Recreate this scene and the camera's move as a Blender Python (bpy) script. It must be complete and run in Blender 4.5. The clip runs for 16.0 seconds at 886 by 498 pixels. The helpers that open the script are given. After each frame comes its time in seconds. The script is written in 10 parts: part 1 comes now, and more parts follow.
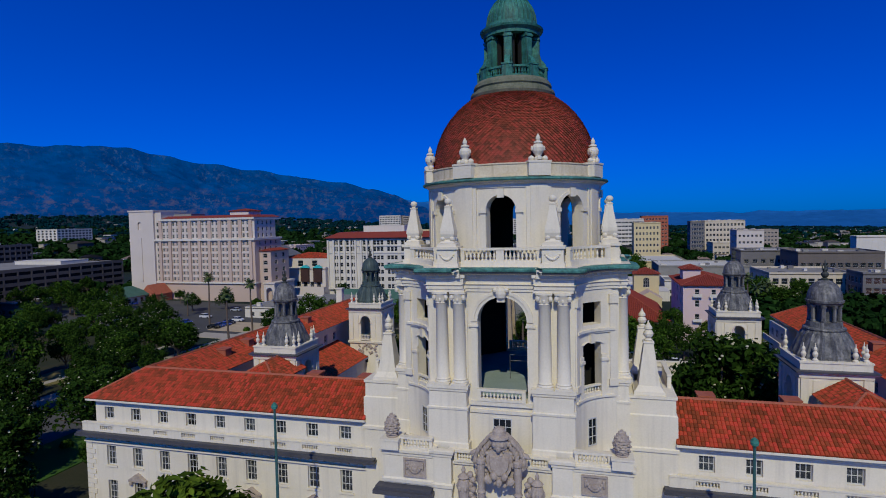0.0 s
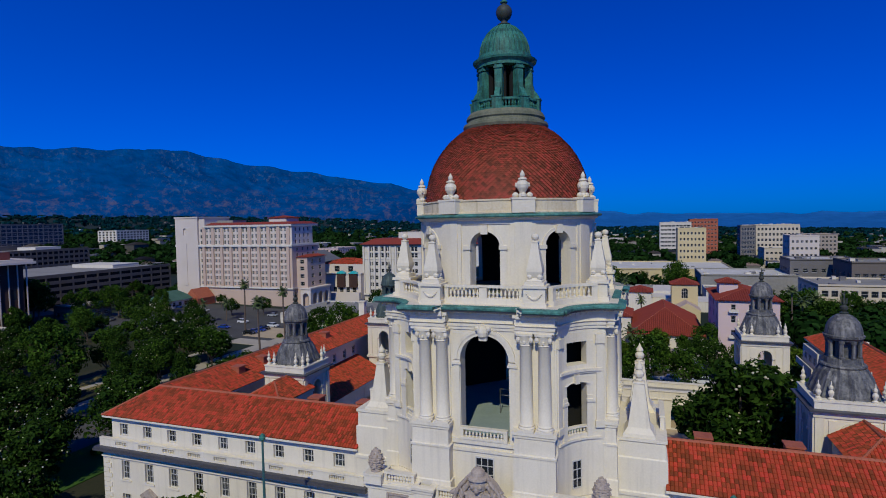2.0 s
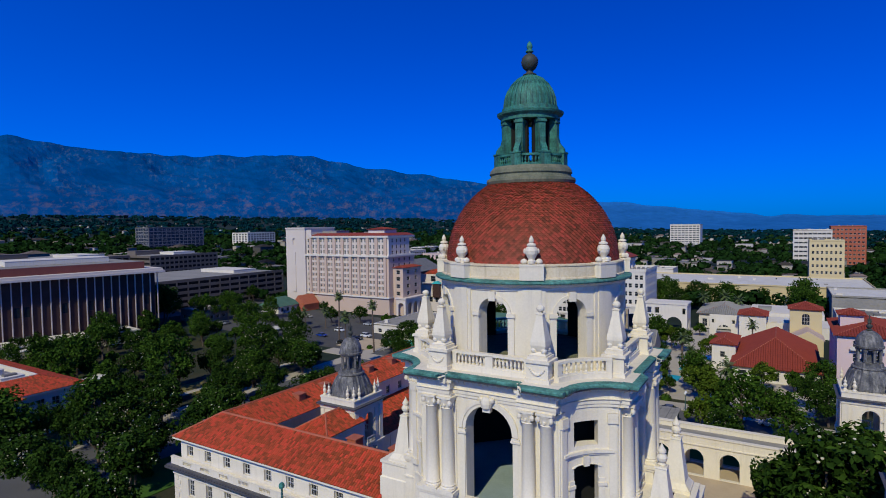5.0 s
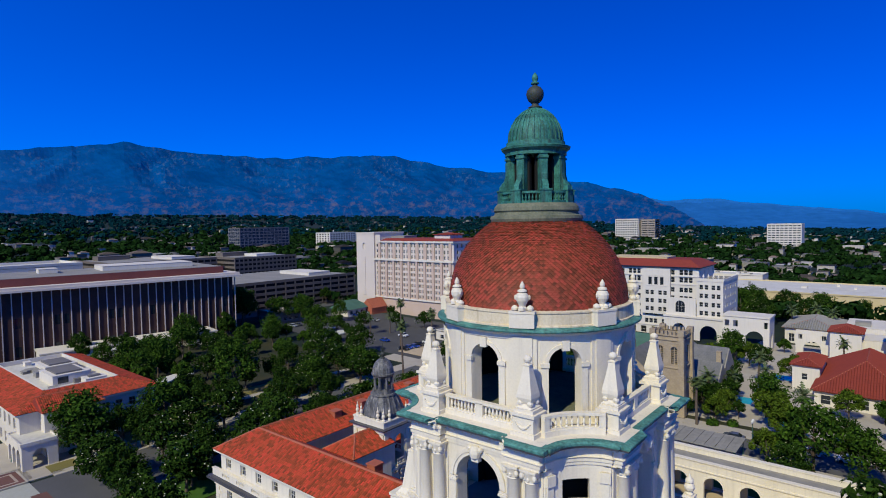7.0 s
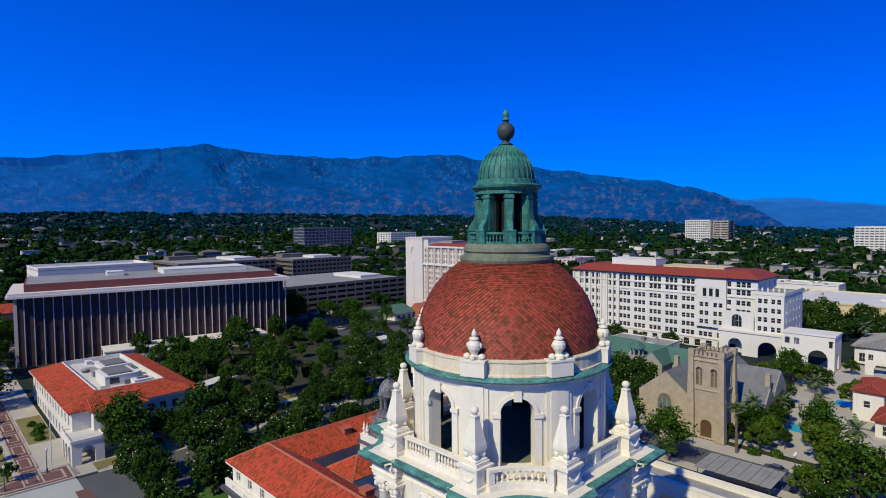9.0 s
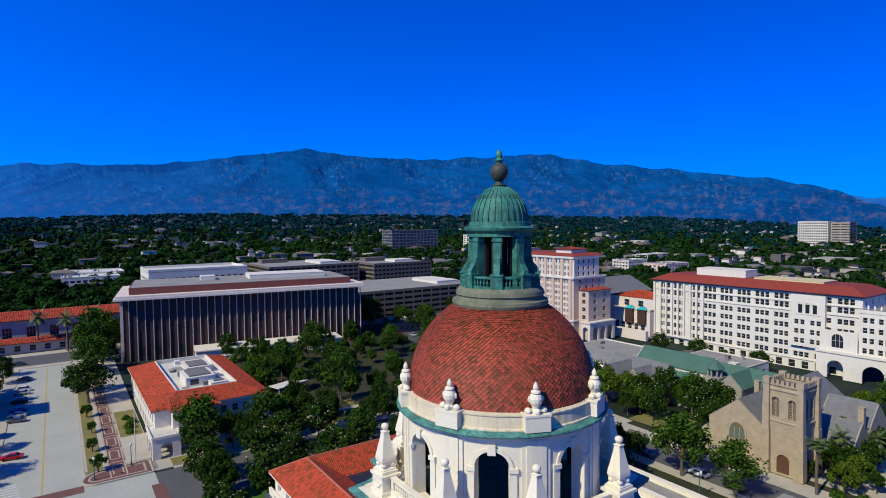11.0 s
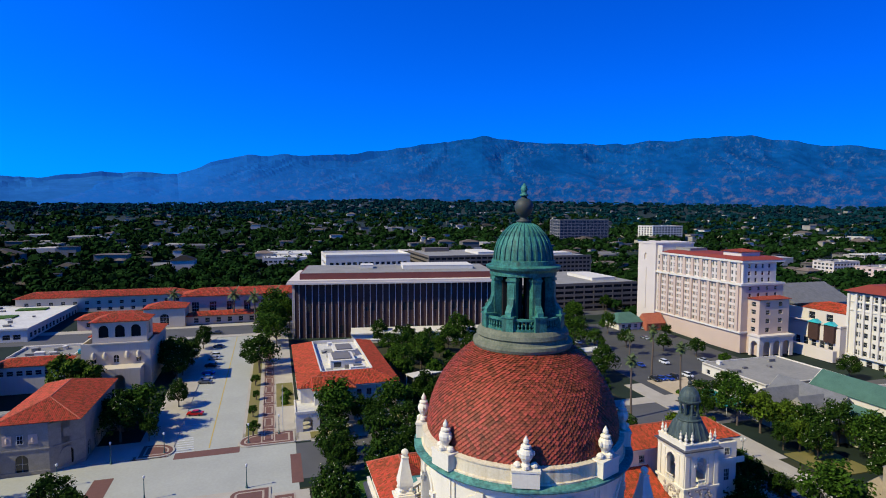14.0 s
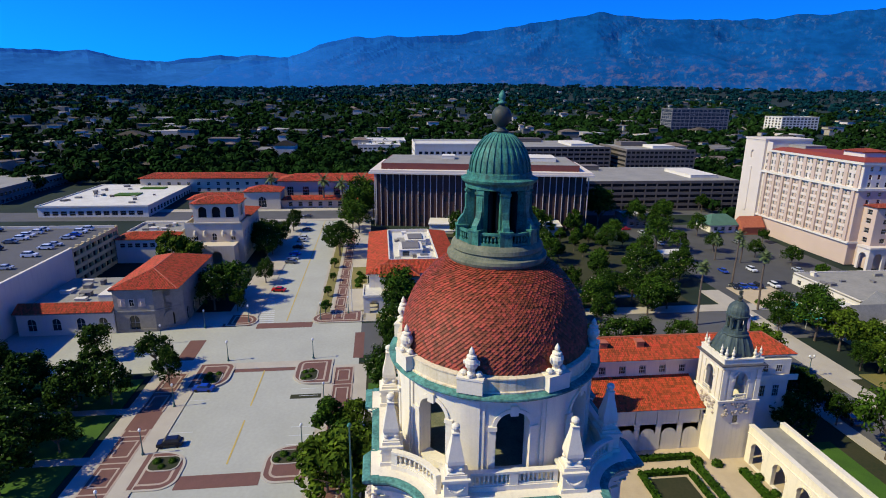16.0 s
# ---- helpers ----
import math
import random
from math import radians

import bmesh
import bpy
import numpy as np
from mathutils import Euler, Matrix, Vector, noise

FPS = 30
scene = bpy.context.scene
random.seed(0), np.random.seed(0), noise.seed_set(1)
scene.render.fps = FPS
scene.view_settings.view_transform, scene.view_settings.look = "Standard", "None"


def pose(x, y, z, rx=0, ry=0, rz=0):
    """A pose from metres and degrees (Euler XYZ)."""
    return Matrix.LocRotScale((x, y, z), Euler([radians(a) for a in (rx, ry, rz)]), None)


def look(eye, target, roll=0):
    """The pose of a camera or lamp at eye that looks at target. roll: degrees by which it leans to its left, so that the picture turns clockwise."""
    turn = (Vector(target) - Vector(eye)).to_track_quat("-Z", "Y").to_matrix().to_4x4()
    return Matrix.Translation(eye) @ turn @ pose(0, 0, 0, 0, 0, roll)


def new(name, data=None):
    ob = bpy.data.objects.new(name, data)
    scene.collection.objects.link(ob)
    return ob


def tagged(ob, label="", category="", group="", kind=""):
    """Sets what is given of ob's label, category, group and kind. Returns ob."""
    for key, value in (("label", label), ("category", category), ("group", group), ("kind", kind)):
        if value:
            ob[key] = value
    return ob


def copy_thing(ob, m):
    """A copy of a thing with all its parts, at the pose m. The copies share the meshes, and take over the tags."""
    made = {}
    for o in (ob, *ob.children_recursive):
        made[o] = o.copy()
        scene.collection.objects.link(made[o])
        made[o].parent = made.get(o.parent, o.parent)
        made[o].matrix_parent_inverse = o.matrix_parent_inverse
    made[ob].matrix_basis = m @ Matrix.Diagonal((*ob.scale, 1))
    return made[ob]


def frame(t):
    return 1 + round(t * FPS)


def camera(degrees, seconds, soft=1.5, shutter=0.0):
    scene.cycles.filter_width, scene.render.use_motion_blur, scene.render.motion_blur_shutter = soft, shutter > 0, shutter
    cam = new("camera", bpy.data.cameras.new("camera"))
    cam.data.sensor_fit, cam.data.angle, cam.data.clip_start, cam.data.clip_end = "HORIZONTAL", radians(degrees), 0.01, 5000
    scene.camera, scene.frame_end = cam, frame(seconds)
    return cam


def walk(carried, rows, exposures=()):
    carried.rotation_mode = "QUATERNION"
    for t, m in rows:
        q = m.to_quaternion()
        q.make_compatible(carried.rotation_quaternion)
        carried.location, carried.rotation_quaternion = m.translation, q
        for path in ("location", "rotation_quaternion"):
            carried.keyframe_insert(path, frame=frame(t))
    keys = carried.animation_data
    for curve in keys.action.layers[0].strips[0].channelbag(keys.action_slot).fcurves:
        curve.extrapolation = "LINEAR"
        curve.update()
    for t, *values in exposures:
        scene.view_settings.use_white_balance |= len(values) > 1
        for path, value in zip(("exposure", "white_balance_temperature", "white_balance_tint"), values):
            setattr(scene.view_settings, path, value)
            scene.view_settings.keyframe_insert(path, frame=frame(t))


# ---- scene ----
cam = camera(76.6, 16.0, soft=1.0)
PATH = [
    (0, (8.079, -58.276, 37.039), (7.556, -56.348, 36.937), -1.2),
    (0.5, (9.373, -57.927, 37.663), (8.843, -56.001, 37.563), -1.1),
    (1, (10.68, -57.491, 38.46), (10.124, -55.573, 38.36), -1.2),
    (1.5, (12.0, -56.979, 39.282), (11.401, -55.073, 39.182), -1.2),
    (2, (13.271, -56.405, 40.157), (12.595, -54.525, 40.059), -1.1),
    (2.5, (14.503, -55.753, 41.064), (13.749, -53.903, 40.967), -1.1),
    (3, (15.758, -55.051, 41.909), (14.912, -53.241, 41.816), -1.1),
    (3.5, (17.035, -54.263, 42.752), (16.124, -52.485, 42.663), -1.1),
    (6, (23.992, -49.088, 47.409), (22.85, -47.449, 47.318), -0.8),
    (6.5, (25.411, -47.743, 48.298), (24.199, -46.155, 48.207), -0.9),
    (7, (26.803, -46.307, 49.22), (25.532, -44.766, 49.128), -0.9),
    (7.5, (28.269, -44.823, 50.092), (26.951, -43.321, 50.001), -0.8),
    (8, (29.81, -43.183, 50.922), (28.454, -41.716, 50.83), -0.7),
    (10.5, (37.28, -34.586, 55.697), (35.689, -33.378, 55.604), -0.6),
    (11, (38.427, -32.724, 56.493), (36.783, -31.588, 56.402), -0.6),
    (11.5, (39.563, -30.862, 57.306), (37.881, -29.783, 57.217), -0.5),
    (12, (40.661, -28.953, 58.108), (38.936, -27.944, 58.022), -0.4),
    (12.5, (41.565, -26.987, 58.884), (39.775, -26.1, 58.801), -0.2),
    (13, (42.424, -24.933, 59.601), (40.586, -24.148, 59.519), -0.1),
    (13.5, (43.235, -22.808, 60.225), (41.354, -22.137, 60.12), -0.0),
    (14, (44.054, -20.554, 60.744), (42.144, -19.976, 60.606), 0.2),
    (14.5, (44.768, -18.158, 61.204), (42.845, -17.651, 60.989), 0.2),
    (15, (45.335, -15.512, 61.694), (43.411, -15.072, 61.373), 0.3),
    (15.5, (45.773, -12.74, 62.172), (43.85, -12.391, 61.746), 0.4),
    (16, (45.971, -9.806, 62.645), (44.055, -9.592, 62.114), 0.6),
]
EXPOSURES = [(0, -0.82, 5950, 11), (3.5, -0.6, 6050, 11), (7, -0.24, 6200, 9), (11, 0.05, 6400, 7), (13.5, 0.14, 6550, 6), (16, 0.22, 6850, 6)]
walk(cam, [(t, look(eye, target, roll)) for t, eye, target, roll in PATH], EXPOSURES)

# ---- sky and sun: afternoon sun from the west, about 42 degrees high ----
SUN_H, SUN_SIDE = 42.0, 8.5
world = bpy.data.worlds.new("sky")
scene.world = world
world.use_nodes = True
wn = world.node_tree.nodes
wl = world.node_tree.links
sky = wn.new("ShaderNodeTexSky")
sky.sky_type = "NISHITA"
sky.sun_disc = False
sky.sun_elevation = radians(SUN_H)
sky.sun_rotation = radians(180 - SUN_SIDE)
sky.altitude = 260
sky.air_density = 1.0
sky.dust_density = 0.3
sky.ozone_density = 4.0
deep = wn.new("ShaderNodeMixRGB")
deep.blend_type = "MULTIPLY"
deep.inputs[0].default_value = 1.0
deep.inputs[2].default_value = (0.002, 0.45, 1.92, 1)
wl.new(sky.outputs[0], deep.inputs[1])
# the sky brightens towards the sun's side
way = wn.new("ShaderNodeTexCoord")
axes = wn.new("ShaderNodeSeparateXYZ")
wl.new(way.outputs["Generated"], axes.inputs[0])
toward = wn.new("ShaderNodeMapRange")
toward.inputs["From Min"].default_value, toward.inputs["From Max"].default_value = -0.8, 1.0
wl.new(axes.outputs["Y"], toward.inputs[0])
side = wn.new("ShaderNodeMixRGB")
side.inputs[1].default_value = (1.2, 1.55, 1.4, 1)
side.inputs[2].default_value = (0.84, 0.8, 0.84, 1)
wl.new(toward.outputs[0], side.inputs[0])
glow = wn.new("ShaderNodeVectorMath")
glow.operation = "MULTIPLY"
wl.new(deep.outputs[0], glow.inputs[0])
wl.new(side.outputs[0], glow.inputs[1])
wl.new(glow.outputs[0], wn["Background"].inputs["Color"])
wn["Background"].inputs["Strength"].default_value = 0.085
sun = new("sun", bpy.data.lights.new("sun", "SUN"))
sun.data.energy = 4.5
sun.data.angle = radians(0.53)
sun.data.color = (1.0, 0.93, 0.655)
sd = Vector((math.sin(radians(SUN_SIDE)) * math.cos(radians(SUN_H)), -math.cos(radians(SUN_SIDE)) * math.cos(radians(SUN_H)), math.sin(radians(SUN_H))))
sun.matrix_world = look(sd * 200, (0, 0, 0))

# ---- materials ----
def material(name, col, col2=None, rough=0.8, metal=0.0, scale=0.6, fine=6.0, mix=0.5, bump=0.15, bump_scale=8.0, spec=0.3, streak=0.0, streak_col=(0.2, 0.18, 0.15), island=0.0, obrand=0.0):
    """A surface with large stains, fine grain, relief, and streaks or tints where asked."""
    m = bpy.data.materials.new(name)
    m.use_nodes = True
    n, l = m.node_tree.nodes, m.node_tree.links
    b = n["Principled BSDF"]
    b.inputs["Roughness"].default_value = rough
    b.inputs["Metallic"].default_value = metal
    b.inputs["Specular IOR Level"].default_value = spec
    tc = n.new("ShaderNodeTexCoord")
    big, small = n.new("ShaderNodeTexNoise"), n.new("ShaderNodeTexNoise")
    for t, s, d in ((big, scale, 4), (small, fine, 3)):
        t.inputs["Scale"].default_value = s
        t.inputs["Detail"].default_value = d
        l.new(tc.outputs["Object"], t.inputs["Vector"])
    ad = n.new("ShaderNodeMath")
    ad.operation = "MULTIPLY_ADD"
    ad.inputs[1].default_value = 0.6
    ad.inputs[2].default_value = -0.1
    l.new(big.outputs["Fac"], ad.inputs[0])
    ad2 = n.new("ShaderNodeMath")
    ad2.operation = "MULTIPLY_ADD"
    ad2.inputs[1].default_value = 0.5
    l.new(small.outputs["Fac"], ad2.inputs[0])
    l.new(ad.outputs[0], ad2.inputs[2])
    ramp = n.new("ShaderNodeValToRGB")
    c2 = col2 or tuple(c * 0.78 for c in col)
    ramp.color_ramp.elements[0].position, ramp.color_ramp.elements[1].position = 0.5 - mix / 2, 0.5 + mix / 2
    ramp.color_ramp.elements[0].color, ramp.color_ramp.elements[1].color = (*c2, 1), (*col, 1)
    l.new(ad2.outputs[0], ramp.inputs[0])
    out = ramp.outputs[0]
    if streak:
        mp = n.new("ShaderNodeMapping")
        mp.inputs["Scale"].default_value = (2.2, 2.2, 0.12)
        st = n.new("ShaderNodeTexNoise")
        st.inputs["Scale"].default_value = 1.0
        st.inputs["Detail"].default_value = 5
        l.new(tc.outputs["Object"], mp.inputs[0])
        l.new(mp.outputs[0], st.inputs["Vector"])
        mr = n.new("ShaderNodeMapRange")
        mr.inputs["From Min"].default_value, mr.inputs["From Max"].default_value = 0.52, 0.75
        mr.inputs["To Max"].default_value = streak
        l.new(st.outputs["Fac"], mr.inputs[0])
        mx = n.new("ShaderNodeMixRGB")
        mx.inputs[2].default_value = (*streak_col, 1)
        l.new(mr.outputs[0], mx.inputs[0])
        l.new(out, mx.inputs[1])
        out = mx.outputs[0]
    for amount, kind, sock in ((island, "ShaderNodeNewGeometry", "Random Per Island"), (obrand, "ShaderNodeObjectInfo", "Random")):
        if amount:
            g = n.new(kind)
            hs = n.new("ShaderNodeHueSaturation")
            va = n.new("ShaderNodeMapRange")
            va.inputs["To Min"].default_value, va.inputs["To Max"].default_value = 1 - amount, 1 + amount
            l.new(g.outputs[sock], va.inputs[0])
            l.new(va.outputs[0], hs.inputs["Value"])
            hu = n.new("ShaderNodeMapRange")
            hu.inputs["To Min"].default_value, hu.inputs["To Max"].default_value = 0.5 + 0.02 * amount, 0.5 - 0.02 * amount
            l.new(g.outputs[sock], hu.inputs[0])
            l.new(hu.outputs[0], hs.inputs["Hue"])
            l.new(out, hs.inputs["Color"])
            out = hs.outputs[0]
    l.new(out, b.inputs["Base Color"])
    if bump:
        bn = n.new("ShaderNodeTexNoise")
        bn.inputs["Scale"].default_value = bump_scale
        bn.inputs["Detail"].default_value = 4
        l.new(tc.outputs["Object"], bn.inputs["Vector"])
        bp = n.new("ShaderNodeBump")
        bp.inputs["Strength"].default_value = bump
        bp.inputs["Distance"].default_value = 0.05
        l.new(bn.outputs["Fac"], bp.inputs["Height"])
        l.new(bp.outputs[0], b.inputs["Normal"])
    return m


STUCCO = material("cream_stucco", (0.78, 0.705, 0.54), (0.66, 0.59, 0.44), 0.85, scale=0.35, streak=0.3, streak_col=(0.42, 0.37, 0.29))
CREAM = material("stained_cream_band", (0.74, 0.65, 0.47), (0.56, 0.45, 0.27), 0.85, scale=0.7, streak=0.85, streak_col=(0.34, 0.25, 0.14))
CARVED = material("carved_cast_stone", (0.5, 0.42, 0.33), (0.3, 0.24, 0.19), 0.9, scale=1.5, bump=0.6, bump_scale=5)
TILE = material("red_clay_roof_tile", (0.47, 0.085, 0.024), (0.27, 0.036, 0.011), 0.75, scale=0.3, fine=5, mix=0.9, island=0.5)
RIDGE = material("clay_ridge_tile", (0.45, 0.14, 0.07), (0.3, 0.08, 0.04), 0.75, scale=1.0)
DOME = material("dome_clay_scale", (0.33, 0.072, 0.03), (0.21, 0.042, 0.018), 0.65, scale=0.25, fine=1.2, mix=0.8, island=0.5, spec=0.3)
DOME_ONE = material("dome_clay_scale_single", (0.33, 0.072, 0.03), (0.21, 0.042, 0.018), 0.65, scale=0.25, fine=1.2, mix=0.8, obrand=0.5, spec=0.3)
COPPER = material("verdigris_copper", (0.075, 0.3, 0.215), (0.012, 0.07, 0.055), 0.65, scale=1.3, fine=7, streak=0.75, streak_col=(0.035, 0.04, 0.03), mix=0.45)
COPPER_EDGE = material("bright_verdigris", (0.13, 0.36, 0.28), (0.035, 0.11, 0.09), 0.7, scale=0.7, fine=4, mix=0.35, streak=0.5, streak_col=(0.04, 0.05, 0.042))
BRONZE = material("dark_weathered_bronze", (0.07, 0.055, 0.045), (0.03, 0.05, 0.04), 0.6, scale=2.0)
LICHEN = material("lichen_stone", (0.24, 0.23, 0.145), (0.09, 0.105, 0.065), 0.9, scale=0.9, streak=0.4, streak_col=(0.05, 0.06, 0.04))
LEAD = material("grey_lead_sheet", (0.19, 0.185, 0.17), (0.06, 0.06, 0.06), 0.6, metal=0.1, scale=1.2, fine=5, mix=0.35, streak=0.75, streak_col=(0.36, 0.34, 0.3))
GUTTER = material("dark_metal_cornice", (0.1, 0.095, 0.1), (0.05, 0.05, 0.055), 0.5, scale=0.6)
GLASS = material("dark_window_glass", (0.025, 0.03, 0.036), (0.012, 0.016, 0.02), 0.08, scale=0.7, bump=0, spec=0.6)
GLASS_SASH = material("sash_window_glass", (0.11, 0.11, 0.1), (0.02, 0.024, 0.028), 0.15, scale=0.5, mix=0.2, bump=0, obrand=0.8, spec=0.5)
GLASS_BLIND = material("window_with_pale_blind", (0.26, 0.26, 0.23), (0.05, 0.055, 0.06), 0.25, scale=0.9, mix=0.3, bump=0, obrand=0.5)
FRAMEW = material("white_window_frame", (0.6, 0.58, 0.52), (0.5, 0.48, 0.42), 0.6)
# near-black base colour that stands in for shade inside openings
DARK = material("interior_shade_black", (0.016, 0.015, 0.013), (0.01, 0.01, 0.009), 0.95)
FLOORG = material("pale_green_deck", (0.3, 0.36, 0.33), (0.22, 0.28, 0.25), 0.8)
CONC = material("pale_concrete_road", (0.4, 0.395, 0.325), (0.32, 0.318, 0.262), 0.9, scale=0.12, fine=1.5)
ASPH = material("dark_asphalt", (0.085, 0.084, 0.078), (0.055, 0.054, 0.05), 0.9, scale=0.15)
ASPHG = material("grey_asphalt", (0.11, 0.108, 0.105), (0.075, 0.074, 0.072), 0.9, scale=0.12)
WALKC = material("concrete_pavement", (0.45, 0.4, 0.31), (0.34, 0.3, 0.235), 0.9, scale=0.25)
BRICK = material("dark_red_paving_brick", (0.17, 0.08, 0.06), (0.12, 0.058, 0.045), 0.85, scale=0.5, fine=5)
BAND = material("pale_paving_band", (0.42, 0.33, 0.25), (0.32, 0.25, 0.19), 0.85)
LINE = material("worn_white_paint", (0.62, 0.62, 0.6), (0.45, 0.45, 0.43), 0.8, scale=2)
YEL = material("yellow_road_paint", (0.5, 0.36, 0.06), (0.4, 0.3, 0.1), 0.8, scale=2)
GRASS = material("lawn_green", (0.06, 0.14, 0.012), (0.03, 0.075, 0.008), 0.95, scale=0.3, fine=8, bump=0.5)
DRYGRASS = material("dry_lawn", (0.24, 0.18, 0.06), (0.12, 0.12, 0.035), 0.95, scale=0.15, fine=6, bump=0.5)
EARTH = material("garden_earth", (0.05, 0.042, 0.018), (0.018, 0.026, 0.008), 0.95, scale=0.12, fine=2)
SANDY = material("sandy_court_paving", (0.52, 0.41, 0.26), (0.4, 0.31, 0.19), 0.9, scale=0.4)
LEAF = material("dark_green_leaves", (0.03, 0.066, 0.007), (0.01, 0.026, 0.0035), 0.75, scale=0.5, fine=3, island=0.75, bump=0, spec=0.03)
LEAF2 = material("mid_green_leaves", (0.048, 0.105, 0.009), (0.018, 0.042, 0.005), 0.75, scale=0.5, fine=3, island=0.7, bump=0, spec=0.03)
LEAF3 = material("yellow_green_leaves", (0.085, 0.13, 0.01), (0.032, 0.06, 0.006), 0.75, scale=0.5, fine=3, island=0.6, bump=0, spec=0.03)
BLOOM = material("creamy_blossom", (0.6, 0.56, 0.4), (0.5, 0.46, 0.3), 0.8, bump=0)
PALMLEAF = material("palm_fronds", (0.1, 0.14, 0.035), (0.05, 0.07, 0.02), 0.6, scale=0.8, island=0.4, bump=0)
BARK = material("tree_bark", (0.16, 0.12, 0.085), (0.08, 0.06, 0.045), 0.95, scale=3, bump=0.6)
FARTREE = material("far_tree_canopy", (0.015, 0.042, 0.007), (0.006, 0.019, 0.004), 0.95, scale=0.02, fine=0.3, island=0.6, bump=0, spec=0.02)
# far canopy with distance haze put into its bluish base colour
FARTREE2 = material("haze_tinted_far_canopy", (0.004, 0.034, 0.034), (0.003, 0.02, 0.024), 0.95, scale=0.01, fine=0.1, island=0.45, bump=0, spec=0.02)
CLUBW = material("warm_cream_stucco", (0.62, 0.53, 0.38), (0.52, 0.44, 0.31), 0.85, scale=0.15, streak=0.15)
FARHOUSE = material("far_house_wall", (0.5, 0.46, 0.37), (0.2, 0.18, 0.14), 0.8, scale=0.02, island=0.8, bump=0)
FARROOF = material("far_house_roof", (0.2, 0.15, 0.105), (0.03, 0.026, 0.018), 0.9, scale=0.02, island=0.95, bump=0)
PLAIN = material("plain_of_gardens", (0.018, 0.032, 0.014), (0.006, 0.014, 0.008), 0.95, scale=0.012, fine=0.08, mix=0.35, bump=0)
FEDW = material("pale_concrete_fins", (0.5, 0.43, 0.39), (0.41, 0.355, 0.325), 0.8, scale=0.3)
FEDG = material("bronze_tinted_glass", (0.085, 0.048, 0.04), (0.045, 0.026, 0.022), 0.6, scale=0.3, bump=0, spec=0.08)
FEDR = material("rust_red_roof_edge", (0.2, 0.06, 0.045), (0.13, 0.04, 0.035), 0.8, scale=0.2)
HOTEL = material("pink_beige_stucco", (0.56, 0.42, 0.32), (0.47, 0.355, 0.27), 0.85, scale=0.1)
HOTELW = material("pale_pink_stucco", (0.66, 0.575, 0.475), (0.56, 0.485, 0.4), 0.85, scale=0.1)
WHITEW = material("white_painted_wall", (0.7, 0.64, 0.52), (0.58, 0.53, 0.43), 0.85, scale=0.12, streak=0.15)
WHITER = material("white_membrane_roof", (0.68, 0.65, 0.55), (0.48, 0.45, 0.37), 0.8, scale=0.15, fine=1)
GREYR = material("grey_gravel_roof", (0.32, 0.3, 0.25), (0.2, 0.19, 0.16), 0.9, scale=0.12, fine=1)
GREYW = material("grey_concrete_wall", (0.2, 0.185, 0.165), (0.13, 0.12, 0.11), 0.85, scale=0.15)
DECKW = material("brown_grey_concrete_deck", (0.17, 0.14, 0.11), (0.12, 0.1, 0.08), 0.85, scale=0.15, streak=0.2)
TANW = material("tan_wall", (0.4, 0.33, 0.25), (0.3, 0.25, 0.19), 0.85, scale=0.15)
YELW = material("pale_yellow_wall", (0.62, 0.5, 0.26), (0.52, 0.42, 0.22), 0.85, scale=0.15)
PINKW = material("pink_wall", (0.66, 0.5, 0.45), (0.56, 0.42, 0.37), 0.85, scale=0.15)
REDR = material("flat_red_roof", (0.27, 0.045, 0.023), (0.19, 0.033, 0.018), 0.8, scale=0.6, fine=4)
STONE = material("brown_rubble_stone", (0.44, 0.35, 0.225), (0.27, 0.212, 0.138), 0.95, scale=0.7, fine=3.0, mix=0.5, bump=0.5, bump_scale=3)
STAINED = material("stained_glass", (0.03, 0.17, 0.2), (0.16, 0.1, 0.03), 0.3, scale=1.2, fine=4, mix=0.3, bump=0, spec=0.5)
STONEG = material("grey_rubble_stone", (0.34, 0.31, 0.25), (0.22, 0.2, 0.16), 0.95, scale=0.7, fine=3.0, mix=0.5, bump=0.5, bump_scale=3)
SLATE = material("grey_slate_roof", (0.19, 0.185, 0.175), (0.11, 0.11, 0.105), 0.85, scale=0.5, fine=3)
GREENR = material("green_shingle_roof", (0.075, 0.16, 0.11), (0.045, 0.1, 0.07), 0.85, scale=0.4, fine=3)
TEALC = material("teal_canvas", (0.03, 0.3, 0.23), (0.02, 0.2, 0.16), 0.8)
DOORW = material("brown_oak_door", (0.12, 0.06, 0.03), (0.07, 0.035, 0.018), 0.6, scale=1.5, streak=0.4, streak_col=(0.05, 0.025, 0.012))
TURGREEN = material("green_patinated_lead", (0.07, 0.1, 0.088), (0.035, 0.05, 0.046), 0.6, metal=0.1, scale=1.0, streak=0.5, streak_col=(0.14, 0.2, 0.17))
DARKGLASS = material("black_blue_glass", (0.03, 0.045, 0.07), (0.02, 0.03, 0.05), 0.2, scale=0.1, bump=0)
POOLW = material("turquoise_pool_tile", (0.05, 0.42, 0.42), (0.03, 0.3, 0.32), 0.15)
LAMPG = material("teal_green_lamp_paint", (0.045, 0.13, 0.12), (0.03, 0.08, 0.075), 0.5)
LAMPGLASS = material("frosted_lamp_globe", (0.7, 0.7, 0.66), (0.6, 0.6, 0.57), 0.3, bump=0)
# mountain scrub with the distance haze put into its blue base colour
MOUNT = material("haze_blue_mountain_scrub", (0.003, 0.072, 0.22), (0.002, 0.048, 0.155), 1.0, scale=0.003, fine=0.012, mix=0.3, bump=0, spec=0)
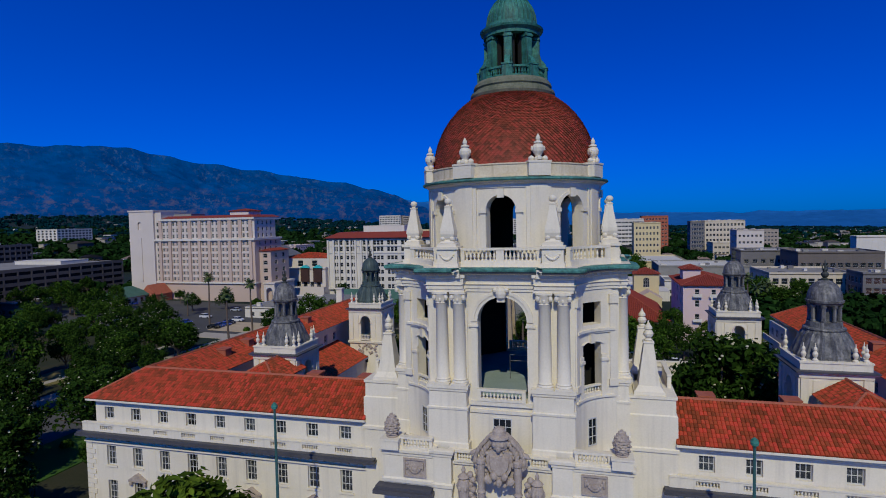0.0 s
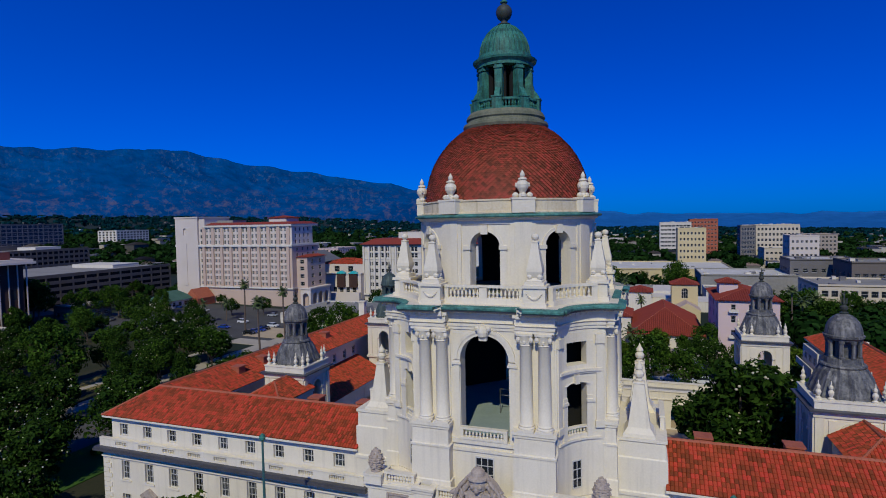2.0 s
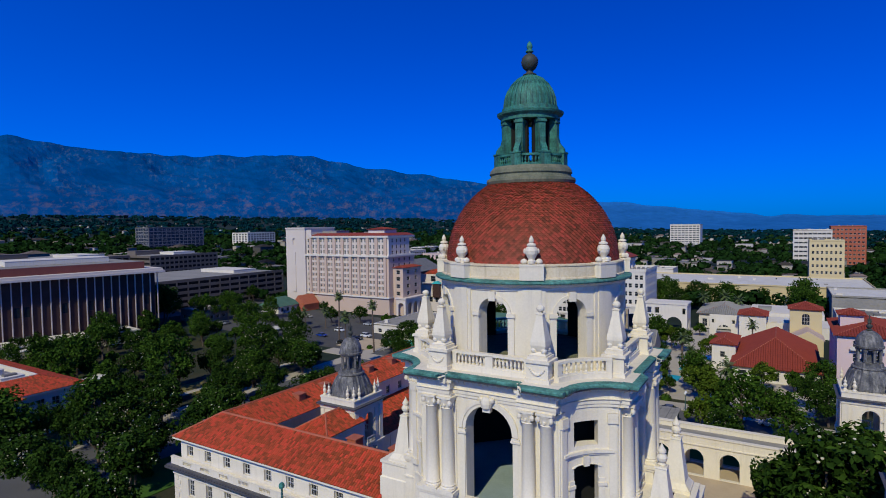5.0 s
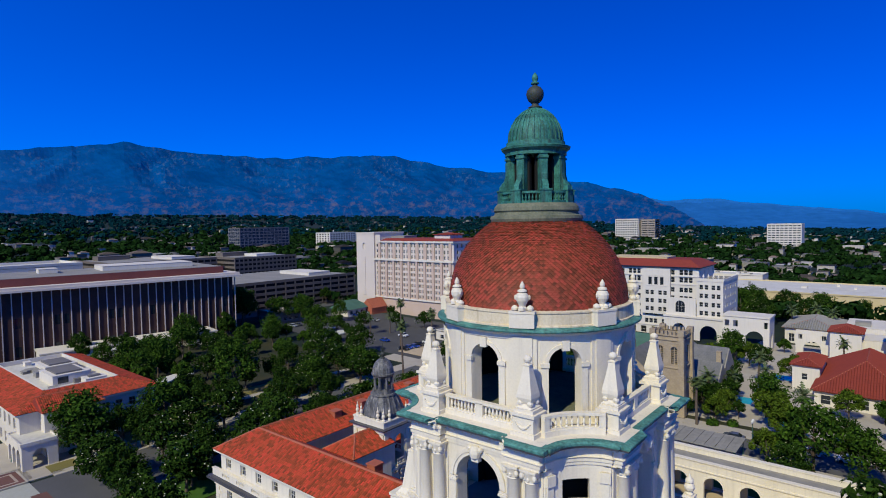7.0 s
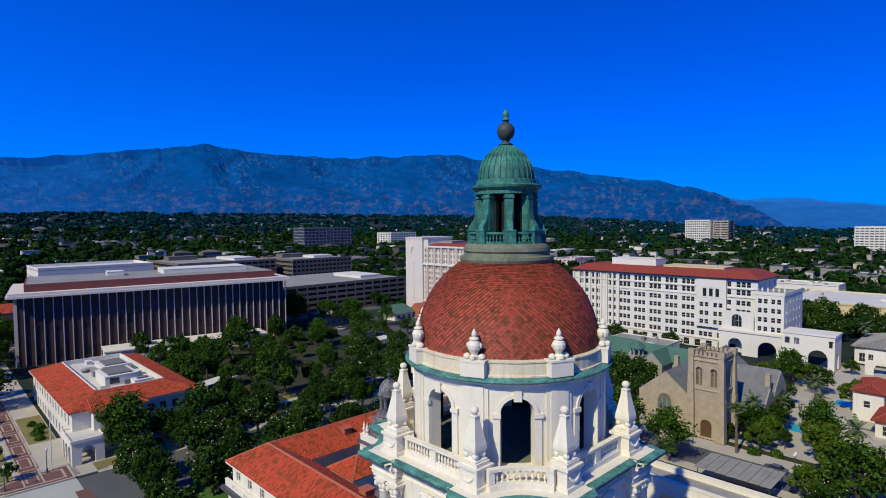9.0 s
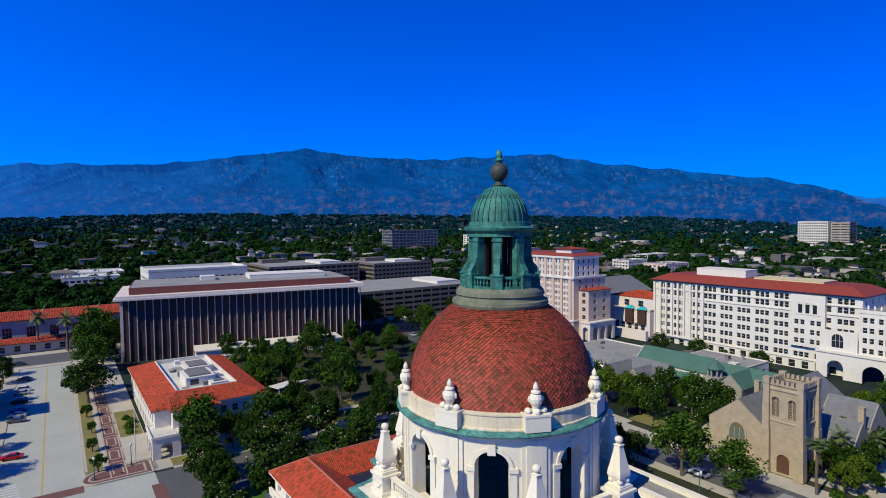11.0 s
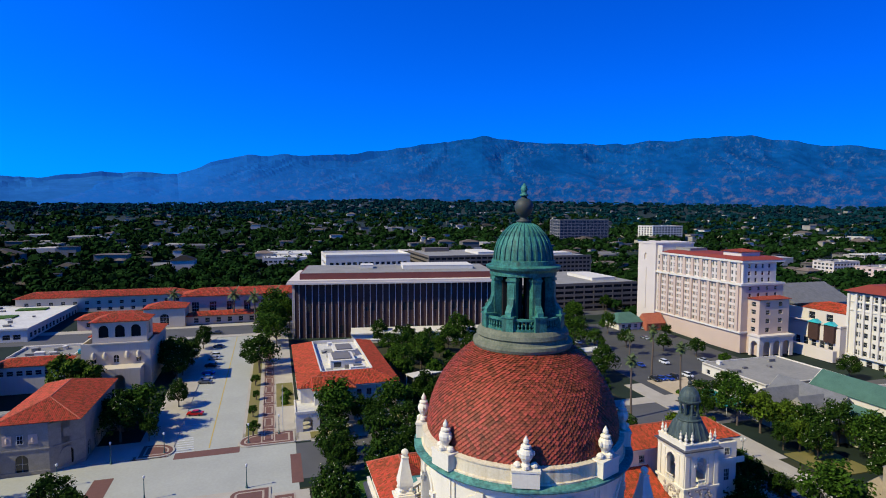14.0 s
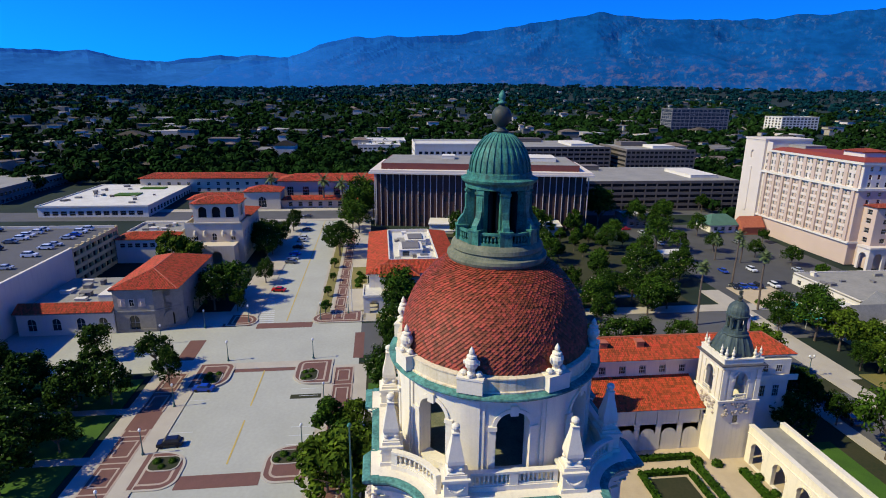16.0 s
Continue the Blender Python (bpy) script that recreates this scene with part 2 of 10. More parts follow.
# paler copy for the farther ranges: more haze in the base colour
FARMOUNT = material("haze_pale_mountain_scrub", (0.02, 0.13, 0.36), (0.014, 0.1, 0.28), 1.0, scale=0.004, fine=0.02, mix=0.3, bump=0, spec=0)


def scree_and_haze(m):
    """Scratches of bare rock in the scrub, brown slopes on the lower flank, and paler haze mixed into the colour at the
    western end.
    """
    n, l = m.node_tree.nodes, m.node_tree.links
    b = n["Principled BSDF"]
    out = b.inputs["Base Color"].links[0].from_socket
    tc = n.new("ShaderNodeTexCoord")
    xyz = n.new("ShaderNodeSeparateXYZ")
    l.new(tc.outputs["Object"], xyz.inputs[0])

    bearing = n.new("ShaderNodeMath")
    bearing.operation = "ARCTAN2"
    l.new(xyz.outputs["X"], bearing.inputs[0])
    l.new(xyz.outputs["Y"], bearing.inputs[1])
    along = n.new("ShaderNodeMath")
    along.operation = "MULTIPLY"
    along.inputs[1].default_value = 3900.0
    l.new(bearing.outputs[0], along.inputs[0])
    flank = n.new("ShaderNodeCombineXYZ")
    l.new(along.outputs[0], flank.inputs[0])
    l.new(xyz.outputs["Z"], flank.inputs[2])

    def noise_of(scale, detail, rough, low, high, most):
        mp = n.new("ShaderNodeMapping")
        mp.inputs["Scale"].default_value = scale
        ns = n.new("ShaderNodeTexNoise")
        ns.inputs["Scale"].default_value, ns.inputs["Detail"].default_value, ns.inputs["Roughness"].default_value = 1.0, detail, rough
        l.new(flank.outputs[0], mp.inputs[0])
        l.new(mp.outputs[0], ns.inputs["Vector"])
        return ranged(ns.outputs["Fac"], low, high, 0.0, most)

    def ranged(sock, low, high, least, most):
        mr = n.new("ShaderNodeMapRange")
        mr.inputs["From Min"].default_value, mr.inputs["From Max"].default_value = low, high
        mr.inputs["To Min"].default_value, mr.inputs["To Max"].default_value = least, most
        l.new(sock, mr.inputs[0])
        return mr.outputs[0]

    def times(p, q):
        mu = n.new("ShaderNodeMath")
        mu.operation = "MULTIPLY"
        l.new(p, mu.inputs[0])
        l.new(q, mu.inputs[1])
        return mu.outputs[0]

    def over(fac, col):
        nonlocal out
        mx = n.new("ShaderNodeMixRGB")
        mx.inputs[2].default_value = (*col, 1)
        l.new(fac, mx.inputs[0])
        l.new(out, mx.inputs[1])
        out = mx.outputs[0]

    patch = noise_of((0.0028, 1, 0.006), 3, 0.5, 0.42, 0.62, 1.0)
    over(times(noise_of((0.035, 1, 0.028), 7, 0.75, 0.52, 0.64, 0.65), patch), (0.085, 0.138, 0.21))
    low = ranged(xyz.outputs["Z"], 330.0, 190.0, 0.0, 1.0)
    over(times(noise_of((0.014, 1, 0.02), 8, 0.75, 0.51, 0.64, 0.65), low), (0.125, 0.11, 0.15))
    # painted haze, thicker towards the west
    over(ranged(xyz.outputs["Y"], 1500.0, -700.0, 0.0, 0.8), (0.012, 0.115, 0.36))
    l.new(out, b.inputs["Base Color"])


scree_and_haze(MOUNT)
TYRE = material("black_tyre", (0.02, 0.02, 0.02), None, 0.9)
CHROME = material("grey_wheel_rim", (0.4, 0.4, 0.42), None, 0.35, metal=0.8)

# ---- building tools ----
def ground_z(x, y):
    """Height of the land, which climbs to the north (-x) and falls to the east."""
    def off(v, w):
        return math.copysign(max(0.0, abs(v) - w), v)
    r, az = math.hypot(x, y), math.degrees(math.atan2(-x, y))
    # the fan of land below the range
    fan = max(0.0, min(1.0, (r - 1200) / 2100)) ** 2 * max(0.0, min(1.0, (az - 12) / 22, (104 - az) / 26))
    return -0.022 * off(x, 60) - 0.008 * off(y, 100) + 52 * fan


def thing(name, label, category, m=None, group="", kind=""):
    ob = new(name)
    ob.empty_display_size = 0.5
    if m is not None:
        ob.matrix_world = m
    return tagged(ob, label, category, group, kind)


def mesh_of(name, bm, mat, smooth=False):
    me = bpy.data.meshes.new(name)
    bm.normal_update()
    bm.to_mesh(me)
    bm.free()
    me.materials.append(mat)
    if smooth:
        for p in me.polygons:
            p.use_smooth = True
    return me


def part(name, bm, mat, parent, label="", smooth=False, m=None):
    ob = new(name, mesh_of(name, bm, mat, smooth) if isinstance(bm, bmesh.types.BMesh) else bm)
    ob.parent = parent
    if m is not None:
        ob.matrix_basis = m
    return tagged(ob, label)


def again(ob, m):
    """The same part once more under the same parent, with its sub-parts, on the same mesh."""
    o = ob.copy()
    scene.collection.objects.link(o)
    o.matrix_basis = m
    for c in ob.children:
        k = c.copy()
        scene.collection.objects.link(k)
        k.parent = o
        k.matrix_parent_inverse = c.matrix_parent_inverse
    return o


def quadbox(bm, p):
    """A six-sided solid from 8 corners: four below, four above, in turn."""
    v = [bm.verts.new(q) for q in p]
    for f in ((3, 2, 1, 0), (4, 5, 6, 7), (0, 1, 5, 4), (1, 2, 6, 5), (2, 3, 7, 6), (3, 0, 4, 7)):
        bm.faces.new([v[i] for i in f])


def box(bm, x0, x1, y0, y1, z0, z1):
    quadbox(bm, [(x0, y0, z0), (x1, y0, z0), (x1, y1, z0), (x0, y1, z0), (x0, y0, z1), (x1, y0, z1), (x1, y1, z1), (x0, y1, z1)])


def frustum(bm, cx, cy, z0, z1, a0, b0, a1, b1):
    quadbox(bm, [(cx - a0, cy - b0, z0), (cx + a0, cy - b0, z0), (cx + a0, cy + b0, z0), (cx - a0, cy + b0, z0),
                 (cx - a1, cy - b1, z1), (cx + a1, cy - b1, z1), (cx + a1, cy + b1, z1), (cx - a1, cy + b1, z1)])


def lathe(bm, prof, n=16, cx=0, cy=0, turn=0.0, cap=True, arc=None):
    """A turned solid from (radius, height) pairs."""
    rings = []
    for r, z in prof:
        rings.append([bm.verts.new((cx + r * math.cos(turn + 2 * math.pi * i / n), cy + r * math.sin(turn + 2 * math.pi * i / n), z)) for i in range(n)])
    for a, b in zip(rings, rings[1:]):
        for i in range(n):
            j = (i + 1) % n
            bm.faces.new((a[i], a[j], b[j], b[i]))
    if cap:
        bm.faces.new(rings[0][::-1])
        bm.faces.new(rings[-1])


def slab(bm, pts, z0, z1):
    """A flat-topped solid over a plan outline."""
    lo = [bm.verts.new((x, y, z0)) for x, y in pts]
    hi = [bm.verts.new((x, y, z1)) for x, y in pts]
    n = len(pts)
    bm.faces.new(lo[::-1])
    bm.faces.new(hi)
    for i in range(n):
        j = (i + 1) % n
        bm.faces.new((lo[i], lo[j], hi[j], hi[i]))


def sweep(bm, outline, prof):
    """A moulding round a closed plan: outline(offset) gives the plan, prof is a list of (offset, height)."""
    rings = [[bm.verts.new((x, y, z)) for x, y in outline(o)] for o, z in prof]
    n = len(rings[0])
    for a, b in zip(rings, rings[1:]):
        for i in range(n):
            j = (i + 1) % n
            bm.faces.new((a[i], a[j], b[j], b[i]))


def wall(bm, f, u0, u1, z0, z1, th, ops=(), du=1e9):
    """A wall with real openings. f(u, d, z) gives the place; ops are (centre, width, foot, head, arched)."""
    def prism(ua, ub, a0, b0, a1, b1):
        if a1 - a0 < 1e-4 and b1 - b0 < 1e-4:
            return
        quadbox(bm, [f(ua, 0, a0), f(ub, 0, b0), f(ub, th, b0), f(ua, th, a0), f(ua, 0, a1), f(ub, 0, b1), f(ub, th, b1), f(ua, th, a1)])

    def strip(ua, ub, za, zb):
        k = max(1, math.ceil((ub - ua) / du - 1e-6))
        for i in range(k):
            p, q = ua + (ub - ua) * i / k, ua + (ub - ua) * (i + 1) / k
            prism(p, q, za, za, zb, zb)

    if u1 - u0 > 2:
        u0, u1 = u0 + 0.003, u1 - 0.003
    cols = {}
    for o in ops:
        cols.setdefault((round(o[0], 4), round(o[1], 4)), []).append(o)
    at = u0
    for (uc, w), rows in sorted(cols.items()):
        a, b = uc - w / 2, uc + w / 2
        if a - at > 1e-4:
            strip(at, a, z0, z1)
        zlow = z0
        rows.sort(key=lambda r: r[2])
        for k, (_, _, zb, zt, arched) in enumerate(rows):
            if zb - zlow > 1e-4:
                strip(a, b, zlow, zb)
            top = rows[k + 1][2] if k + 1 < len(rows) else z1
            if arched:
                n, r, zs = 12, w / 2, zt - w / 2
                for i in range(n):
                    t0, t1 = math.pi * (1 - i / n), math.pi * (1 - (i + 1) / n)
                    prism(uc + r * math.cos(t0), uc + r * math.cos(t1), zs + r * math.sin(t0), zs + r * math.sin(t1), top, top)
                zlow = top
            else:
                zlow = zt
        if z1 - zlow > 1e-4:
            strip(a, b, zlow, z1)
        at = b
    if u1 - at > 1e-4:
        strip(at, u1, z0, z1)


def arch_trim(bm, f, uc, w, zt, wide, proud, n=14):
    """A moulded arch band standing proud of the wall round an arched head."""
    zs, r = zt - w / 2, w / 2
    for i in range(n):
        t0, t1 = math.pi * (1 - i / n), math.pi * (1 - (i + 1) / n)
        q = []
        for d in (-proud, 0.05):
            for t, rr in ((t0, r), (t1, r), (t1, r + wide), (t0, r + wide)):
                q.append(f(uc + rr * math.cos(t), d, zs + rr * math.sin(t)))
        quadbox(bm, q)


def face_w(y):
    return lambda u, d, z: (u, y + d, z)


def face_s(x):
    return lambda u, d, z: (x - d, u, z)


def face_e(y):
    return lambda u, d, z: (u, y - d, z)


def face_n(x):
    return lambda u, d, z: (x + d, u, z)


def window_kit(parent, w, h, nx, ny, frame_mat=None, glass=None, arched=False, bar=0.06, fr=0.1, plain=False):
    """One window, its foot's middle at the origin, facing -y: a frame with bars, and a pane."""
    bm = bmesh.new()
    for x in (-w / 2, w / 2 - fr):
        box(bm, x, x + fr, 0, 0.1, 0, h)
    for z in (0, h - fr):
        box(bm, -w / 2 + fr, w / 2 - fr, 0.001, 0.099, z, z + fr)
    for i in range(1, nx):
        x = -w / 2 + w * i / nx
        box(bm, x - bar / 2, x + bar / 2, 0.02, 0.08, fr, h - fr)
    for i in range(1, ny):
        z = h * i / ny
        box(bm, -w / 2 + fr, w / 2 - fr, 0.025, 0.085, z - bar / 2, z + bar / 2)
    if plain:
        k = len(bm.faces)
        box(bm, -w / 2 + 0.02, w / 2 - 0.02, 0.055, 0.07, 0.02, h - 0.02)
        bm.faces.ensure_lookup_table()
        for f in bm.faces[k:]:
            f.material_index = 1
        win = part("window", bm, frame_mat or FRAMEW, parent)
        win.data.materials.append(glass or GLASS)
        return win
    win = part("window", bm, frame_mat or FRAMEW, parent)
    bm = bmesh.new()
    box(bm, -w / 2 + 0.02, w / 2 - 0.02, 0.055, 0.07, 0.02, h - 0.02)
    part("pane", bm, glass or GLASS, win)
    return win


def put_window(win, used, face, u, plane, z, inset=0.22):
    """Sets a window (or a copy) into an opening: face w/s/e/n, u along the wall, its foot at z."""
    m = {"w": pose(u, plane + inset, z, 0, 0, 0), "s": pose(plane - inset, u, z, 0, 0, 90),
         "e": pose(u, plane - inset, z, 0, 0, 180), "n": pose(plane + inset, u, z, 0, 0, -90)}[face]
    if not used:
        win.matrix_basis = m
        used.append(win)
        return win
    return again(win, m)


def tile_slope(bm, p0, p1, top0, top1, rib=0.34, course=0.5, lift=0.05):
    """Barrel tiles on a slope whose eave runs p0 to p1 and whose upper edge runs top0 to top1 (which may be one point)."""
    p0, p1, top0, top1 = map(Vector, (p0, p1, top0, top1))
    along = (p1 - p0)
    length = along.length
    along.normalize()
    up = (top0 - p0) - along * (top0 - p0).dot(along)
    rise = up.length
    up.normalize()
    nrm = along.cross(up)
    if nrm.z < 0:
        nrm = -nrm
    a0, a1 = (top0 - p0).dot(along), (top1 - p0).dot(along)
    n = max(1, round(length / rib))
    w = length / n
    verts, faces = [], []
    seg = 4
    for i in range(n):
        s = (i + 0.5) * w
        hi = rise
        if s < a0:
            hi = min(hi, rise * s / a0)
        if s > a1 and length - a1 > 1e-6:
            hi = min(hi, rise * (length - s) / (length - a1))
        k = max(1, round(hi / course))
        for j in range(k):
            t0, t1 = hi * j / k, hi * (j + 1) / k
            base = len(verts)
            for t, e in ((t0, lift), (t1, 0.0)):
                for q in range(seg + 1):
                    a = math.pi * q / seg
                    verts.append(p0 + along * (s - math.cos(a) * w * 0.52) + up * t + nrm * (math.sin(a) * w * 0.42 + e))
            for q in range(seg):
                faces.append((base + q, base + q + 1, base + seg + 2 + q, base + seg + 1 + q))
            faces.append(tuple(base + q for q in range(seg, -1, -1)))
    off = [bm.verts.new(v) for v in verts]
    for f in faces:
        bm.faces.new([off[i] for i in f])


def hip_roof(parent, x0, x1, y0, y1, z, rise, mat=None, rib=0.34, course=0.5, hips=(1, 1), name="roof", label="", back=True, run=None):
    """A hipped roof of barrel tiles over a plan, its ridge along the longer side; one part for the tiles, one for the ridges, one for the deck below."""
    long_x = (x1 - x0) >= (y1 - y0)
    half = (y1 - y0) / 2 if long_x else (x1 - x0) / 2
    if long_x:
        ym = (y0 + y1) / 2
        ra, rb = Vector((x0 + half * hips[0], ym, z + rise)), Vector((x1 - half * hips[1], ym, z + rise))
        A, B, C, D = (x0, y0, z), (x1, y0, z), (x1, y1, z), (x0, y1, z)
        slopes = [(A, B, ra, rb), (C, D, rb, ra)]
        ends = [((D, A), ra, hips[0]), ((B, C), rb, hips[1])]
    else:
        xm = (x0 + x1) / 2
        ra, rb = Vector((xm, y0 + half * hips[0], z + rise)), Vector((xm, y1 - half * hips[1], z + rise))
        A, B, C, D = (x0, y0, z), (x1, y0, z), (x1, y1, z), (x0, y1, z)
        slopes = [(B, C, ra, rb), (D, A, rb, ra)]
        ends = [((A, B), ra, hips[0]), ((C, D), rb, hips[1])]
    bm = bmesh.new()
    deck = bmesh.new()
    rid = bmesh.new()

    def deckface(*p):
        deck.faces.new([deck.verts.new(Vector(q) - Vector((0, 0, 0.02))) for q in p])

    def ridge(p, q, r=0.16):
        p, q = Vector(p), Vector(q)
        if (q - p).length < 0.05:
            return
        d = (q - p).normalized()
        s = d.cross(Vector((0, 0, 1))).normalized()
        u = s.cross(d)
        n = max(1, round((q - p).length / 0.5))
        for i in range(n):
            a, b = p + (q - p) * i / n, p + (q - p) * (i + 1) / n
            ring = []
            for c, rr in ((a, r), (b, r * 0.88)):
                ring.append([rid.verts.new(c + s * math.cos(t) * rr + u * (math.sin(t) * rr + 0.06)) for t in (0, 0.8, 1.57, 2.34, 3.14)])
            for j in range(4):
                rid.faces.new((ring[0][j], ring[0][j + 1], ring[1][j + 1], ring[1][j]))
    for p0, p1, t0, t1 in slopes:
        tile_slope(bm, p0, p1, t0, t1, rib, course)
        deckface(p0, p1, t1, t0)
    for (p0, p1), r, h in ends:
        if h:
            tile_slope(bm, p0, p1, r, r, rib, course)
            deckface(p0, p1, r)
            ridge(p0, r)
            ridge(p1, r)
        else:
            deckface(p0, p1, r)
    ridge(ra, rb, 0.2)
    roof = part(name, deck, REDR, parent, label)
    part("barrel_tiles", bm, mat or TILE, roof)
    part("ridge_tiles", rid, RIDGE, roof)
    return roof


def eave(parent, x0, x1, y0, y1, z, th=0.22, mat=None):
    bm = bmesh.new()
    box(bm, x0, x1, y0, y1, z - th, z)
    return part("eave", bm, mat or STUCCO, parent)

# ---- city hall: the domed tower ----
hall = thing("city_hall", "cream stucco city hall with red tiled roofs and domed tower", "building")
FACE, HALF = 10.0, 6.4
ACX, ARC_A, ARC_B = 11.2, math.atan2(1.2, -4.8), math.atan2(4.8, -1.2)
ARC_R = math.hypot(4.8, 1.2)


def tower_plan(off, proj=0.7, n=8):
    """The tower's plan: four straight fronts with two projecting column bays each, joined by hollow curved corners."""
    out = []
    q = []
    for x, p in ((-HALF, 0), (-6.25, 0), (-6.25, proj), (-2.9, proj), (-2.9, 0), (2.9, 0), (2.9, proj), (6.25, proj), (6.25, 0), (HALF, 0)):
        sx = 0
        if abs(x) > 6:
            sx = math.copysign(min(off, 1.0), x)
        elif abs(x) < 3:
            sx = math.copysign(-min(off, 1.0), x)
        q.append((x + sx, -FACE - p - off))
    r = ARC_R - off
    for i in range(1, n):
        a = ARC_A + (ARC_B - ARC_A) * i / n
        q.append((ACX + r * math.cos(a), -ACX + r * math.sin(a)))
    for k in range(4):
        c, s = round(math.cos(k * math.pi / 2)), round(math.sin(k * math.pi / 2))
        out += [(x * c - y * s, x * s + y * c) for x, y in q]
    return out


def corner_f(u, d, z):
    a = ARC_A + (ARC_B - ARC_A) * u
    return (ACX + (ARC_R + d) * math.cos(a), -ACX + (ARC_R + d) * math.sin(a), z)


def four(ob):
    for k in (1, 2, 3):
        again(ob, pose(0, 0, 0, 0, 0, 90 * k))


# shaft walls: straight fronts and hollow corners, with open arches
bm = bmesh.new()
wall(bm, face_w(-FACE), -HALF, HALF, 16.0, 31.4, 1.4, [(0.18, 4.36, 21.0, 30.25, True)])
front = part("wall", bm, STUCCO, hall)
four(front)
bm = bmesh.new()
wall(bm, corner_f, 0.0, 1.0, 16.0, 31.4, 1.0, [(0.5, 0.4, 21.4, 26.1, True), (0.5, 0.4, 27.6, 29.6, False)], du=0.1)
corner = part("wall", bm, STUCCO, hall)
four(corner)
# arch mouldings, imposts and keystones of the fronts
bm = bmesh.new()
fw = face_w(-FACE)
arch_trim(bm, fw, 0.18, 4.36, 30.25, 0.28, 0.1)
arch_trim(bm, fw, 0.18, 4.92, 30.53, 0.3, 0.18)
for x0, x1 in ((-2.65, -2.0), (2.36, 3.01)):
    box(bm, x0 + 0.06, x1 - 0.06, -FACE - 0.12, -FACE + 0.1, 21.0, 27.6)
    box(bm, x0 - 0.1, x1 + 0.1, -FACE - 0.24, -FACE + 0.1, 27.6, 27.78)
    box(bm, x0 - 0.04, x1 + 0.04, -FACE - 0.18, -FACE + 0.1, 27.78, 27.98)
trim = part("arch_moulding", bm, STUCCO, hall)
four(trim)
bm = bmesh.new()
lathe(bm, [(0.2, 0), (0.42, 0.15), (0.5, 0.5), (0.46, 0.8), (0.3, 1.05), (0.16, 1.1)], 10)
for sx in (-1, 1):
    lathe(bm, [(0.05, 0.55), (0.2, 0.65), (0.24, 0.85), (0.1, 1.0)], 8, sx * 0.5, 0)
box(bm, -0.34, 0.34, -0.1, 0.4, -0.25, 0.1)
key = part("keystone_mask", bm, STUCCO, hall, m=pose(0.18, -FACE - 0.35, 30.1))
for k in (1, 2, 3):
    again(key, pose(0, 0, 0, 0, 0, 90 * k) @ pose(0.18, -FACE - 0.35, 30.1))
# corner trims
bm = bmesh.new()
arch_trim(bm, corner_f, 0.5, 0.4, 26.1, 0.045, 0.14)
for i in range(10):
    u0, u1 = 0.06 + 0.088 * i, 0.06 + 0.088 * (i + 1)
    for z0, z1, d in ((26.85, 27.02, 0.16), (27.02, 27.25, 0.28), (21.0, 21.2, 0.16)):
        quadbox(bm, [corner_f(u0, -d, z0), corner_f(u1, -d, z0), corner_f(u1, 0.1, z0), corner_f(u0, 0.1, z0), corner_f(u0, -d, z1), corner_f(u1, -d, z1), corner_f(u1, 0.1, z1), corner_f(u0, 0.1, z1)])
for u0, u1, z0, z1, d in ((0.2, 0.3, 21.2, 24.9, 0.1), (0.7, 0.8, 21.2, 24.9, 0.1), (0.17, 0.31, 24.3, 24.55, 0.2), (0.69, 0.83, 24.3, 24.55, 0.2), (0.455, 0.545, 26.0, 26.8, 0.28),
                          (0.02, 0.14, 22.4, 30.2, 0.14), (0.86, 0.98, 22.4, 30.2, 0.14), (0.0, 0.16, 29.4, 30.2, 0.26), (0.84, 1.0, 29.4, 30.2, 0.26), (0.0, 0.16, 22.0, 22.6, 0.24), (0.84, 1.0, 22.0, 22.6, 0.24)):
    quadbox(bm, [corner_f(u0, -d, z0), corner_f(u1, -d, z0), corner_f(u1, 0.1, z0), corner_f(u0, 0.1, z0), corner_f(u0, -d, z1), corner_f(u1, -d, z1), corner_f(u1, 0.1, z1), corner_f(u0, 0.1, z1)])
four(part("corner_moulding", bm, STUCCO, hall))

# pedestals below the paired columns
for s in (-1, 1):
    bm = bmesh.new()
    x0, x1 = sorted((s * 2.85, s * 6.4))
    ring = lambda o: [(x0 - o, -FACE - 1.0 - o), (x1 + o, -FACE - 1.0 - o), (x1 + o, -FACE + 0.2), (x0 - o, -FACE + 0.2)]
    sweep(bm, ring, [(-1.0, 15.9), (0.12, 15.9), (0.12, 17.3), (0.02, 17.4), (0.0, 20.3), (0.08, 20.32), (0.1, 20.5), (-0.06, 20.56), (-0.08, 21.88), (0.02, 21.95), (0.04, 22.15), (0.12, 22.2), (0.12, 22.5), (-1.0, 22.5)])
    four(part("column_pedestal", bm, STUCCO, hall))
# columns
bm = bmesh.new()
box(bm, -0.72, 0.72, -0.72, 0.72, 0, 0.16)
lathe(bm, [(0.7, 0.16), (0.72, 0.26), (0.62, 0.36), (0.66, 0.46), (0.57, 0.52), (0.56, 2.5), (0.5, 6.75), (0.56, 6.8), (0.5, 6.86), (0.52, 7.0), (0.62, 7.35), (0.72, 7.6)], 20)
box(bm, -0.7, 0.7, -0.7, 0.7, 7.6, 7.76)
for sx in (-1, 1):
    for sy in (-1, 1):
        lathe(bm, [(0.02, 7.05), (0.16, 7.12), (0.21, 7.28), (0.16, 7.46), (0.05, 7.55)], 8, sx * 0.54, sy * 0.54)
for a in range(8):
    lathe(bm, [(0.03, 6.9), (0.12, 7.0), (0.13, 7.15), (0.03, 7.28)], 6, 0.53 * math.cos(a * math.pi / 4), 0.53 * math.sin(a * math.pi / 4))
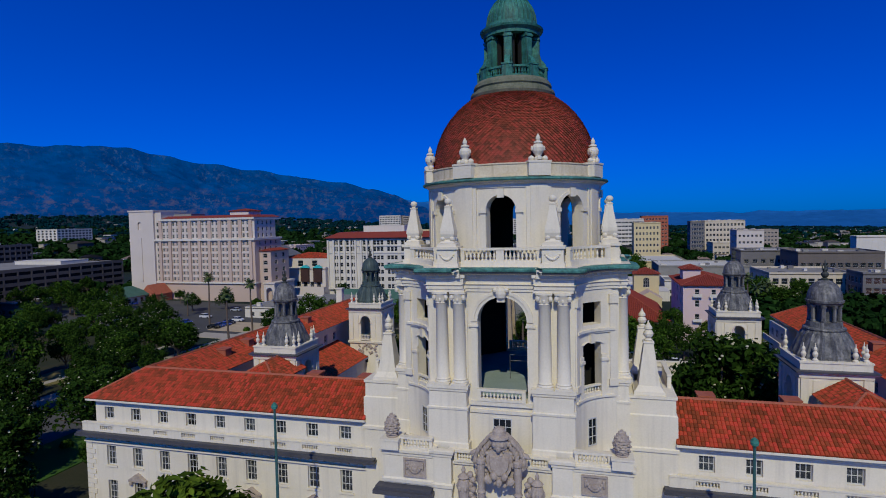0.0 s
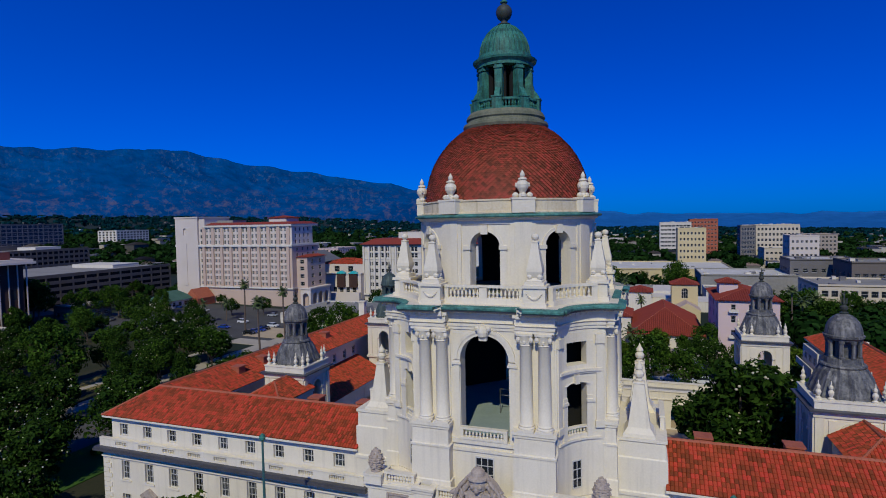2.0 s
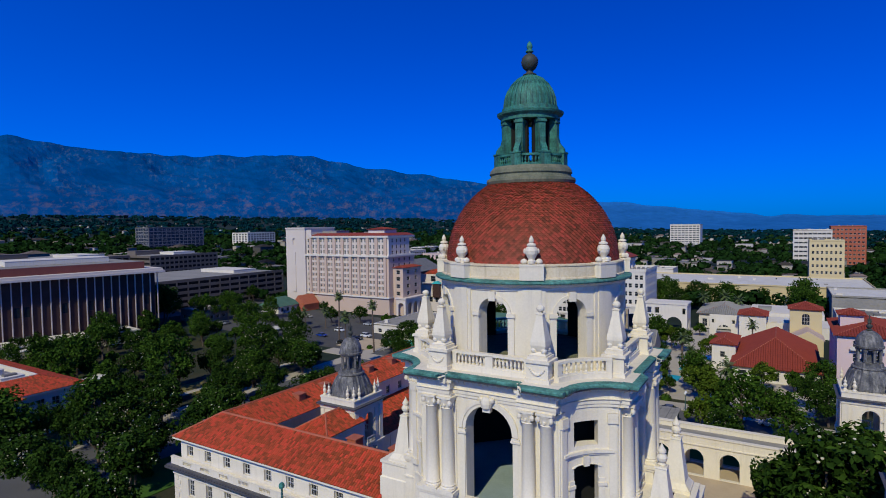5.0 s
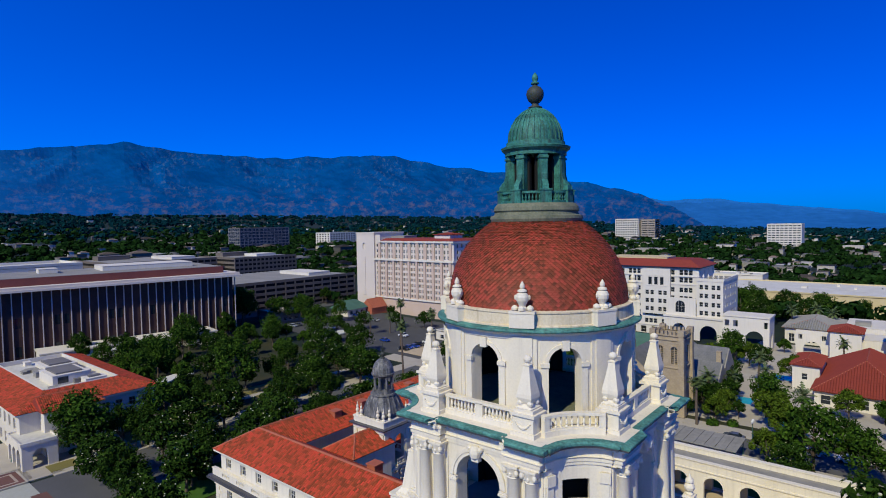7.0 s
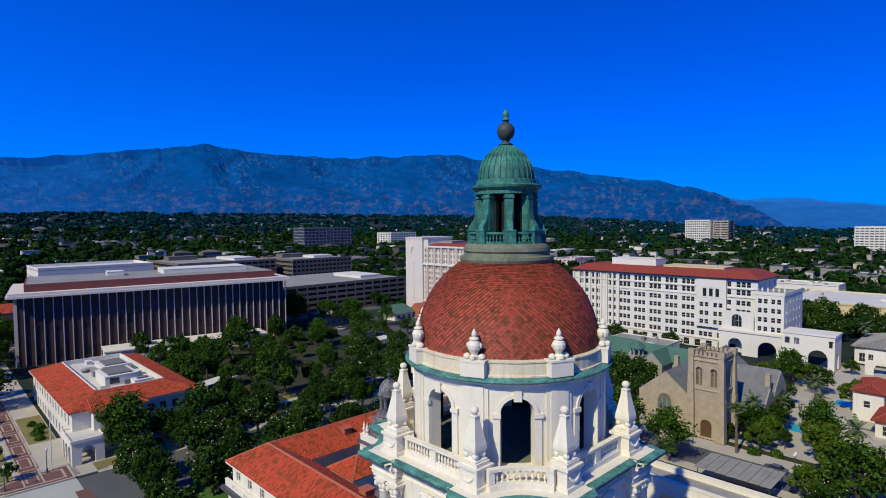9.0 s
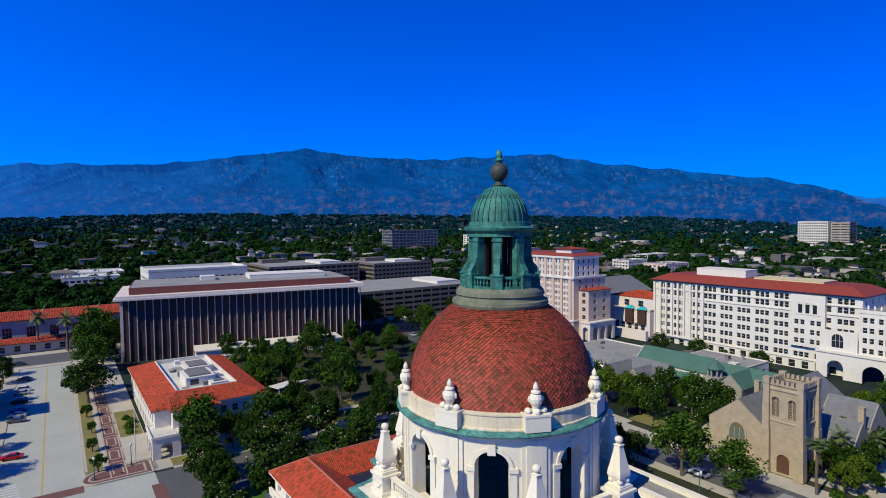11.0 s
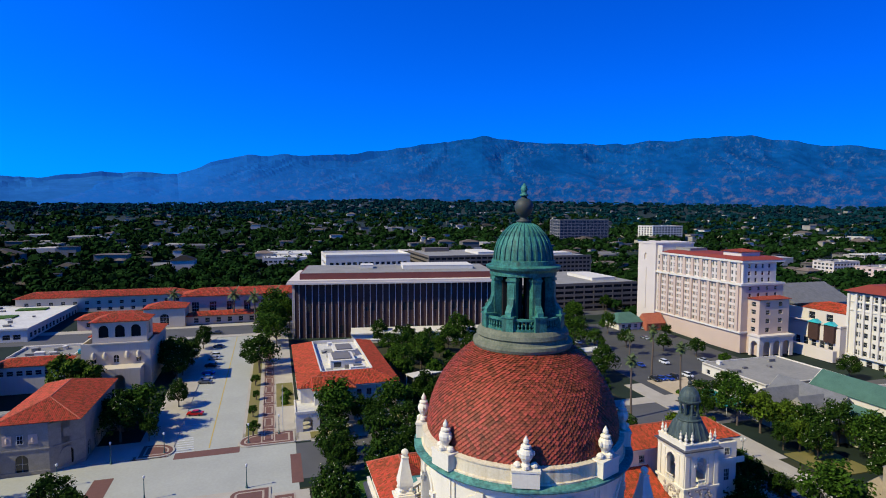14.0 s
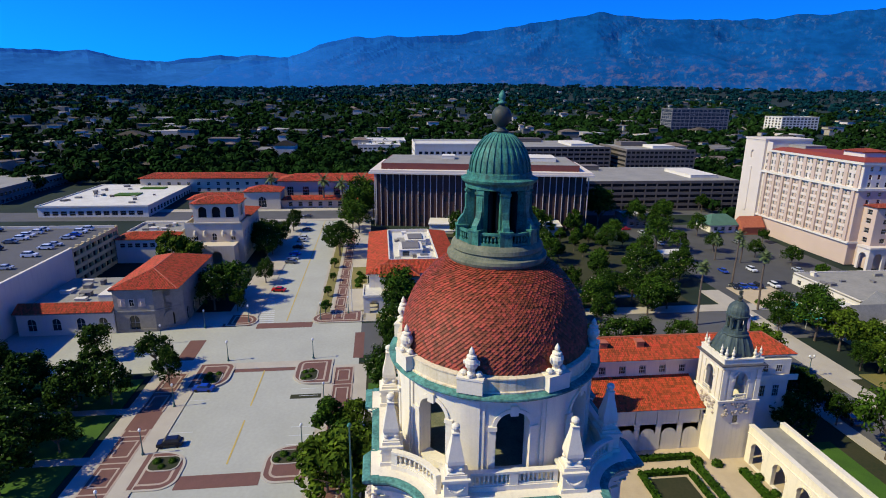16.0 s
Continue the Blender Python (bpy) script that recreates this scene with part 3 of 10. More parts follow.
col_mesh = mesh_of("column", bm, STUCCO)
for p in col_mesh.polygons:
    p.use_smooth = len(p.vertices) == 4 and abs(p.normal.z) < 0.5 and p.area > 0.25
for k in range(4):
    for x in (-5.14, -3.56, 3.92, 5.48):
        part("column", col_mesh, STUCCO, hall, m=pose(0, 0, 0, 0, 0, 90 * k) @ pose(x, -FACE - 0.42, 22.5) @ Matrix.Diagonal((1, 1, 1.065, 1)))
bm = bmesh.new()
for x in (-5.14, -3.56, 3.92, 5.48):
    box(bm, x - 0.5, x + 0.5, -FACE - 0.16, -FACE + 0.1, 22.5, 30.6)
for s in (-1, 1):
    x0, x1 = sorted((s * 2.9, s * 6.25))
    box(bm, x0, x1, -FACE - 0.1, -FACE + 0.1, 22.5, 30.7)
four(part("pilaster", bm, STUCCO, hall))

# entablature and green copper cornice
bm = bmesh.new()
sweep(bm, tower_plan, [(-0.3, 30.72), (0.1, 30.72), (0.1, 31.0), (0.18, 31.0), (0.18, 31.3), (0.32, 31.38), (0.14, 31.44), (0.14, 31.92), (0.26, 31.96), (0.3, 32.12), (0.6, 32.3), (0.8, 32.34), (0.82, 32.5), (0.42, 32.62), (0.3, 32.84), (-0.6, 32.84)])
part("entablature", bm, STUCCO, hall)
bm = bmesh.new()
sweep(bm, tower_plan, [(0.3, 32.48), (0.98, 32.5), (1.08, 32.58), (1.1, 32.74), (1.0, 32.82), (0.45, 32.89), (0.4, 32.6)])
part("copper_cornice", bm, COPPER_EDGE, hall, "bright green verdigris copper cornice")
# dark strip below the copper, the cornice's shadow put into its colour
bm = bmesh.new()
sweep(bm, tower_plan, [(0.62, 32.33), (0.94, 32.35), (0.96, 32.49), (0.4, 32.49)])
part("cornice_soffit", bm, GUTTER, hall)
# dentils under the cornice, set out evenly along the plan
bm = bmesh.new()
rim = [Vector((x, y, 0)) for x, y in tower_plan(0.26)]
for p, q in zip(rim, rim[1:] + rim[:1]):
    d = q - p
    if d.length < 0.5:
        continue
    n = max(1, round(d.length / 0.46))
    u, v = d.normalized(), d.normalized().cross(Vector((0, 0, 1)))
    for i in range(n):
        c = p + d * (i + 0.5) / n
        quadbox(bm, [c + u * a * 0.12 + v * b + Vector((0, 0, z)) for z in (32.0, 32.28) for a, b in ((-1, -0.1), (1, -0.1), (1, 0.26), (-1, 0.26))])
tagged(part("dentil_course", bm, STUCCO, hall), kind="stuff")
# terrace floor over the shaft, deck inside it
bm = bmesh.new()
slab(bm, tower_plan(-0.45, 0.0), 31.9, 32.56)
part("terrace_floor", bm, STUCCO, hall)
bm = bmesh.new()
slab(bm, tower_plan(0.42), 32.0, 32.87)
part("cornice_bed", bm, STUCCO, hall)
bm = bmesh.new()
slab(bm, [(-6, -8.8), (6, -8.8), (8.8, -6), (8.8, 6), (6, 8.8), (-6, 8.8), (-8.8, 6), (-8.8, -6)], 20.6, 21.05)
part("loggia_floor", bm, FLOORG, hall, "pale green loggia floor")
bm = bmesh.new()
box(bm, -1.9, 2.0, -8.5, -5.2, 21.05, 21.35)
part("floor_hatch", bm, FLOORG, hall, "pale grey green raised deck inside the arch")
# added diagonal panels whose near-black colour paints the loggia's inner shade
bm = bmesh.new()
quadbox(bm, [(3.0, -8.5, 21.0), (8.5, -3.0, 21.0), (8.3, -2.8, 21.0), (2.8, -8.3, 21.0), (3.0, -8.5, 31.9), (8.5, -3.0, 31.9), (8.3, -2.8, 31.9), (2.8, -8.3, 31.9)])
four(part("inner_wall", bm, DARK, hall, "added loggia panel with shade in its colour"))
# ceiling and front linings carry the same painted shade
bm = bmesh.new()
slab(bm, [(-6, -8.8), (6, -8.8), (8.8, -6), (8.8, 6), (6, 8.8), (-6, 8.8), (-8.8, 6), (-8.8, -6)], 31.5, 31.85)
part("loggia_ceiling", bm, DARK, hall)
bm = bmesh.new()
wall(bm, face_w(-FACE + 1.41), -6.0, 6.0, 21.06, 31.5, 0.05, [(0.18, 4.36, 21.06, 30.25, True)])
four(part("loggia_lining", bm, DARK, hall, "added loggia lining with shade in its colour"))
bm = bmesh.new()
for a, b in (((-0.2, -3.0), (3.4, -3.0)), ((3.4, -3.0), (3.4, 3.0))):
    for z in (22.9, 23.5):
        p, q = Vector((*a, z)), Vector((*b, z))
        s = Vector((0.03, 0.03, 0.03))
        box(bm, min(p.x, q.x) - 0.03, max(p.x, q.x) + 0.03, min(p.y, q.y) - 0.03, max(p.y, q.y) + 0.03, z - 0.03, z + 0.03)
for x, y in ((-0.2, -3), (1.6, -3), (3.4, -3), (3.4, 0), (3.4, 3)):
    box(bm, x - 0.03, x + 0.03, y - 0.03, y + 0.03, 21.05, 23.5)
part("pipe_rail", bm, LEAD, hall)


def baluster_bm(bm, x, y, z, h, r=0.11):
    lathe(bm, [(r * 0.9, z), (r * 0.9, z + h * 0.08), (r * 0.5, z + h * 0.14), (r, z + h * 0.36), (r * 0.85, z + h * 0.5), (r * 0.42, z + h * 0.78), (r * 0.75, z + h * 0.88), (r * 0.85, z + h)], 7, x, y)


# loggia balustrades in the arches
bm = bmesh.new()
box(bm, -2.1, 2.2, -FACE - 0.28, -FACE + 0.2, 21.0, 21.22)
box(bm, -2.1, 2.2, -FACE - 0.28, -FACE + 0.2, 21.88, 22.08)
for x0 in (-2.1, 1.85):
    box(bm, x0, x0 + 0.35, -FACE - 0.24, -FACE + 0.16, 21.22, 21.88)
for i in range(11):
    baluster_bm(bm, -1.55 + i * 0.32, -FACE - 0.04, 21.22, 0.66)
four(part("balustrade", bm, STUCCO, hall))
bm = bmesh.new()
for z0, z1 in ((21.4, 21.55), (22.05, 22.2)):
    for i in range(4):
        u0, u1 = 0.3 + 0.1 * i, 0.4 + 0.1 * i
        quadbox(bm, [corner_f(u0, 0.0, z0), corner_f(u1, 0.0, z0), corner_f(u1, 0.35, z0), corner_f(u0, 0.35, z0), corner_f(u0, 0.0, z1), corner_f(u1, 0.0, z1), corner_f(u1, 0.35, z1), corner_f(u0, 0.35, z1)])
for i in range(7):
    x, y, _ = corner_f(0.335 + 0.055 * i, 0.17, 0)
    baluster_bm(bm, x, y, 21.55, 0.5, 0.09)
four(part("balustrade", bm, STUCCO, hall))


# terrace parapet: solid base, balusters, pedestals with obelisks
def parapet_seg(bm, f, u0, u1, bal, n):
    """A stretch of parapet: plinth, coping, end dies, and balusters or a panel between."""
    def pc(ua, ub, d0, d1, z0, z1, k=1):
        for i in range(k):
            a, b = ua + (ub - ua) * i / k, ua + (ub - ua) * (i + 1) / k
            quadbox(bm, [f(a, d0, z0), f(b, d0, z0), f(b, d1, z0), f(a, d1, z0), f(a, d0, z1), f(b, d0, z1), f(b, d1, z1), f(a, d1, z1)])
    k = n
    pc(u0, u1, -0.08, 0.5, 32.5, 33.3, k)
    pc(u0, u1, -0.05, 0.45, 34.3, 34.52, k)
    pc(u0, u1, 0.02, 0.38, 33.3, 33.42, k)
    w = (u1 - u0) * 0.1
    for a, b in ((u0, u0 + w), (u1 - w, u1)):
        pc(a, b, 0.0, 0.4, 33.42, 34.3)
    return [f(u0 + w + (u1 - u0 - 2 * w) * (i + 0.5) / bal, 0.2, 0) for i in range(bal)]


bm = bmesh.new()
spots = parapet_seg(bm, face_w(-FACE + 0.55), -3.55, 0.0, 8, 1)
spots += parapet_seg(bm, face_w(-FACE + 0.55), 0.0, 3.55, 8, 1)
box(bm, -0.35, 0.35, -FACE + 0.5, -FACE + 1.02, 33.3, 34.35)
four(part("terrace_balustrade", bm, STUCCO, hall))
bm = bmesh.new()
spots += parapet_seg(bm, lambda u, d, z: corner_f(u, d + 0.5, z), 0.08, 0.92, 9, 7)
four(part("terrace_balustrade", bm, STUCCO, hall))
bm = bmesh.new()
baluster_bm(bm, 0, 0, 33.42, 0.88, 0.12)
bal_mesh = mesh_of("baluster", bm, STUCCO)
for k in range(4):
    for x, y, _ in spots:
        part("baluster", bal_mesh, STUCCO, hall, m=pose(0, 0, 0, 0, 0, 90 * k) @ pose(x, y, 0))

bm = bmesh.new()
box(bm, -1.05, 1.05, -0.95, 0.95, 32.5, 33.2)
box(bm, -0.92, 0.92, -0.82, 0.82, 33.2, 34.45)
box(bm, -1.08, 1.08, -0.98, 0.98, 34.45, 34.68)
box(bm, -0.85, 0.85, -0.75, 0.75, 34.68, 34.95)
ped = part("pedestal", bm, STUCCO, hall, m=pose(4.62, -9.4, 0))
bm = bmesh.new()
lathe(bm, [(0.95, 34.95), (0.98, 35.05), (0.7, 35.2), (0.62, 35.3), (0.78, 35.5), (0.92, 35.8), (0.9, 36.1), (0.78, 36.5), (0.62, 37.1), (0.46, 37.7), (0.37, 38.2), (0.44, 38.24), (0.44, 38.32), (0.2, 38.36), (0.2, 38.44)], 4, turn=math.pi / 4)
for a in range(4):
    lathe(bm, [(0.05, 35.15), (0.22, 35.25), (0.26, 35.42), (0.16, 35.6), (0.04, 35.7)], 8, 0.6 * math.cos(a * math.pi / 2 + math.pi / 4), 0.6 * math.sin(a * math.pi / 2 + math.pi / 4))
lathe(bm, [(0.04, 38.42), (0.2, 38.45), (0.3, 38.56), (0.34, 38.7), (0.3, 38.86), (0.18, 38.96), (0.03, 39.0)], 12)
ob = part("obelisk", bm, STUCCO, hall, m=pose(4.62, -9.4, 0))
for k in range(4):
    for sx in (-1, 1):
        if (k, sx) != (0, 1):
            m = pose(0, 0, 0, 0, 0, 90 * k) @ pose(4.62 * sx, -9.4, 0)
            again(ped, m)
            again(ob, m)
bm = bmesh.new()
for i in range(11):
    t = (i - 5) / 5
    z = 33.98 - 0.42 * (1 - t * t)
    r = 0.07 + 0.06 * (1 - t * t)
    lathe(bm, [(0.02, z - r), (r, z - r * 0.4), (r, z + r * 0.4), (0.02, z + r)], 7, t * 0.62, -0.86)
sw = part("swag", bm, STUCCO, hall, m=pose(4.62, -9.4, 0))
for k in range(4):
    for sx in (-1, 1):
        if (k, sx) != (0, 1):
            again(sw, pose(0, 0, 0, 0, 0, 90 * k) @ pose(4.62 * sx, -9.4, 0))

# the drum
DR = 8.6


def drum_f(u, d, z):
    return ((DR - d) * math.sin(u / DR), -(DR - d) * math.cos(u / DR), z)


EIGHTH = DR * math.pi / 4
bm = bmesh.new()
wall(bm, drum_f, -EIGHTH / 2, EIGHTH / 2, 32.6, 40.2, 1.1, [(0, 2.7, 33.6, 39.2, True)], du=0.85)
dw = part("drum_wall", bm, STUCCO, hall)
bm = bmesh.new()
arch_trim(bm, drum_f, 0, 2.7, 39.2, 0.3, 0.12)


def drum_piece(bm, u0, u1, z0, z1, d, k=2):
    for i in range(k):
        a, b = u0 + (u1 - u0) * i / k, u0 + (u1 - u0) * (i + 1) / k
        quadbox(bm, [drum_f(a, -d, z0), drum_f(b, -d, z0), drum_f(b, 0.05, z0), drum_f(a, 0.05, z0), drum_f(a, -d, z1), drum_f(b, -d, z1), drum_f(b, 0.05, z1), drum_f(a, 0.05, z1)])


for s in (-1, 1):
    a, b = sorted((s * 1.36, s * 1.9))
    drum_piece(bm, a, b, 32.6, 37.6, 0.12, 1)
    drum_piece(bm, a - 0.08, b + 0.08, 37.6, 37.95, 0.24, 1)
    a, b = sorted((s * 2.25, s * EIGHTH / 2))
    drum_piece(bm, a, b, 32.6, 40.0, 0.13, 2)
    a, b = sorted((s * 2.6, s * (EIGHTH / 2)))
    drum_piece(bm, a, b, 33.8, 40.05, 0.22, 2)
    drum_piece(bm, a, b, 32.6, 33.8, 0.3, 2)
drum_piece(bm, -0.3, 0.3, 38.95, 39.75, 0.26, 1)
dm = part("drum_moulding", bm, STUCCO, hall)
for k in range(1, 8):
    again(dw, pose(0, 0, 0, 0, 0, 45 * k))
    again(dm, pose(0, 0, 0, 0, 0, 45 * k))
bm = bmesh.new()
lathe(bm, [(8.3, 39.85), (8.72, 39.85), (8.75, 40.15), (8.95, 40.25), (9.02, 40.4), (9.25, 40.45), (8.2, 40.5)], 64, cap=False)
part("drum_cornice", bm, STUCCO, hall)
bm = bmesh.new()
lathe(bm, [(9.0, 40.42), (9.32, 40.44), (9.4, 40.55), (9.38, 40.66), (8.4, 40.86)], 64, cap=False)
part("copper_gutter", bm, COPPER_EDGE, hall, "green copper gutter round the drum")
bm = bmesh.new()
lathe(bm, [(8.75, 40.75), (8.75, 40.9), (8.6, 40.95), (8.58, 41.85), (8.66, 41.9), (8.66, 42.0), (8.0, 42.1)], 64, cap=False)
part("blocking_course", bm, CREAM, hall, "stained cream band under the dome")
bm = bmesh.new()
lathe(bm, [(7.4, 33.0), (7.4, 33.2)], 32)
part("drum_floor", bm, LICHEN, hall)
# added lining and ceiling: the drum's inner shade is put into their colour
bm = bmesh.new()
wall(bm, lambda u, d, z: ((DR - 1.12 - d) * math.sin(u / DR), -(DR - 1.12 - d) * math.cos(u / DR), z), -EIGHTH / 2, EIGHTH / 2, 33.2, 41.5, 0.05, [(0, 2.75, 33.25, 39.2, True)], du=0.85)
lining = part("drum_lining", bm, DARK, hall, "added drum lining with shade in its colour")
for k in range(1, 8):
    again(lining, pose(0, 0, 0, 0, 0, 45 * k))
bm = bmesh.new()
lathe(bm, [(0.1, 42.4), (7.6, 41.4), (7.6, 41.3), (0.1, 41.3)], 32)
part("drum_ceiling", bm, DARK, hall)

# urns round the foot of the dome
bm = bmesh.new()
box(bm, -1.0, 1.0, -0.55, 0.5, 40.8, 41.95)
box(bm, -1.06, 1.06, -0.6, 0.5, 41.95, 42.12)
up = part("urn_pedestal", bm, STUCCO, hall, m=pose(0, 0, 0, 0, 0, 22.5) @ pose(0, -8.62, 0))
bm = bmesh.new()
lathe(bm, [(0.34, 42.12), (0.36, 42.35), (0.26, 42.5), (0.32, 42.65), (0.5, 42.95), (0.54, 43.25), (0.44, 43.5), (0.27, 43.6), (0.4, 43.68), (0.36, 43.8), (0.16, 43.88), (0.22, 44.02), (0.2, 44.18), (0.03, 44.5)], 12)
for s in (-1, 1):
    lathe(bm, [(0.05, 42.12), (0.26, 42.2), (0.3, 42.35), (0.2, 42.5), (0.04, 42.58)], 8, s * 0.62, 0)
    lathe(bm, [(0.03, 43.0), (0.1, 43.08), (0.1, 43.3), (0.03, 43.42)], 6, s * 0.56, 0)
lathe(bm, [(0.04, 42.12), (0.24, 42.2), (0.24, 42.42), (0.05, 42.55)], 8, 0, -0.38)
un = part("urn", bm, STUCCO, hall, smooth=False, m=pose(0, 0, 0, 0, 0, 22.5) @ pose(0, -8.62, 0))
for k in range(1, 8):
    again(up, pose(0, 0, 0, 0, 0, 22.5 + 45 * k) @ pose(0, -8.62, 0))
    again(un, pose(0, 0, 0, 0, 0, 22.5 + 45 * k) @ pose(0, -8.62, 0))

# the dome: a dark shell below, clay scales on it
DOME_R, DOME_Z, DOME_H = 8.12, 41.95, 8.35


def dome_at(a, t, out=0.0):
    """A place on the dome: a round it, t from foot (0) to crown (1)."""
    e = t * math.pi / 2
    r, z = DOME_R * math.cos(e), DOME_H * math.sin(e)
    n = Vector((math.cos(e) / DOME_R, math.sin(e) / DOME_H)).normalized()
    r, z = r + n.x * out, z + n.y * out
    return Vector((r * math.sin(a), -r * math.cos(a), DOME_Z + z))


bm = bmesh.new()
lathe(bm, [(dome_at(0, t / 16 * 0.69).y * -1 - 0.02, dome_at(0, t / 16 * 0.69).z - 0.02) for t in range(17)], 64, cap=False)
dome = part("dome", bm, DOME, hall, "dark red clay tiled dome", smooth=True)


def scale_tile(a, w, t, dt):
    """Corners of one pointed scale: two above, two at the shoulders, one at the tip, lifted at the foot."""
    return [dome_at(a - w / 2, t + dt * 1.15, 0.0), dome_at(a - w / 2, t + dt * 0.1, 0.05), dome_at(a - w * 0.2, t - dt * 0.55, 0.12), dome_at(a, t - dt * 0.8, 0.135), dome_at(a + w * 0.2, t - dt * 0.55, 0.12), dome_at(a + w / 2, t + dt * 0.1, 0.05), dome_at(a + w / 2, t + dt * 1.15, 0.0)]


def scale_mesh(bm, q, tilt):
    top = [Vector(p) for p in q]
    c = top[3] * 0.5 + (top[0] + top[-1]) * 0.25
    out = (c - Vector((0, 0, DOME_Z + c.z * 0 + 1.0))).normalized()
    v = [bm.verts.new(p + out * tilt) for p in top]
    w = [bm.verts.new(p - out * 0.05) for p in top[1:6]]
    bm.faces.new(v[::-1])
    for i in range(4):
        bm.faces.new((v[i + 1], v[i + 2], w[i + 1], w[i]))


rng = random.Random(5)
joined = bmesh.new()
ROWS_N, T_END = 46, 0.685
singles = []
for row in range(ROWS_N):
    t = 0.012 + (T_END - 0.012) * row / ROWS_N
    n = 120 if t < 0.48 else 90
    w = 2 * math.pi / n
    dt = T_END / ROWS_N
    for i in range(n):
        a = (i + 0.5 * (row % 2)) * w
        tilt = rng.uniform(-0.01, 0.04)
        if 3 <= row < 18 and 0.12 < a < 0.12 + 20 * 2 * math.pi / 120:
            singles.append((a, w, t, dt, tilt, row))
        else:
            scale_mesh(joined, scale_tile(a, w, t, dt), tilt)
me = mesh_of("dome_scales", joined, DOME)
tagged(part("dome_scales", me, DOME, dome), kind="stuff")
done = {}
for a, w, t, dt, tilt, row in singles[:300]:
    if row not in done:
        bm = bmesh.new()
        scale_mesh(bm, scale_tile(0, w, t, dt), 0.012)
        done[row] = mesh_of("scale_tile", bm, DOME_ONE)
    part("scale_tile", done[row], DOME_ONE, dome, m=Matrix.Rotation(a, 4, "Z"))

# the lantern
bm = bmesh.new()
lathe(bm, [(3.7, 49.2), (4.2, 49.25), (4.3, 49.5), (4.25, 49.75), (3.95, 49.85), (3.85, 50.1), (3.98, 50.25), (3.9, 50.55), (3.75, 50.75), (3.6, 50.9), (0.3, 50.95)], 48, cap=False)
part("lantern_base", bm, LICHEN, hall, "lichen stained stone ring under the lantern", smooth=False)
bm = bmesh.new()
lathe(bm, [(3.5, 48.95), (4.05, 49.0), (4.1, 49.2), (3.7, 49.3)], 48, cap=False)
part("lantern_foot_ring", bm, STUCCO, hall)
bm = bmesh.new()
box(bm, -0.38, 0.38, -2.75, -2.1, 50.9, 55.7)
box(bm, -0.46, 0.46, -2.85, -2.05, 54.9, 55.1)
box(bm, -0.3, 0.3, -2.82, -2.7, 52.6, 54.7)
box(bm, -0.5, 0.5, -3.55, -2.6, 50.85, 52.0)
box(bm, -0.56, 0.56, -3.62, -2.6, 52.0, 52.14)
prof = [(-3.45, 52.14), (-3.42, 52.45), (-3.2, 52.75), (-2.98, 53.0), (-2.85, 53.5), (-2.7, 54.0), (-2.6, 54.0), (-2.6, 52.14)]
va = [bm.verts.new((-0.26, y, z)) for y, z in prof]
vb = [bm.verts.new((0.26, y, z)) for y, z in prof]
bm.faces.new(va)
bm.faces.new(vb[::-1])
for i in range(len(prof)):
    j = (i + 1) % len(prof)
    bm.faces.new((va[i], vb[i], vb[j], va[j]))
pier = part("lantern_pier", bm, COPPER, hall)
# added dark backing behind each pier, painting the lantern's inner shade
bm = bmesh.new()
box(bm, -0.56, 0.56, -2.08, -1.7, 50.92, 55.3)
inner = part("inner_pier", bm, DARK, hall, "added pier backing painted dark as lantern shade")
bm = bmesh.new()
ang = math.pi / 8
for i in range(4):
    a0, a1 = -ang + 0.12 + (2 * ang - 0.24) * i / 4, -ang + 0.12 + (2 * ang - 0.24) * (i + 1) / 4
    for z0, z1, r0, r1 in ((50.9, 51.1, 3.1, 3.4), (51.75, 51.95, 3.1, 3.4)):
        quadbox(bm, [(r1 * math.sin(a0), -r1 * math.cos(a0), z0), (r1 * math.sin(a1), -r1 * math.cos(a1), z0), (r0 * math.sin(a1), -r0 * math.cos(a1), z0), (r0 * math.sin(a0), -r0 * math.cos(a0), z0),
                     (r1 * math.sin(a0), -r1 * math.cos(a0), z1), (r1 * math.sin(a1), -r1 * math.cos(a1), z1), (r0 * math.sin(a1), -r0 * math.cos(a1), z1), (r0 * math.sin(a0), -r0 * math.cos(a0), z1)])
for i in range(6):
    a = (i - 2.5) * 0.095
    baluster_bm(bm, 3.25 * math.sin(a), -3.25 * math.cos(a), 51.1, 0.65, 0.1)
rail = part("lantern_balustrade", bm, COPPER, hall, m=pose(0, 0, 0, 0, 0, 22.5))
for k in range(1, 8):
    again(pier, pose(0, 0, 0, 0, 0, 45 * k))
    again(inner, pose(0, 0, 0, 0, 0, 45 * k))
    again(rail, pose(0, 0, 0, 0, 0, 22.5 + 45 * k))
bm = bmesh.new()
lathe(bm, [(2.0, 55.3), (2.85, 55.3), (2.85, 55.6), (2.95, 55.7), (3.15, 55.85), (3.22, 56.05), (3.05, 56.12), (2.75, 56.2), (2.7, 56.55), (2.55, 56.6), (0.3, 56.7)], 32, cap=False)
lathe(bm, [(0.2, 55.35), (2.2, 55.35)], 32, cap=False)
part("lantern_cornice", bm, COPPER, hall)
bm = bmesh.new()
prof = [(2.5, 56.5), (2.48, 56.9), (2.4, 57.5), (2.15, 58.2), (1.75, 58.85), (1.2, 59.4), (0.75, 59.65), (0.6, 59.7), (0.55, 59.85), (0.4, 59.9)]
lathe(bm, prof, 48, cap=False)
part("lantern_dome", bm, COPPER, hall, smooth=True)
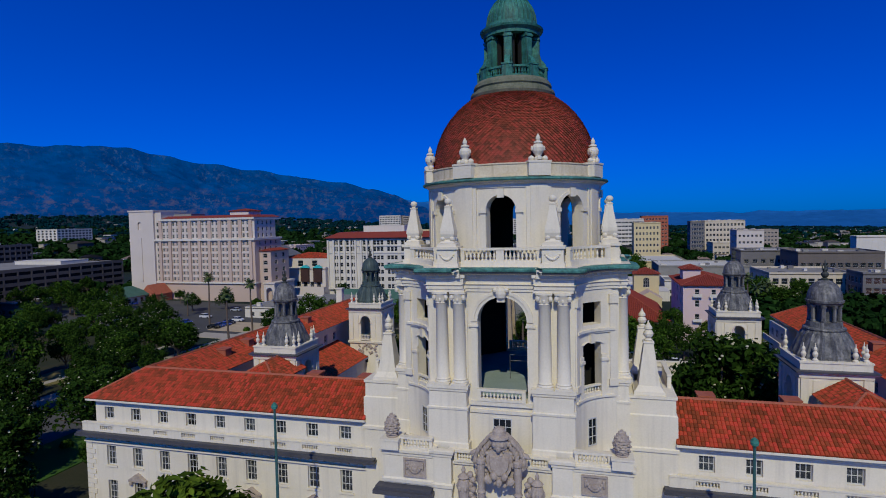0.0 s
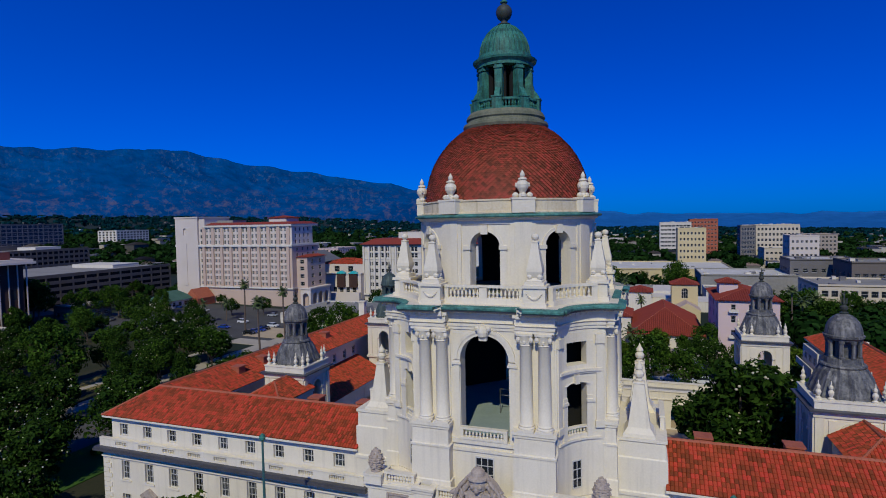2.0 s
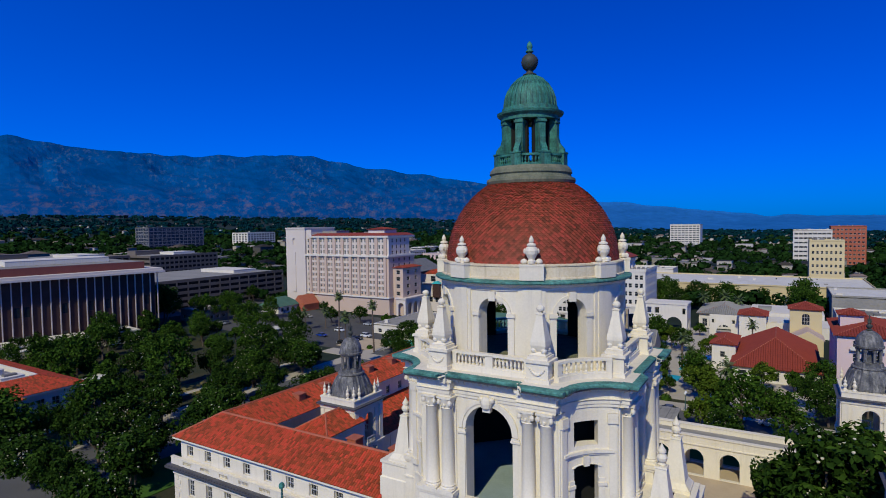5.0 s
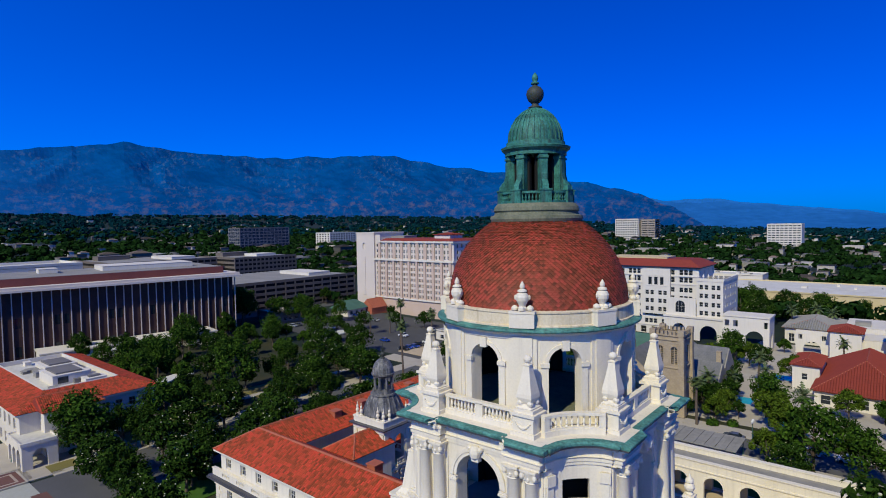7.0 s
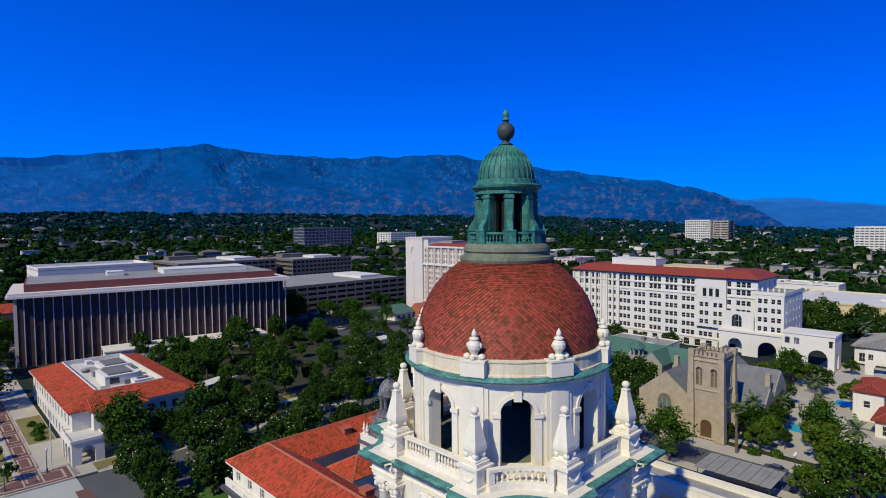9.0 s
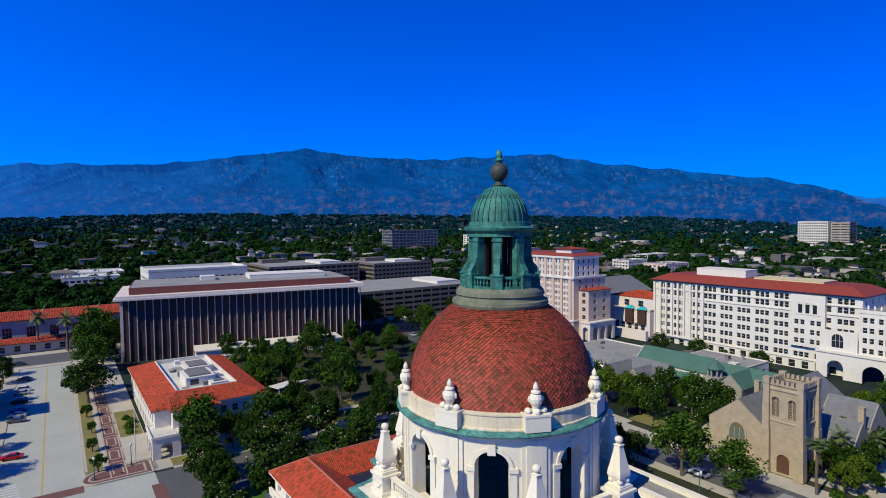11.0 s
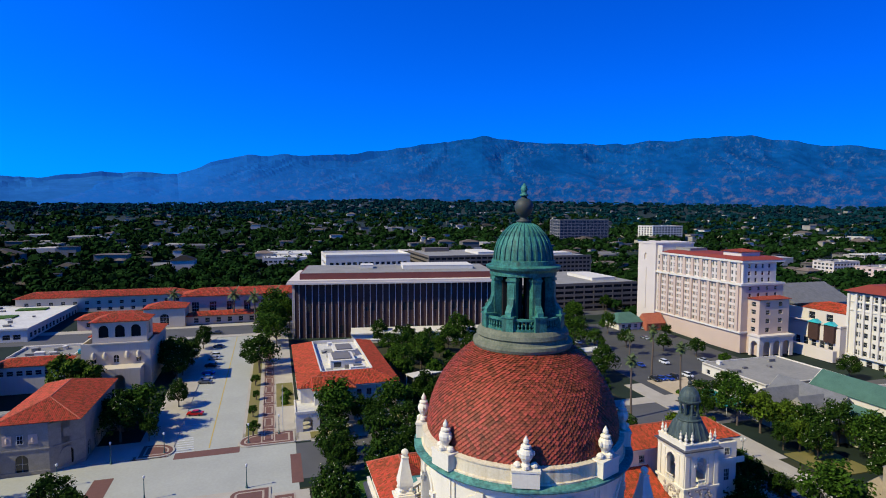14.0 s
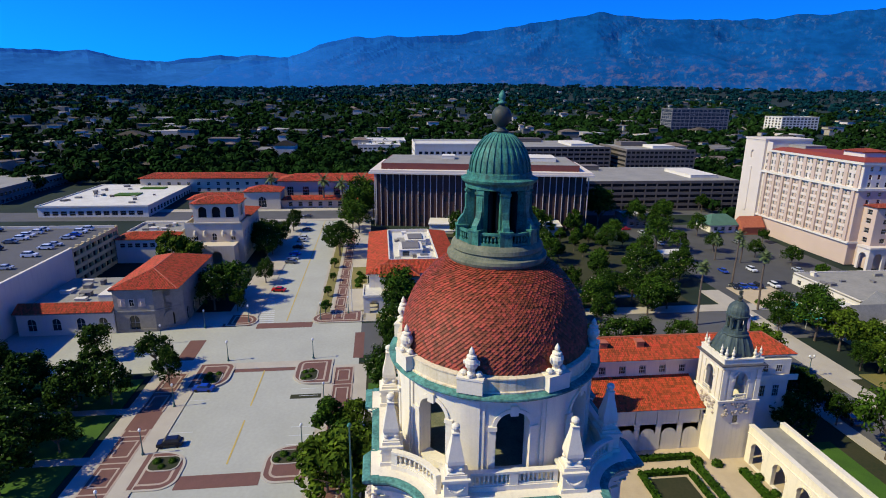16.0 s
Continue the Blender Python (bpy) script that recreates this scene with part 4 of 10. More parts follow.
for k in range(28):
    bm = bmesh.new()
    for (r0, z0), (r1, z1) in zip(prof[:6], prof[1:7]):
        w0, w1 = 0.02 + 0.03 * r0, 0.02 + 0.03 * r1
        quadbox(bm, [(-w0, -r0 - 0.09, z0), (w0, -r0 - 0.09, z0), (w0, -r0 + 0.02, z0), (-w0, -r0 + 0.02, z0), (-w1, -r1 - 0.09, z1), (w1, -r1 - 0.09, z1), (w1, -r1 + 0.02, z1), (-w1, -r1 + 0.02, z1)])
    if k == 0:
        ribm = mesh_of("dome_rib", bm, COPPER)
    else:
        bm.free()
    part("dome_rib", ribm, COPPER, hall, m=pose(0, 0, 0, 0, 0, 360 / 28 * k))
bm = bmesh.new()
lathe(bm, [(0.62, 59.75), (0.66, 59.85), (0.36, 60.0), (0.3, 60.15), (0.42, 60.28), (0.62, 60.45), (0.78, 60.8), (0.82, 61.1), (0.74, 61.4), (0.5, 61.68), (0.26, 61.8), (0.22, 61.95)], 20)
part("finial_ball", bm, BRONZE, hall, "dark weathered bronze urn finial", smooth=True)
bm = bmesh.new()
lathe(bm, [(0.22, 61.93), (0.38, 62.0), (0.36, 62.12), (0.2, 62.2), (0.26, 62.35), (0.3, 62.55), (0.22, 62.8), (0.04, 63.05)], 14)
part("finial_tip", bm, COPPER, hall, smooth=True)

# ---- city hall: foot of the tower, wings, corner turrets, court arcade ----
# shoulders beside the tower, with corner obelisks
for s in (-1, 1):
    x0, x1 = sorted((s * 9.6, s * 15.1))
    bm = bmesh.new()
    ring = lambda o: [(x0 - o, -5.1 - o), (x1 + o, -5.1 - o), (x1 + o, 5.1 + o), (x0 - o, 5.1 + o)]
    sweep(bm, ring, [(0.1, 0.0), (0.1, 15.6), (0.24, 15.65), (0.24, 15.95), (0.1, 16.05), (0.08, 18.95), (-0.06, 19.05), (-0.08, 20.4), (0.04, 20.48), (0.04, 20.75), (-2.2, 20.77)])
    part("tower_shoulder", bm, STUCCO, hall)
    bm = bmesh.new()
    e0, e1 = sorted((s * 14.95, s * 14.6))
    quadbox(bm, [(e0, -2.3, 20.76), (e1, -2.3, 20.76), (e1, 2.3, 20.76), (e0, 2.3, 20.76), (e0, -2.3, 21.9), (e1, -2.3, 21.9), (e1, 2.3, 21.9), (e0, 2.3, 21.9)])
    box(bm, min(e0, e1) - 0.06, max(e0, e1) + 0.06, -2.36, 2.36, 21.9, 22.06)
    part("shoulder_parapet", bm, STUCCO, hall)
    for y in (-3.6, 3.6):
        bm = bmesh.new()
        cx = s * 12.8
        frustum(bm, cx, y, 20.76, 21.05, 1.4, 1.4, 1.36, 1.36)
        frustum(bm, cx, y, 21.05, 21.5, 1.3, 1.3, 0.98, 0.98)
        frustum(bm, cx, y, 21.5, 25.35, 0.95, 0.95, 0.42, 0.42)
        frustum(bm, cx, y, 25.35, 25.5, 0.5, 0.5, 0.46, 0.46)
        lathe(bm, [(0.3, 25.5), (0.36, 25.62), (0.22, 25.75), (0.4, 25.95), (0.46, 26.2), (0.36, 26.42), (0.24, 26.52), (0.36, 26.62), (0.34, 26.8), (0.2, 27.0), (0.12, 27.15), (0.03, 27.4)], 10, cx, y)
        part("obelisk", bm, STUCCO, hall)
# core block under the loggia, and its hollow corners
bm = bmesh.new()
slab(bm, tower_plan(0.05, 0.0), 0.0, 15.95)
part("tower_base", bm, STUCCO, hall)
bm = bmesh.new()
box(bm, -9.6, 9.6, 0.0, 9.6, 15.95, 20.5)
part("tower_core", bm, STUCCO, hall)
win = window_kit(hall, 1.7, 2.3, 3, 3)
used = []
put_window(win, used, "w", 0.1, -FACE - 0.32, 17.2, 0.22)
narrow = window_kit(hall, 1.05, 2.5, 2, 3)
x, y, _ = corner_f(0.5, -0.1, 0)
narrow.matrix_basis = pose(x, y, 16.8, 0, 0, 45)
for k in (3, 1):
    again(narrow, pose(0, 0, 0, 0, 0, 90 * k) @ pose(x, y, 16.8, 0, 0, 45))
bm = bmesh.new()
for x in (-6.2, 6.2):
    box(bm, x - 0.25, x + 0.25, -FACE - 0.12, -FACE + 0.1, 16.0, 21.0)
for z0, z1, d in ((19.9, 20.2, 0.14), (20.6, 21.0, 0.22)):
    box(bm, -2.8, 2.8, -FACE - d, -FACE + 0.1, z0, z1)
four(part("base_moulding", bm, STUCCO, hall))

# entrance front: a lower block before the tower, its balustrade, carved crest and finials
MX = 0.18
bm = bmesh.new()
box(bm, MX - 10.7, MX + 10.7, -11.2, -4.9, 0.0, 15.6)
part("entrance_front", bm, STUCCO, hall)
bm = bmesh.new()
box(bm, MX - 10.9, MX + 10.9, -11.4, -4.9, 15.6, 15.85)
part("entrance_cornice", bm, STUCCO, hall)
for s in (-1, 1):
    for a, b, y, z in ((4.35, 6.0, -11.95, 17.0), (6.0, 10.75, -11.7, 16.7)):
        x0, x1 = sorted((MX + s * a, MX + s * b))
        bm = bmesh.new()
        ring = lambda o: [(x0 - o, y - o), (x1 + o, y - o), (x1 + o, -11.1), (x0 - o, -11.1)]
        sweep(bm, ring, [(0.0, 0.0), (0.0, 13.5), (0.14, 13.6), (0.16, 13.9), (0.0, 14.0), (0.0, z - 0.7), (0.1, z - 0.62), (0.12, z - 0.4), (0.26, z - 0.3), (0.28, z - 0.06), (0.1, z), (-0.3, z)])
        part("entrance_bay" if z < 17 else "entrance_pier", bm, STUCCO, hall)
    x0, x1 = sorted((MX + s * 5.9, MX + s * 11.4))
    bm = bmesh.new()
    box(bm, x0, x1, -12.9, -11.6, 12.85, 13.2)
    box(bm, x0 + 0.15, x1 - 0.15, -12.6, -11.6, 13.2, 13.45)
    part("metal_cornice", bm, GUTTER, hall, "dark grey metal cornice")
    for a, b, y, z, n in ((6.15, 9.1, -11.45, 16.7, 8), (2.3, 4.2, -11.3, 15.85, 5)):
        x0, x1 = sorted((MX + s * a, MX + s * b))
        bm = bmesh.new()
        box(bm, x0, x1, y - 0.22, y + 0.22, z, z + 0.2)
        box(bm, x0 - 0.05, x1 + 0.05, y - 0.27, y + 0.27, z + 0.86, z + 1.06)
        for i in range(n):
            baluster_bm(bm, x0 + 0.45 + (x1 - x0 - 0.9) * i / (n - 1), y, z + 0.2, 0.66, 0.13)
        for x in (x0, x1 - 0.28):
            box(bm, x, x + 0.28, y - 0.2, y + 0.2, z + 0.2, z + 0.86)
        part("entrance_balustrade", bm, STUCCO, hall)
    x0, x1 = sorted((MX + s * 9.1, MX + s * 10.75))
    bm = bmesh.new()
    box(bm, x0, x1, -12.3, -10.4, 16.7, 17.5)
    box(bm, x0 - 0.08, x1 + 0.08, -12.38, -10.3, 17.5, 17.66)
    part("cone_pedestal", bm, STUCCO, hall)


def lump(bm, x, y, z, rx, ry, rz, tilt=0.0):
    """A carved boss: a flattened ball, leaning by tilt."""
    r = Matrix.Rotation(tilt, 4, "Y")
    rows = []
    for j in range(1, 5):
        e = -math.pi / 2 + math.pi * j / 5
        rows.append([bm.verts.new(Vector((x, y, z)) + r @ Vector((rx * math.cos(e) * math.cos(a), ry * math.cos(e) * math.sin(a), rz * math.sin(e)))) for a in (2 * math.pi * i / 8 for i in range(8))])
    for p, q in zip(rows, rows[1:]):
        for i in range(8):
            bm.faces.new((p[i], p[(i + 1) % 8], q[(i + 1) % 8], q[i]))
    bm.faces.new(rows[0][::-1])
    bm.faces.new(rows[-1])


def plate(bm, pts, y0, y1, inset=0.0):
    """A flat carved shape in the plane of the front, its face drawn in by inset."""
    cx, cz = sum(p[0] for p in pts) / len(pts), sum(p[1] for p in pts) / len(pts)
    va = [bm.verts.new((cx + (x - cx) * (1 - inset), y0, cz + (z - cz) * (1 - inset))) for x, z in pts]
    vb = [bm.verts.new((x, y1, z)) for x, z in pts]
    bm.faces.new(va)
    for i in range(len(pts)):
        j = (i + 1) % len(pts)
        bm.faces.new((va[i], vb[i], vb[j], va[j]))


def mirror(half):
    return half + [(-x, z) for x, z in half[::-1] if abs(x) > 0.01]


rng = random.Random(11)
bm = bmesh.new()
plate(bm, mirror([(0.0, 13.5), (1.1, 13.7), (1.3, 14.9), (1.9, 15.6), (2.1, 16.4), (1.5, 17.2), (0.9, 17.7), (0.0, 17.8)]), -13.2, -12.6, 0.04)
plate(bm, mirror([(0.0, 14.0), (0.6, 14.25), (1.1, 15.0), (1.3, 15.9), (1.2, 16.6), (0.7, 16.9), (0.0, 16.7)]), -13.75, -13.2, 0.08)
plate(bm, mirror([(0.0, 14.5), (0.5, 14.7), (0.85, 15.2), (1.0, 15.9), (0.9, 16.3), (0.0, 16.35)]), -13.9, -13.7, 0.12)
lathe(bm, [(0.3, 16.7), (0.7, 16.95), (0.78, 17.4), (0.74, 17.75), (0.98, 17.85), (0.95, 18.0), (0.62, 18.1), (0.6, 18.4), (0.35, 18.65), (0.08, 18.72)], 14, 0, -13.5)
for s in (-1, 1):
    for i in range(7):
        t = i / 6
        lump(bm, s * (0.95 + 1.25 * math.sin(t * 1.9)), -13.55 - 0.1 * (i % 2), 17.75 - 2.4 * t, 0.2, 0.22, 0.5 - 0.16 * t, s * (-0.9 + 1.1 * t))
        lump(bm, s * (0.7 + 0.9 * math.sin(t * 2.2)), -13.6, 17.4 - 1.9 * t, 0.18, 0.22, 0.42, s * (-0.5 + 1.4 * t))
    lump(bm, s * 0.36, -14.15, 17.35, 0.2, 0.16, 0.22)
    lump(bm, s * 0.5, -13.95, 14.6, 0.3, 0.22, 0.4, s * 0.6)
    lump(bm, s * 1.05, -13.85, 14.2, 0.34, 0.25, 0.45, s * 0.9)
    lump(bm, s * 2.35, -13.45, 16.35, 0.5, 0.25, 0.2, s * 0.5)
    lump(bm, s * 2.2, -13.4, 15.6, 0.35, 0.3, 0.5)
    lathe(bm, [(0.3, 11.0), (0.33, 13.0), (0.42, 13.1), (0.3, 13.3), (0.36, 14.6), (0.34, 15.5), (0.44, 15.6), (0.42, 15.9), (0.2, 16.0)], 12, s * 1.68, -13.75)
    for i in range(8):
        lump(bm, s * (2.5 + 0.25 * (i % 2)), -13.5, 11.4 + i * 0.42, 0.32, 0.28, 0.3, rng.uniform(-0.7, 0.7))
    lathe(bm, [(0.25, 11.8), (0.5, 12.2), (0.56, 13.0), (0.62, 13.5), (0.5, 13.9), (0.42, 14.0), (0.56, 14.15), (0.4, 14.3), (0.16, 14.5), (0.2, 14.75), (0.06, 15.1)], 12, s * 3.35, -13.6)
    for i in range(6):
        a = i * math.pi / 3
        lump(bm, s * 3.35 + 0.56 * math.cos(a), -13.6 + 0.56 * math.sin(a), 13.3, 0.16, 0.16, 0.3)
for i in range(190):
    x, z = rng.uniform(-2.2, 2.2), rng.uniform(13.6, 18.5)
    if abs(x) > (2.2 if z < 16.6 else 2.2 - (z - 16.6) * 0.95):
        continue
    q = rng.uniform(0.07, 0.17)
    lump(bm, x, -13.72 + 0.12 * abs(x) + rng.uniform(-0.1, 0.08), z, q, q, q * rng.uniform(0.8, 2.2), rng.uniform(-1.2, 1.2))
lump(bm, 0, -14.1, 17.0, 0.24, 0.2, 0.3)
lump(bm, 0, -14.0, 14.1, 0.3, 0.25, 0.4)
part("carved_crest", bm, CARVED, hall, "weathered carved stone crest over the entrance", m=pose(MX + 0.05, 0.9, 1.0) @ Matrix.Diagonal((0.93, 1, 1, 1)))
for s in (-1, 1):
    bm = bmesh.new()
    cx = MX + s * 9.9
    prof = [(0.5, 17.64), (0.56, 17.78), (0.4, 17.9)]
    for i in range(9):
        t = i / 8
        r = 0.7 * math.sin(math.pi * (0.28 + 0.68 * t)) ** 0.8
        prof += [(r, 17.95 + 1.7 * t), (r * 0.86, 18.08 + 1.7 * t)]
    lathe(bm, prof, 11, cx, -11.5)
    for i in range(44):
        a = i * 2.4
        t = 0.04 + 0.021 * i
        r = 0.69 * math.sin(math.pi * (0.28 + 0.68 * t)) ** 0.8
        z = 17.98 + 1.7 * t
        lump(bm, cx + r * math.cos(a), -11.5 + r * math.sin(a), z, 0.1, 0.1, 0.11)
    part("stone_pinecone", bm, CARVED, hall)
    bm = bmesh.new()
    cx = MX + s * 7.75
    for x0, x1, z0, z1 in ((-1.05, 1.05, 14.2, 14.36), (-1.05, 1.05, 15.74, 15.9), (-1.05, -0.89, 14.36, 15.74), (0.89, 1.05, 14.36, 15.74)):
        box(bm, cx + x0, cx + x1, -11.86, -11.6, z0, z1)
    box(bm, cx - 0.89, cx + 0.89, -11.74, -11.6, 14.36, 15.74)
    for i in range(11):
        t = (i - 5) / 5
        lump(bm, cx + t * 0.72, -11.82, 15.4 - 0.72 * (1 - t * t), 0.15, 0.12, 0.17)
    for sx in (-1, 1):
        lump(bm, cx + sx * 0.74, -11.82, 15.2, 0.12, 0.12, 0.38)
    lump(bm, cx, -11.85, 14.95, 0.3, 0.14, 0.24)
    part("carved_panel", bm, CARVED, hall)

# long wings on the street front
FY, WX0, WX1 = -4.8, 14.4, 52.0
TOP = 16.55
for s in (-1, 1):
    a, b = sorted((s * WX0, s * WX1))
    us = [s * (17.6 + 3.85 * i) for i in range(9)]
    bm = bmesh.new()
    wall(bm, face_w(FY), a, b, 0.0, 12.6, 0.6, [(u, 1.35, z0, z1, False) for u in us for z0, z1 in ((8.35, 10.75), (3.6, 6.5), (0.6, 2.6))])
    part("wall", bm, STUCCO, hall)
    bm = bmesh.new()
    a2, b2 = sorted((s * WX0, s * 50.4))
    wall(bm, face_w(FY), a2, b2, 12.6, TOP, 0.6, [(u, 1.35, 14.0, 15.5, False) for u in us])
    part("attic_wall", bm, STUCCO, hall)
    for u in us:
        for w, h, z, nx, ny in ((1.35, 2.4, 8.35, 3, 3), (1.35, 1.5, 14.0, 3, 2), (1.35, 2.9, 3.6, 3, 4), (1.35, 2.0, 0.6, 3, 2)):
            key = ("hallwin", h)
            if key not in done:
                done[key] = [window_kit(hall, w, h, nx, ny, glass=GLASS_SASH), []]
            put_window(done[key][0], done[key][1], "w", u, FY, z, 0.28)
        bm = bmesh.new()
        box(bm, u - 0.85, u + 0.85, FY - 0.14, FY + 0.02, 8.15, 8.35)
        part("window_sill", bm, STUCCO, hall)
    # attic parapet panels with slots
    bm = bmesh.new()
    pa, pb = a, b
    wall(bm, face_w(FY - 0.55), pa, pb, 12.6, 13.55, 0.35, [(u, 1.9, 12.85, 13.35, False) for u in us])
    box(bm, pa, pb, FY - 0.62, FY - 0.14, 13.55, 13.68)
    for u in us:
        for i in range(7):
            baluster_bm(bm, u - 0.81 + 0.27 * i, FY - 0.38, 12.85, 0.5, 0.085)
    part("attic_parapet", bm, STUCCO, hall)
    bm = bmesh.new()
    box(bm, pa - 0.5, pb + 0.5, FY - 1.25, FY, 12.15, 12.42)
    box(bm, pa - 0.4, pb + 0.4, FY - 1.1, FY, 12.42, 12.6)
    part("metal_cornice", bm, GUTTER, hall, "dark grey metal cornice")
    bm = bmesh.new()
    box(bm, pa - 0.3, pb + 0.3, FY - 0.85, FY, 11.95, 12.15)
    box(bm, pa - 0.1, pb + 0.1, FY - 0.3, FY, 11.1, 11.3)
    part("cornice_bed", bm, STUCCO, hall)
    for i in range(int((pb - pa) / 0.95)):
        if "bracket" not in done:
            bm = bmesh.new()
            quadbox(bm, [(0, FY - 0.2, 11.5), (0.3, FY - 0.2, 11.5), (0.3, FY, 11.5), (0, FY, 11.5), (0, FY - 0.75, 11.95), (0.3, FY - 0.75, 11.95), (0.3, FY, 11.95), (0, FY, 11.95)])
            done["bracket"] = mesh_of("bracket", bm, STUCCO)
        part("bracket", done["bracket"], STUCCO, hall, m=pose(pa + 0.4 + i * 0.95, 0, 0))
    # pediments over every second lower window
    for k, u in enumerate(us):
        if k % 2 == 1:
            bm = bmesh.new()
            box(bm, u - 1.2, u + 1.2, FY - 0.4, FY, 6.75, 6.95)
            quadbox(bm, [(u - 1.25, FY - 0.45, 6.95), (u + 1.25, FY - 0.45, 6.95), (u + 1.25, FY, 6.95), (u - 1.25, FY, 6.95), (u - 0.05, FY - 0.45, 7.75), (u + 0.05, FY - 0.45, 7.75), (u + 0.05, FY, 7.75), (u - 0.05, FY, 7.75)])
            for sx in (-1, 1):
                lathe(bm, [(0.05, 6.2), (0.2, 6.3), (0.22, 6.6), (0.08, 6.75)], 8, u + sx * 1.0, FY - 0.2)
            part("pediment", bm, CARVED, hall)
    # quoins at the far corner
    e = s * WX1
    bm = bmesh.new()
    for i in range(18):
        w = 1.25 if i % 2 else 0.85
        x0, x1 = sorted((e + s * 0.08, e - s * w))
        box(bm, x0, x1, FY - 0.09, FY + w, 0.3 + i * 0.62, 0.3 + i * 0.62 + 0.56)
    part("quoins", bm, STUCCO, hall)
    # roofs of the street wing
    x0, x1 = sorted((s * 15.0, s * 51.1))
    eave(hall, x0, x1, FY - 0.8, 3.8, TOP + 0.05)
    hip_roof(hall, x0, x1, FY - 0.8, 3.8, TOP + 0.06, 2.75, hips=(1, 0) if s < 0 else (0, 1), label="hipped roof of red clay barrel tiles")
    bm = bmesh.new()
    wall(bm, face_e(3.2), a, b, 0.0, TOP, 0.5, [(u, 1.35, 8.35, 10.75, False) for u in us[:5]])
    part("wall", bm, STUCCO, hall)

# side wings running east, low gallery roofs on the court side
EY = 66.0
for s in (-1, 1):
    outer, inner = s * 52.0, s * 43.2
    x0, x1 = sorted((outer, inner))
    f_in = face_s(inner) if s < 0 else face_n(inner)
    f_out = face_n(outer) if s < 0 else face_s(outer)
    ws = [22.0 + 3.85 * i for i in range(7)]
    bm = bmesh.new()
    wall(bm, f_in, 3.2, EY, 0.0, TOP, 0.5, [(u, 1.3, 13.2, 15.0, False) for u in ws])
    part("wall", bm, STUCCO, hall)
    bm = bmesh.new()
    wall(bm, f_out, FY, EY, 0.0, 12.6, 0.5, [(y, 1.35, 8.35, 10.75, False) for y in ws])
    part("wall", bm, STUCCO, hall)
    bm = bmesh.new()
    wall(bm, face_n(s * 50.4) if s < 0 else face_s(s * 50.4), FY, EY, 12.6, TOP, 0.5, [(y, 1.35, 14.0, 15.5, False) for y in ws])
    ex0, ex1 = sorted((s * 50.4, s * 52.0))
    box(bm, ex0, ex1, FY, EY, 12.3, 12.6)
    part("attic_wall", bm, STUCCO, hall)
    for y in ws:
        put_window(done[("hallwin", 1.5)][0], done[("hallwin", 1.5)][1], "s" if s < 0 else "n", y, inner, 13.3, 0.22)
    x0, x1 = sorted((s * 42.0, s * 51.1))
    eave(hall, x0, x1, 3.9, EY + 0.8, TOP + 0.02)
    hip_roof(hall, x0, x1, -0.9, EY + 0.8, TOP + 0.03, 2.68, hips=(0, 1), label="hipped roof of red clay barrel tiles")
    bm = bmesh.new()
    x0, x1 = sorted((outer, inner))
    wall(bm, face_e(EY), x0, x1, 0.0, TOP, 0.5, [(x0 + 2 + 2.4 * i, 1.3, 8.35, 10.6, False) for i in range(3)] + [(x0 + 2 + 2.4 * i, 1.3, 13.4, 15.2, False) for i in range(3)])
    part("wall", bm, STUCCO, hall)
    # gallery with arches below and open loggia above
    g = s * 37.2
    gx0, gx1 = sorted((inner, g))
    f_g = face_s(g) if s < 0 else face_n(g)
    bays = [20.5 + 4.0 * i for i in range(7)]
    bm = bmesh.new()
    wall(bm, f_g, 18.5, 46.5, 1.0, 9.6, 0.6, [(y, 2.8, 1.3, 5.7, True) for y in bays] + [(y, 3.1, 6.5, 9.15, False) for y in bays])
    part("gallery_wall", bm, STUCCO, hall)
    for y in bays:
        if "loggia" not in done:
            done["loggia"] = [window_kit(hall, 3.1, 2.65, 3, 2, frame_mat=STUCCO, glass=GLASS, bar=0.08), []]
        put_window(done["loggia"][0], done["loggia"][1], "s" if s < 0 else "n", y, g, 6.5, 0.4)
    bm = bmesh.new()
    if s < 0:
        tile_slope(bm, (g + 0.55, 17.5, 9.6), (g + 0.55, 46.5, 9.6), (inner - 0.1, 17.5, 12.9), (inner - 0.1, 46.5, 12.9))
    else:
        tile_slope(bm, (g - 0.55, 46.5, 9.6), (g - 0.55, 17.5, 9.6), (inner + 0.1, 46.5, 12.9), (inner + 0.1, 17.5, 12.9))
    part("gallery_roof", bm, TILE, hall, "lean-to roof of red clay barrel tiles")
    bm = bmesh.new()
    d = 0.55 if s < 0 else -0.55
    quadbox(bm, [(g + d, 17.5, 9.3), (g + d, 46.5, 9.3), (inner, 46.5, 9.3), (inner, 17.5, 9.3), (g + d, 17.5, 9.55), (g + d, 46.5, 9.55), (inner, 46.5, 12.85), (inner, 17.5, 12.85)])
    part("gallery_roof_deck", bm, STUCCO, hall)
    # street side terrace block with blue-shaded end
    bm = bmesh.new()
    x0, x1 = sorted((s * 41.5, s * 52.0))
    box(bm, x0, x1, 56.0, EY - 0.5, 0.0, 15.9)
    part("end_pavilion", bm, STUCCO, hall)
    for y in (57.6, 60.4, 63.2):
        for kit, z in ((("hallwin", 2.4), 8.35), (("hallwin", 1.5), 13.4)):
            put_window(done[kit][0], done[kit][1], "s" if s < 0 else "n", y, s * 41.5, z, -0.06)
    bm = bmesh.new()
    x0, x1 = sorted((s * 41.5, s * 40.6))
    box(bm, x0, x1, 55.9, EY + 0.6, 12.1, 12.4)
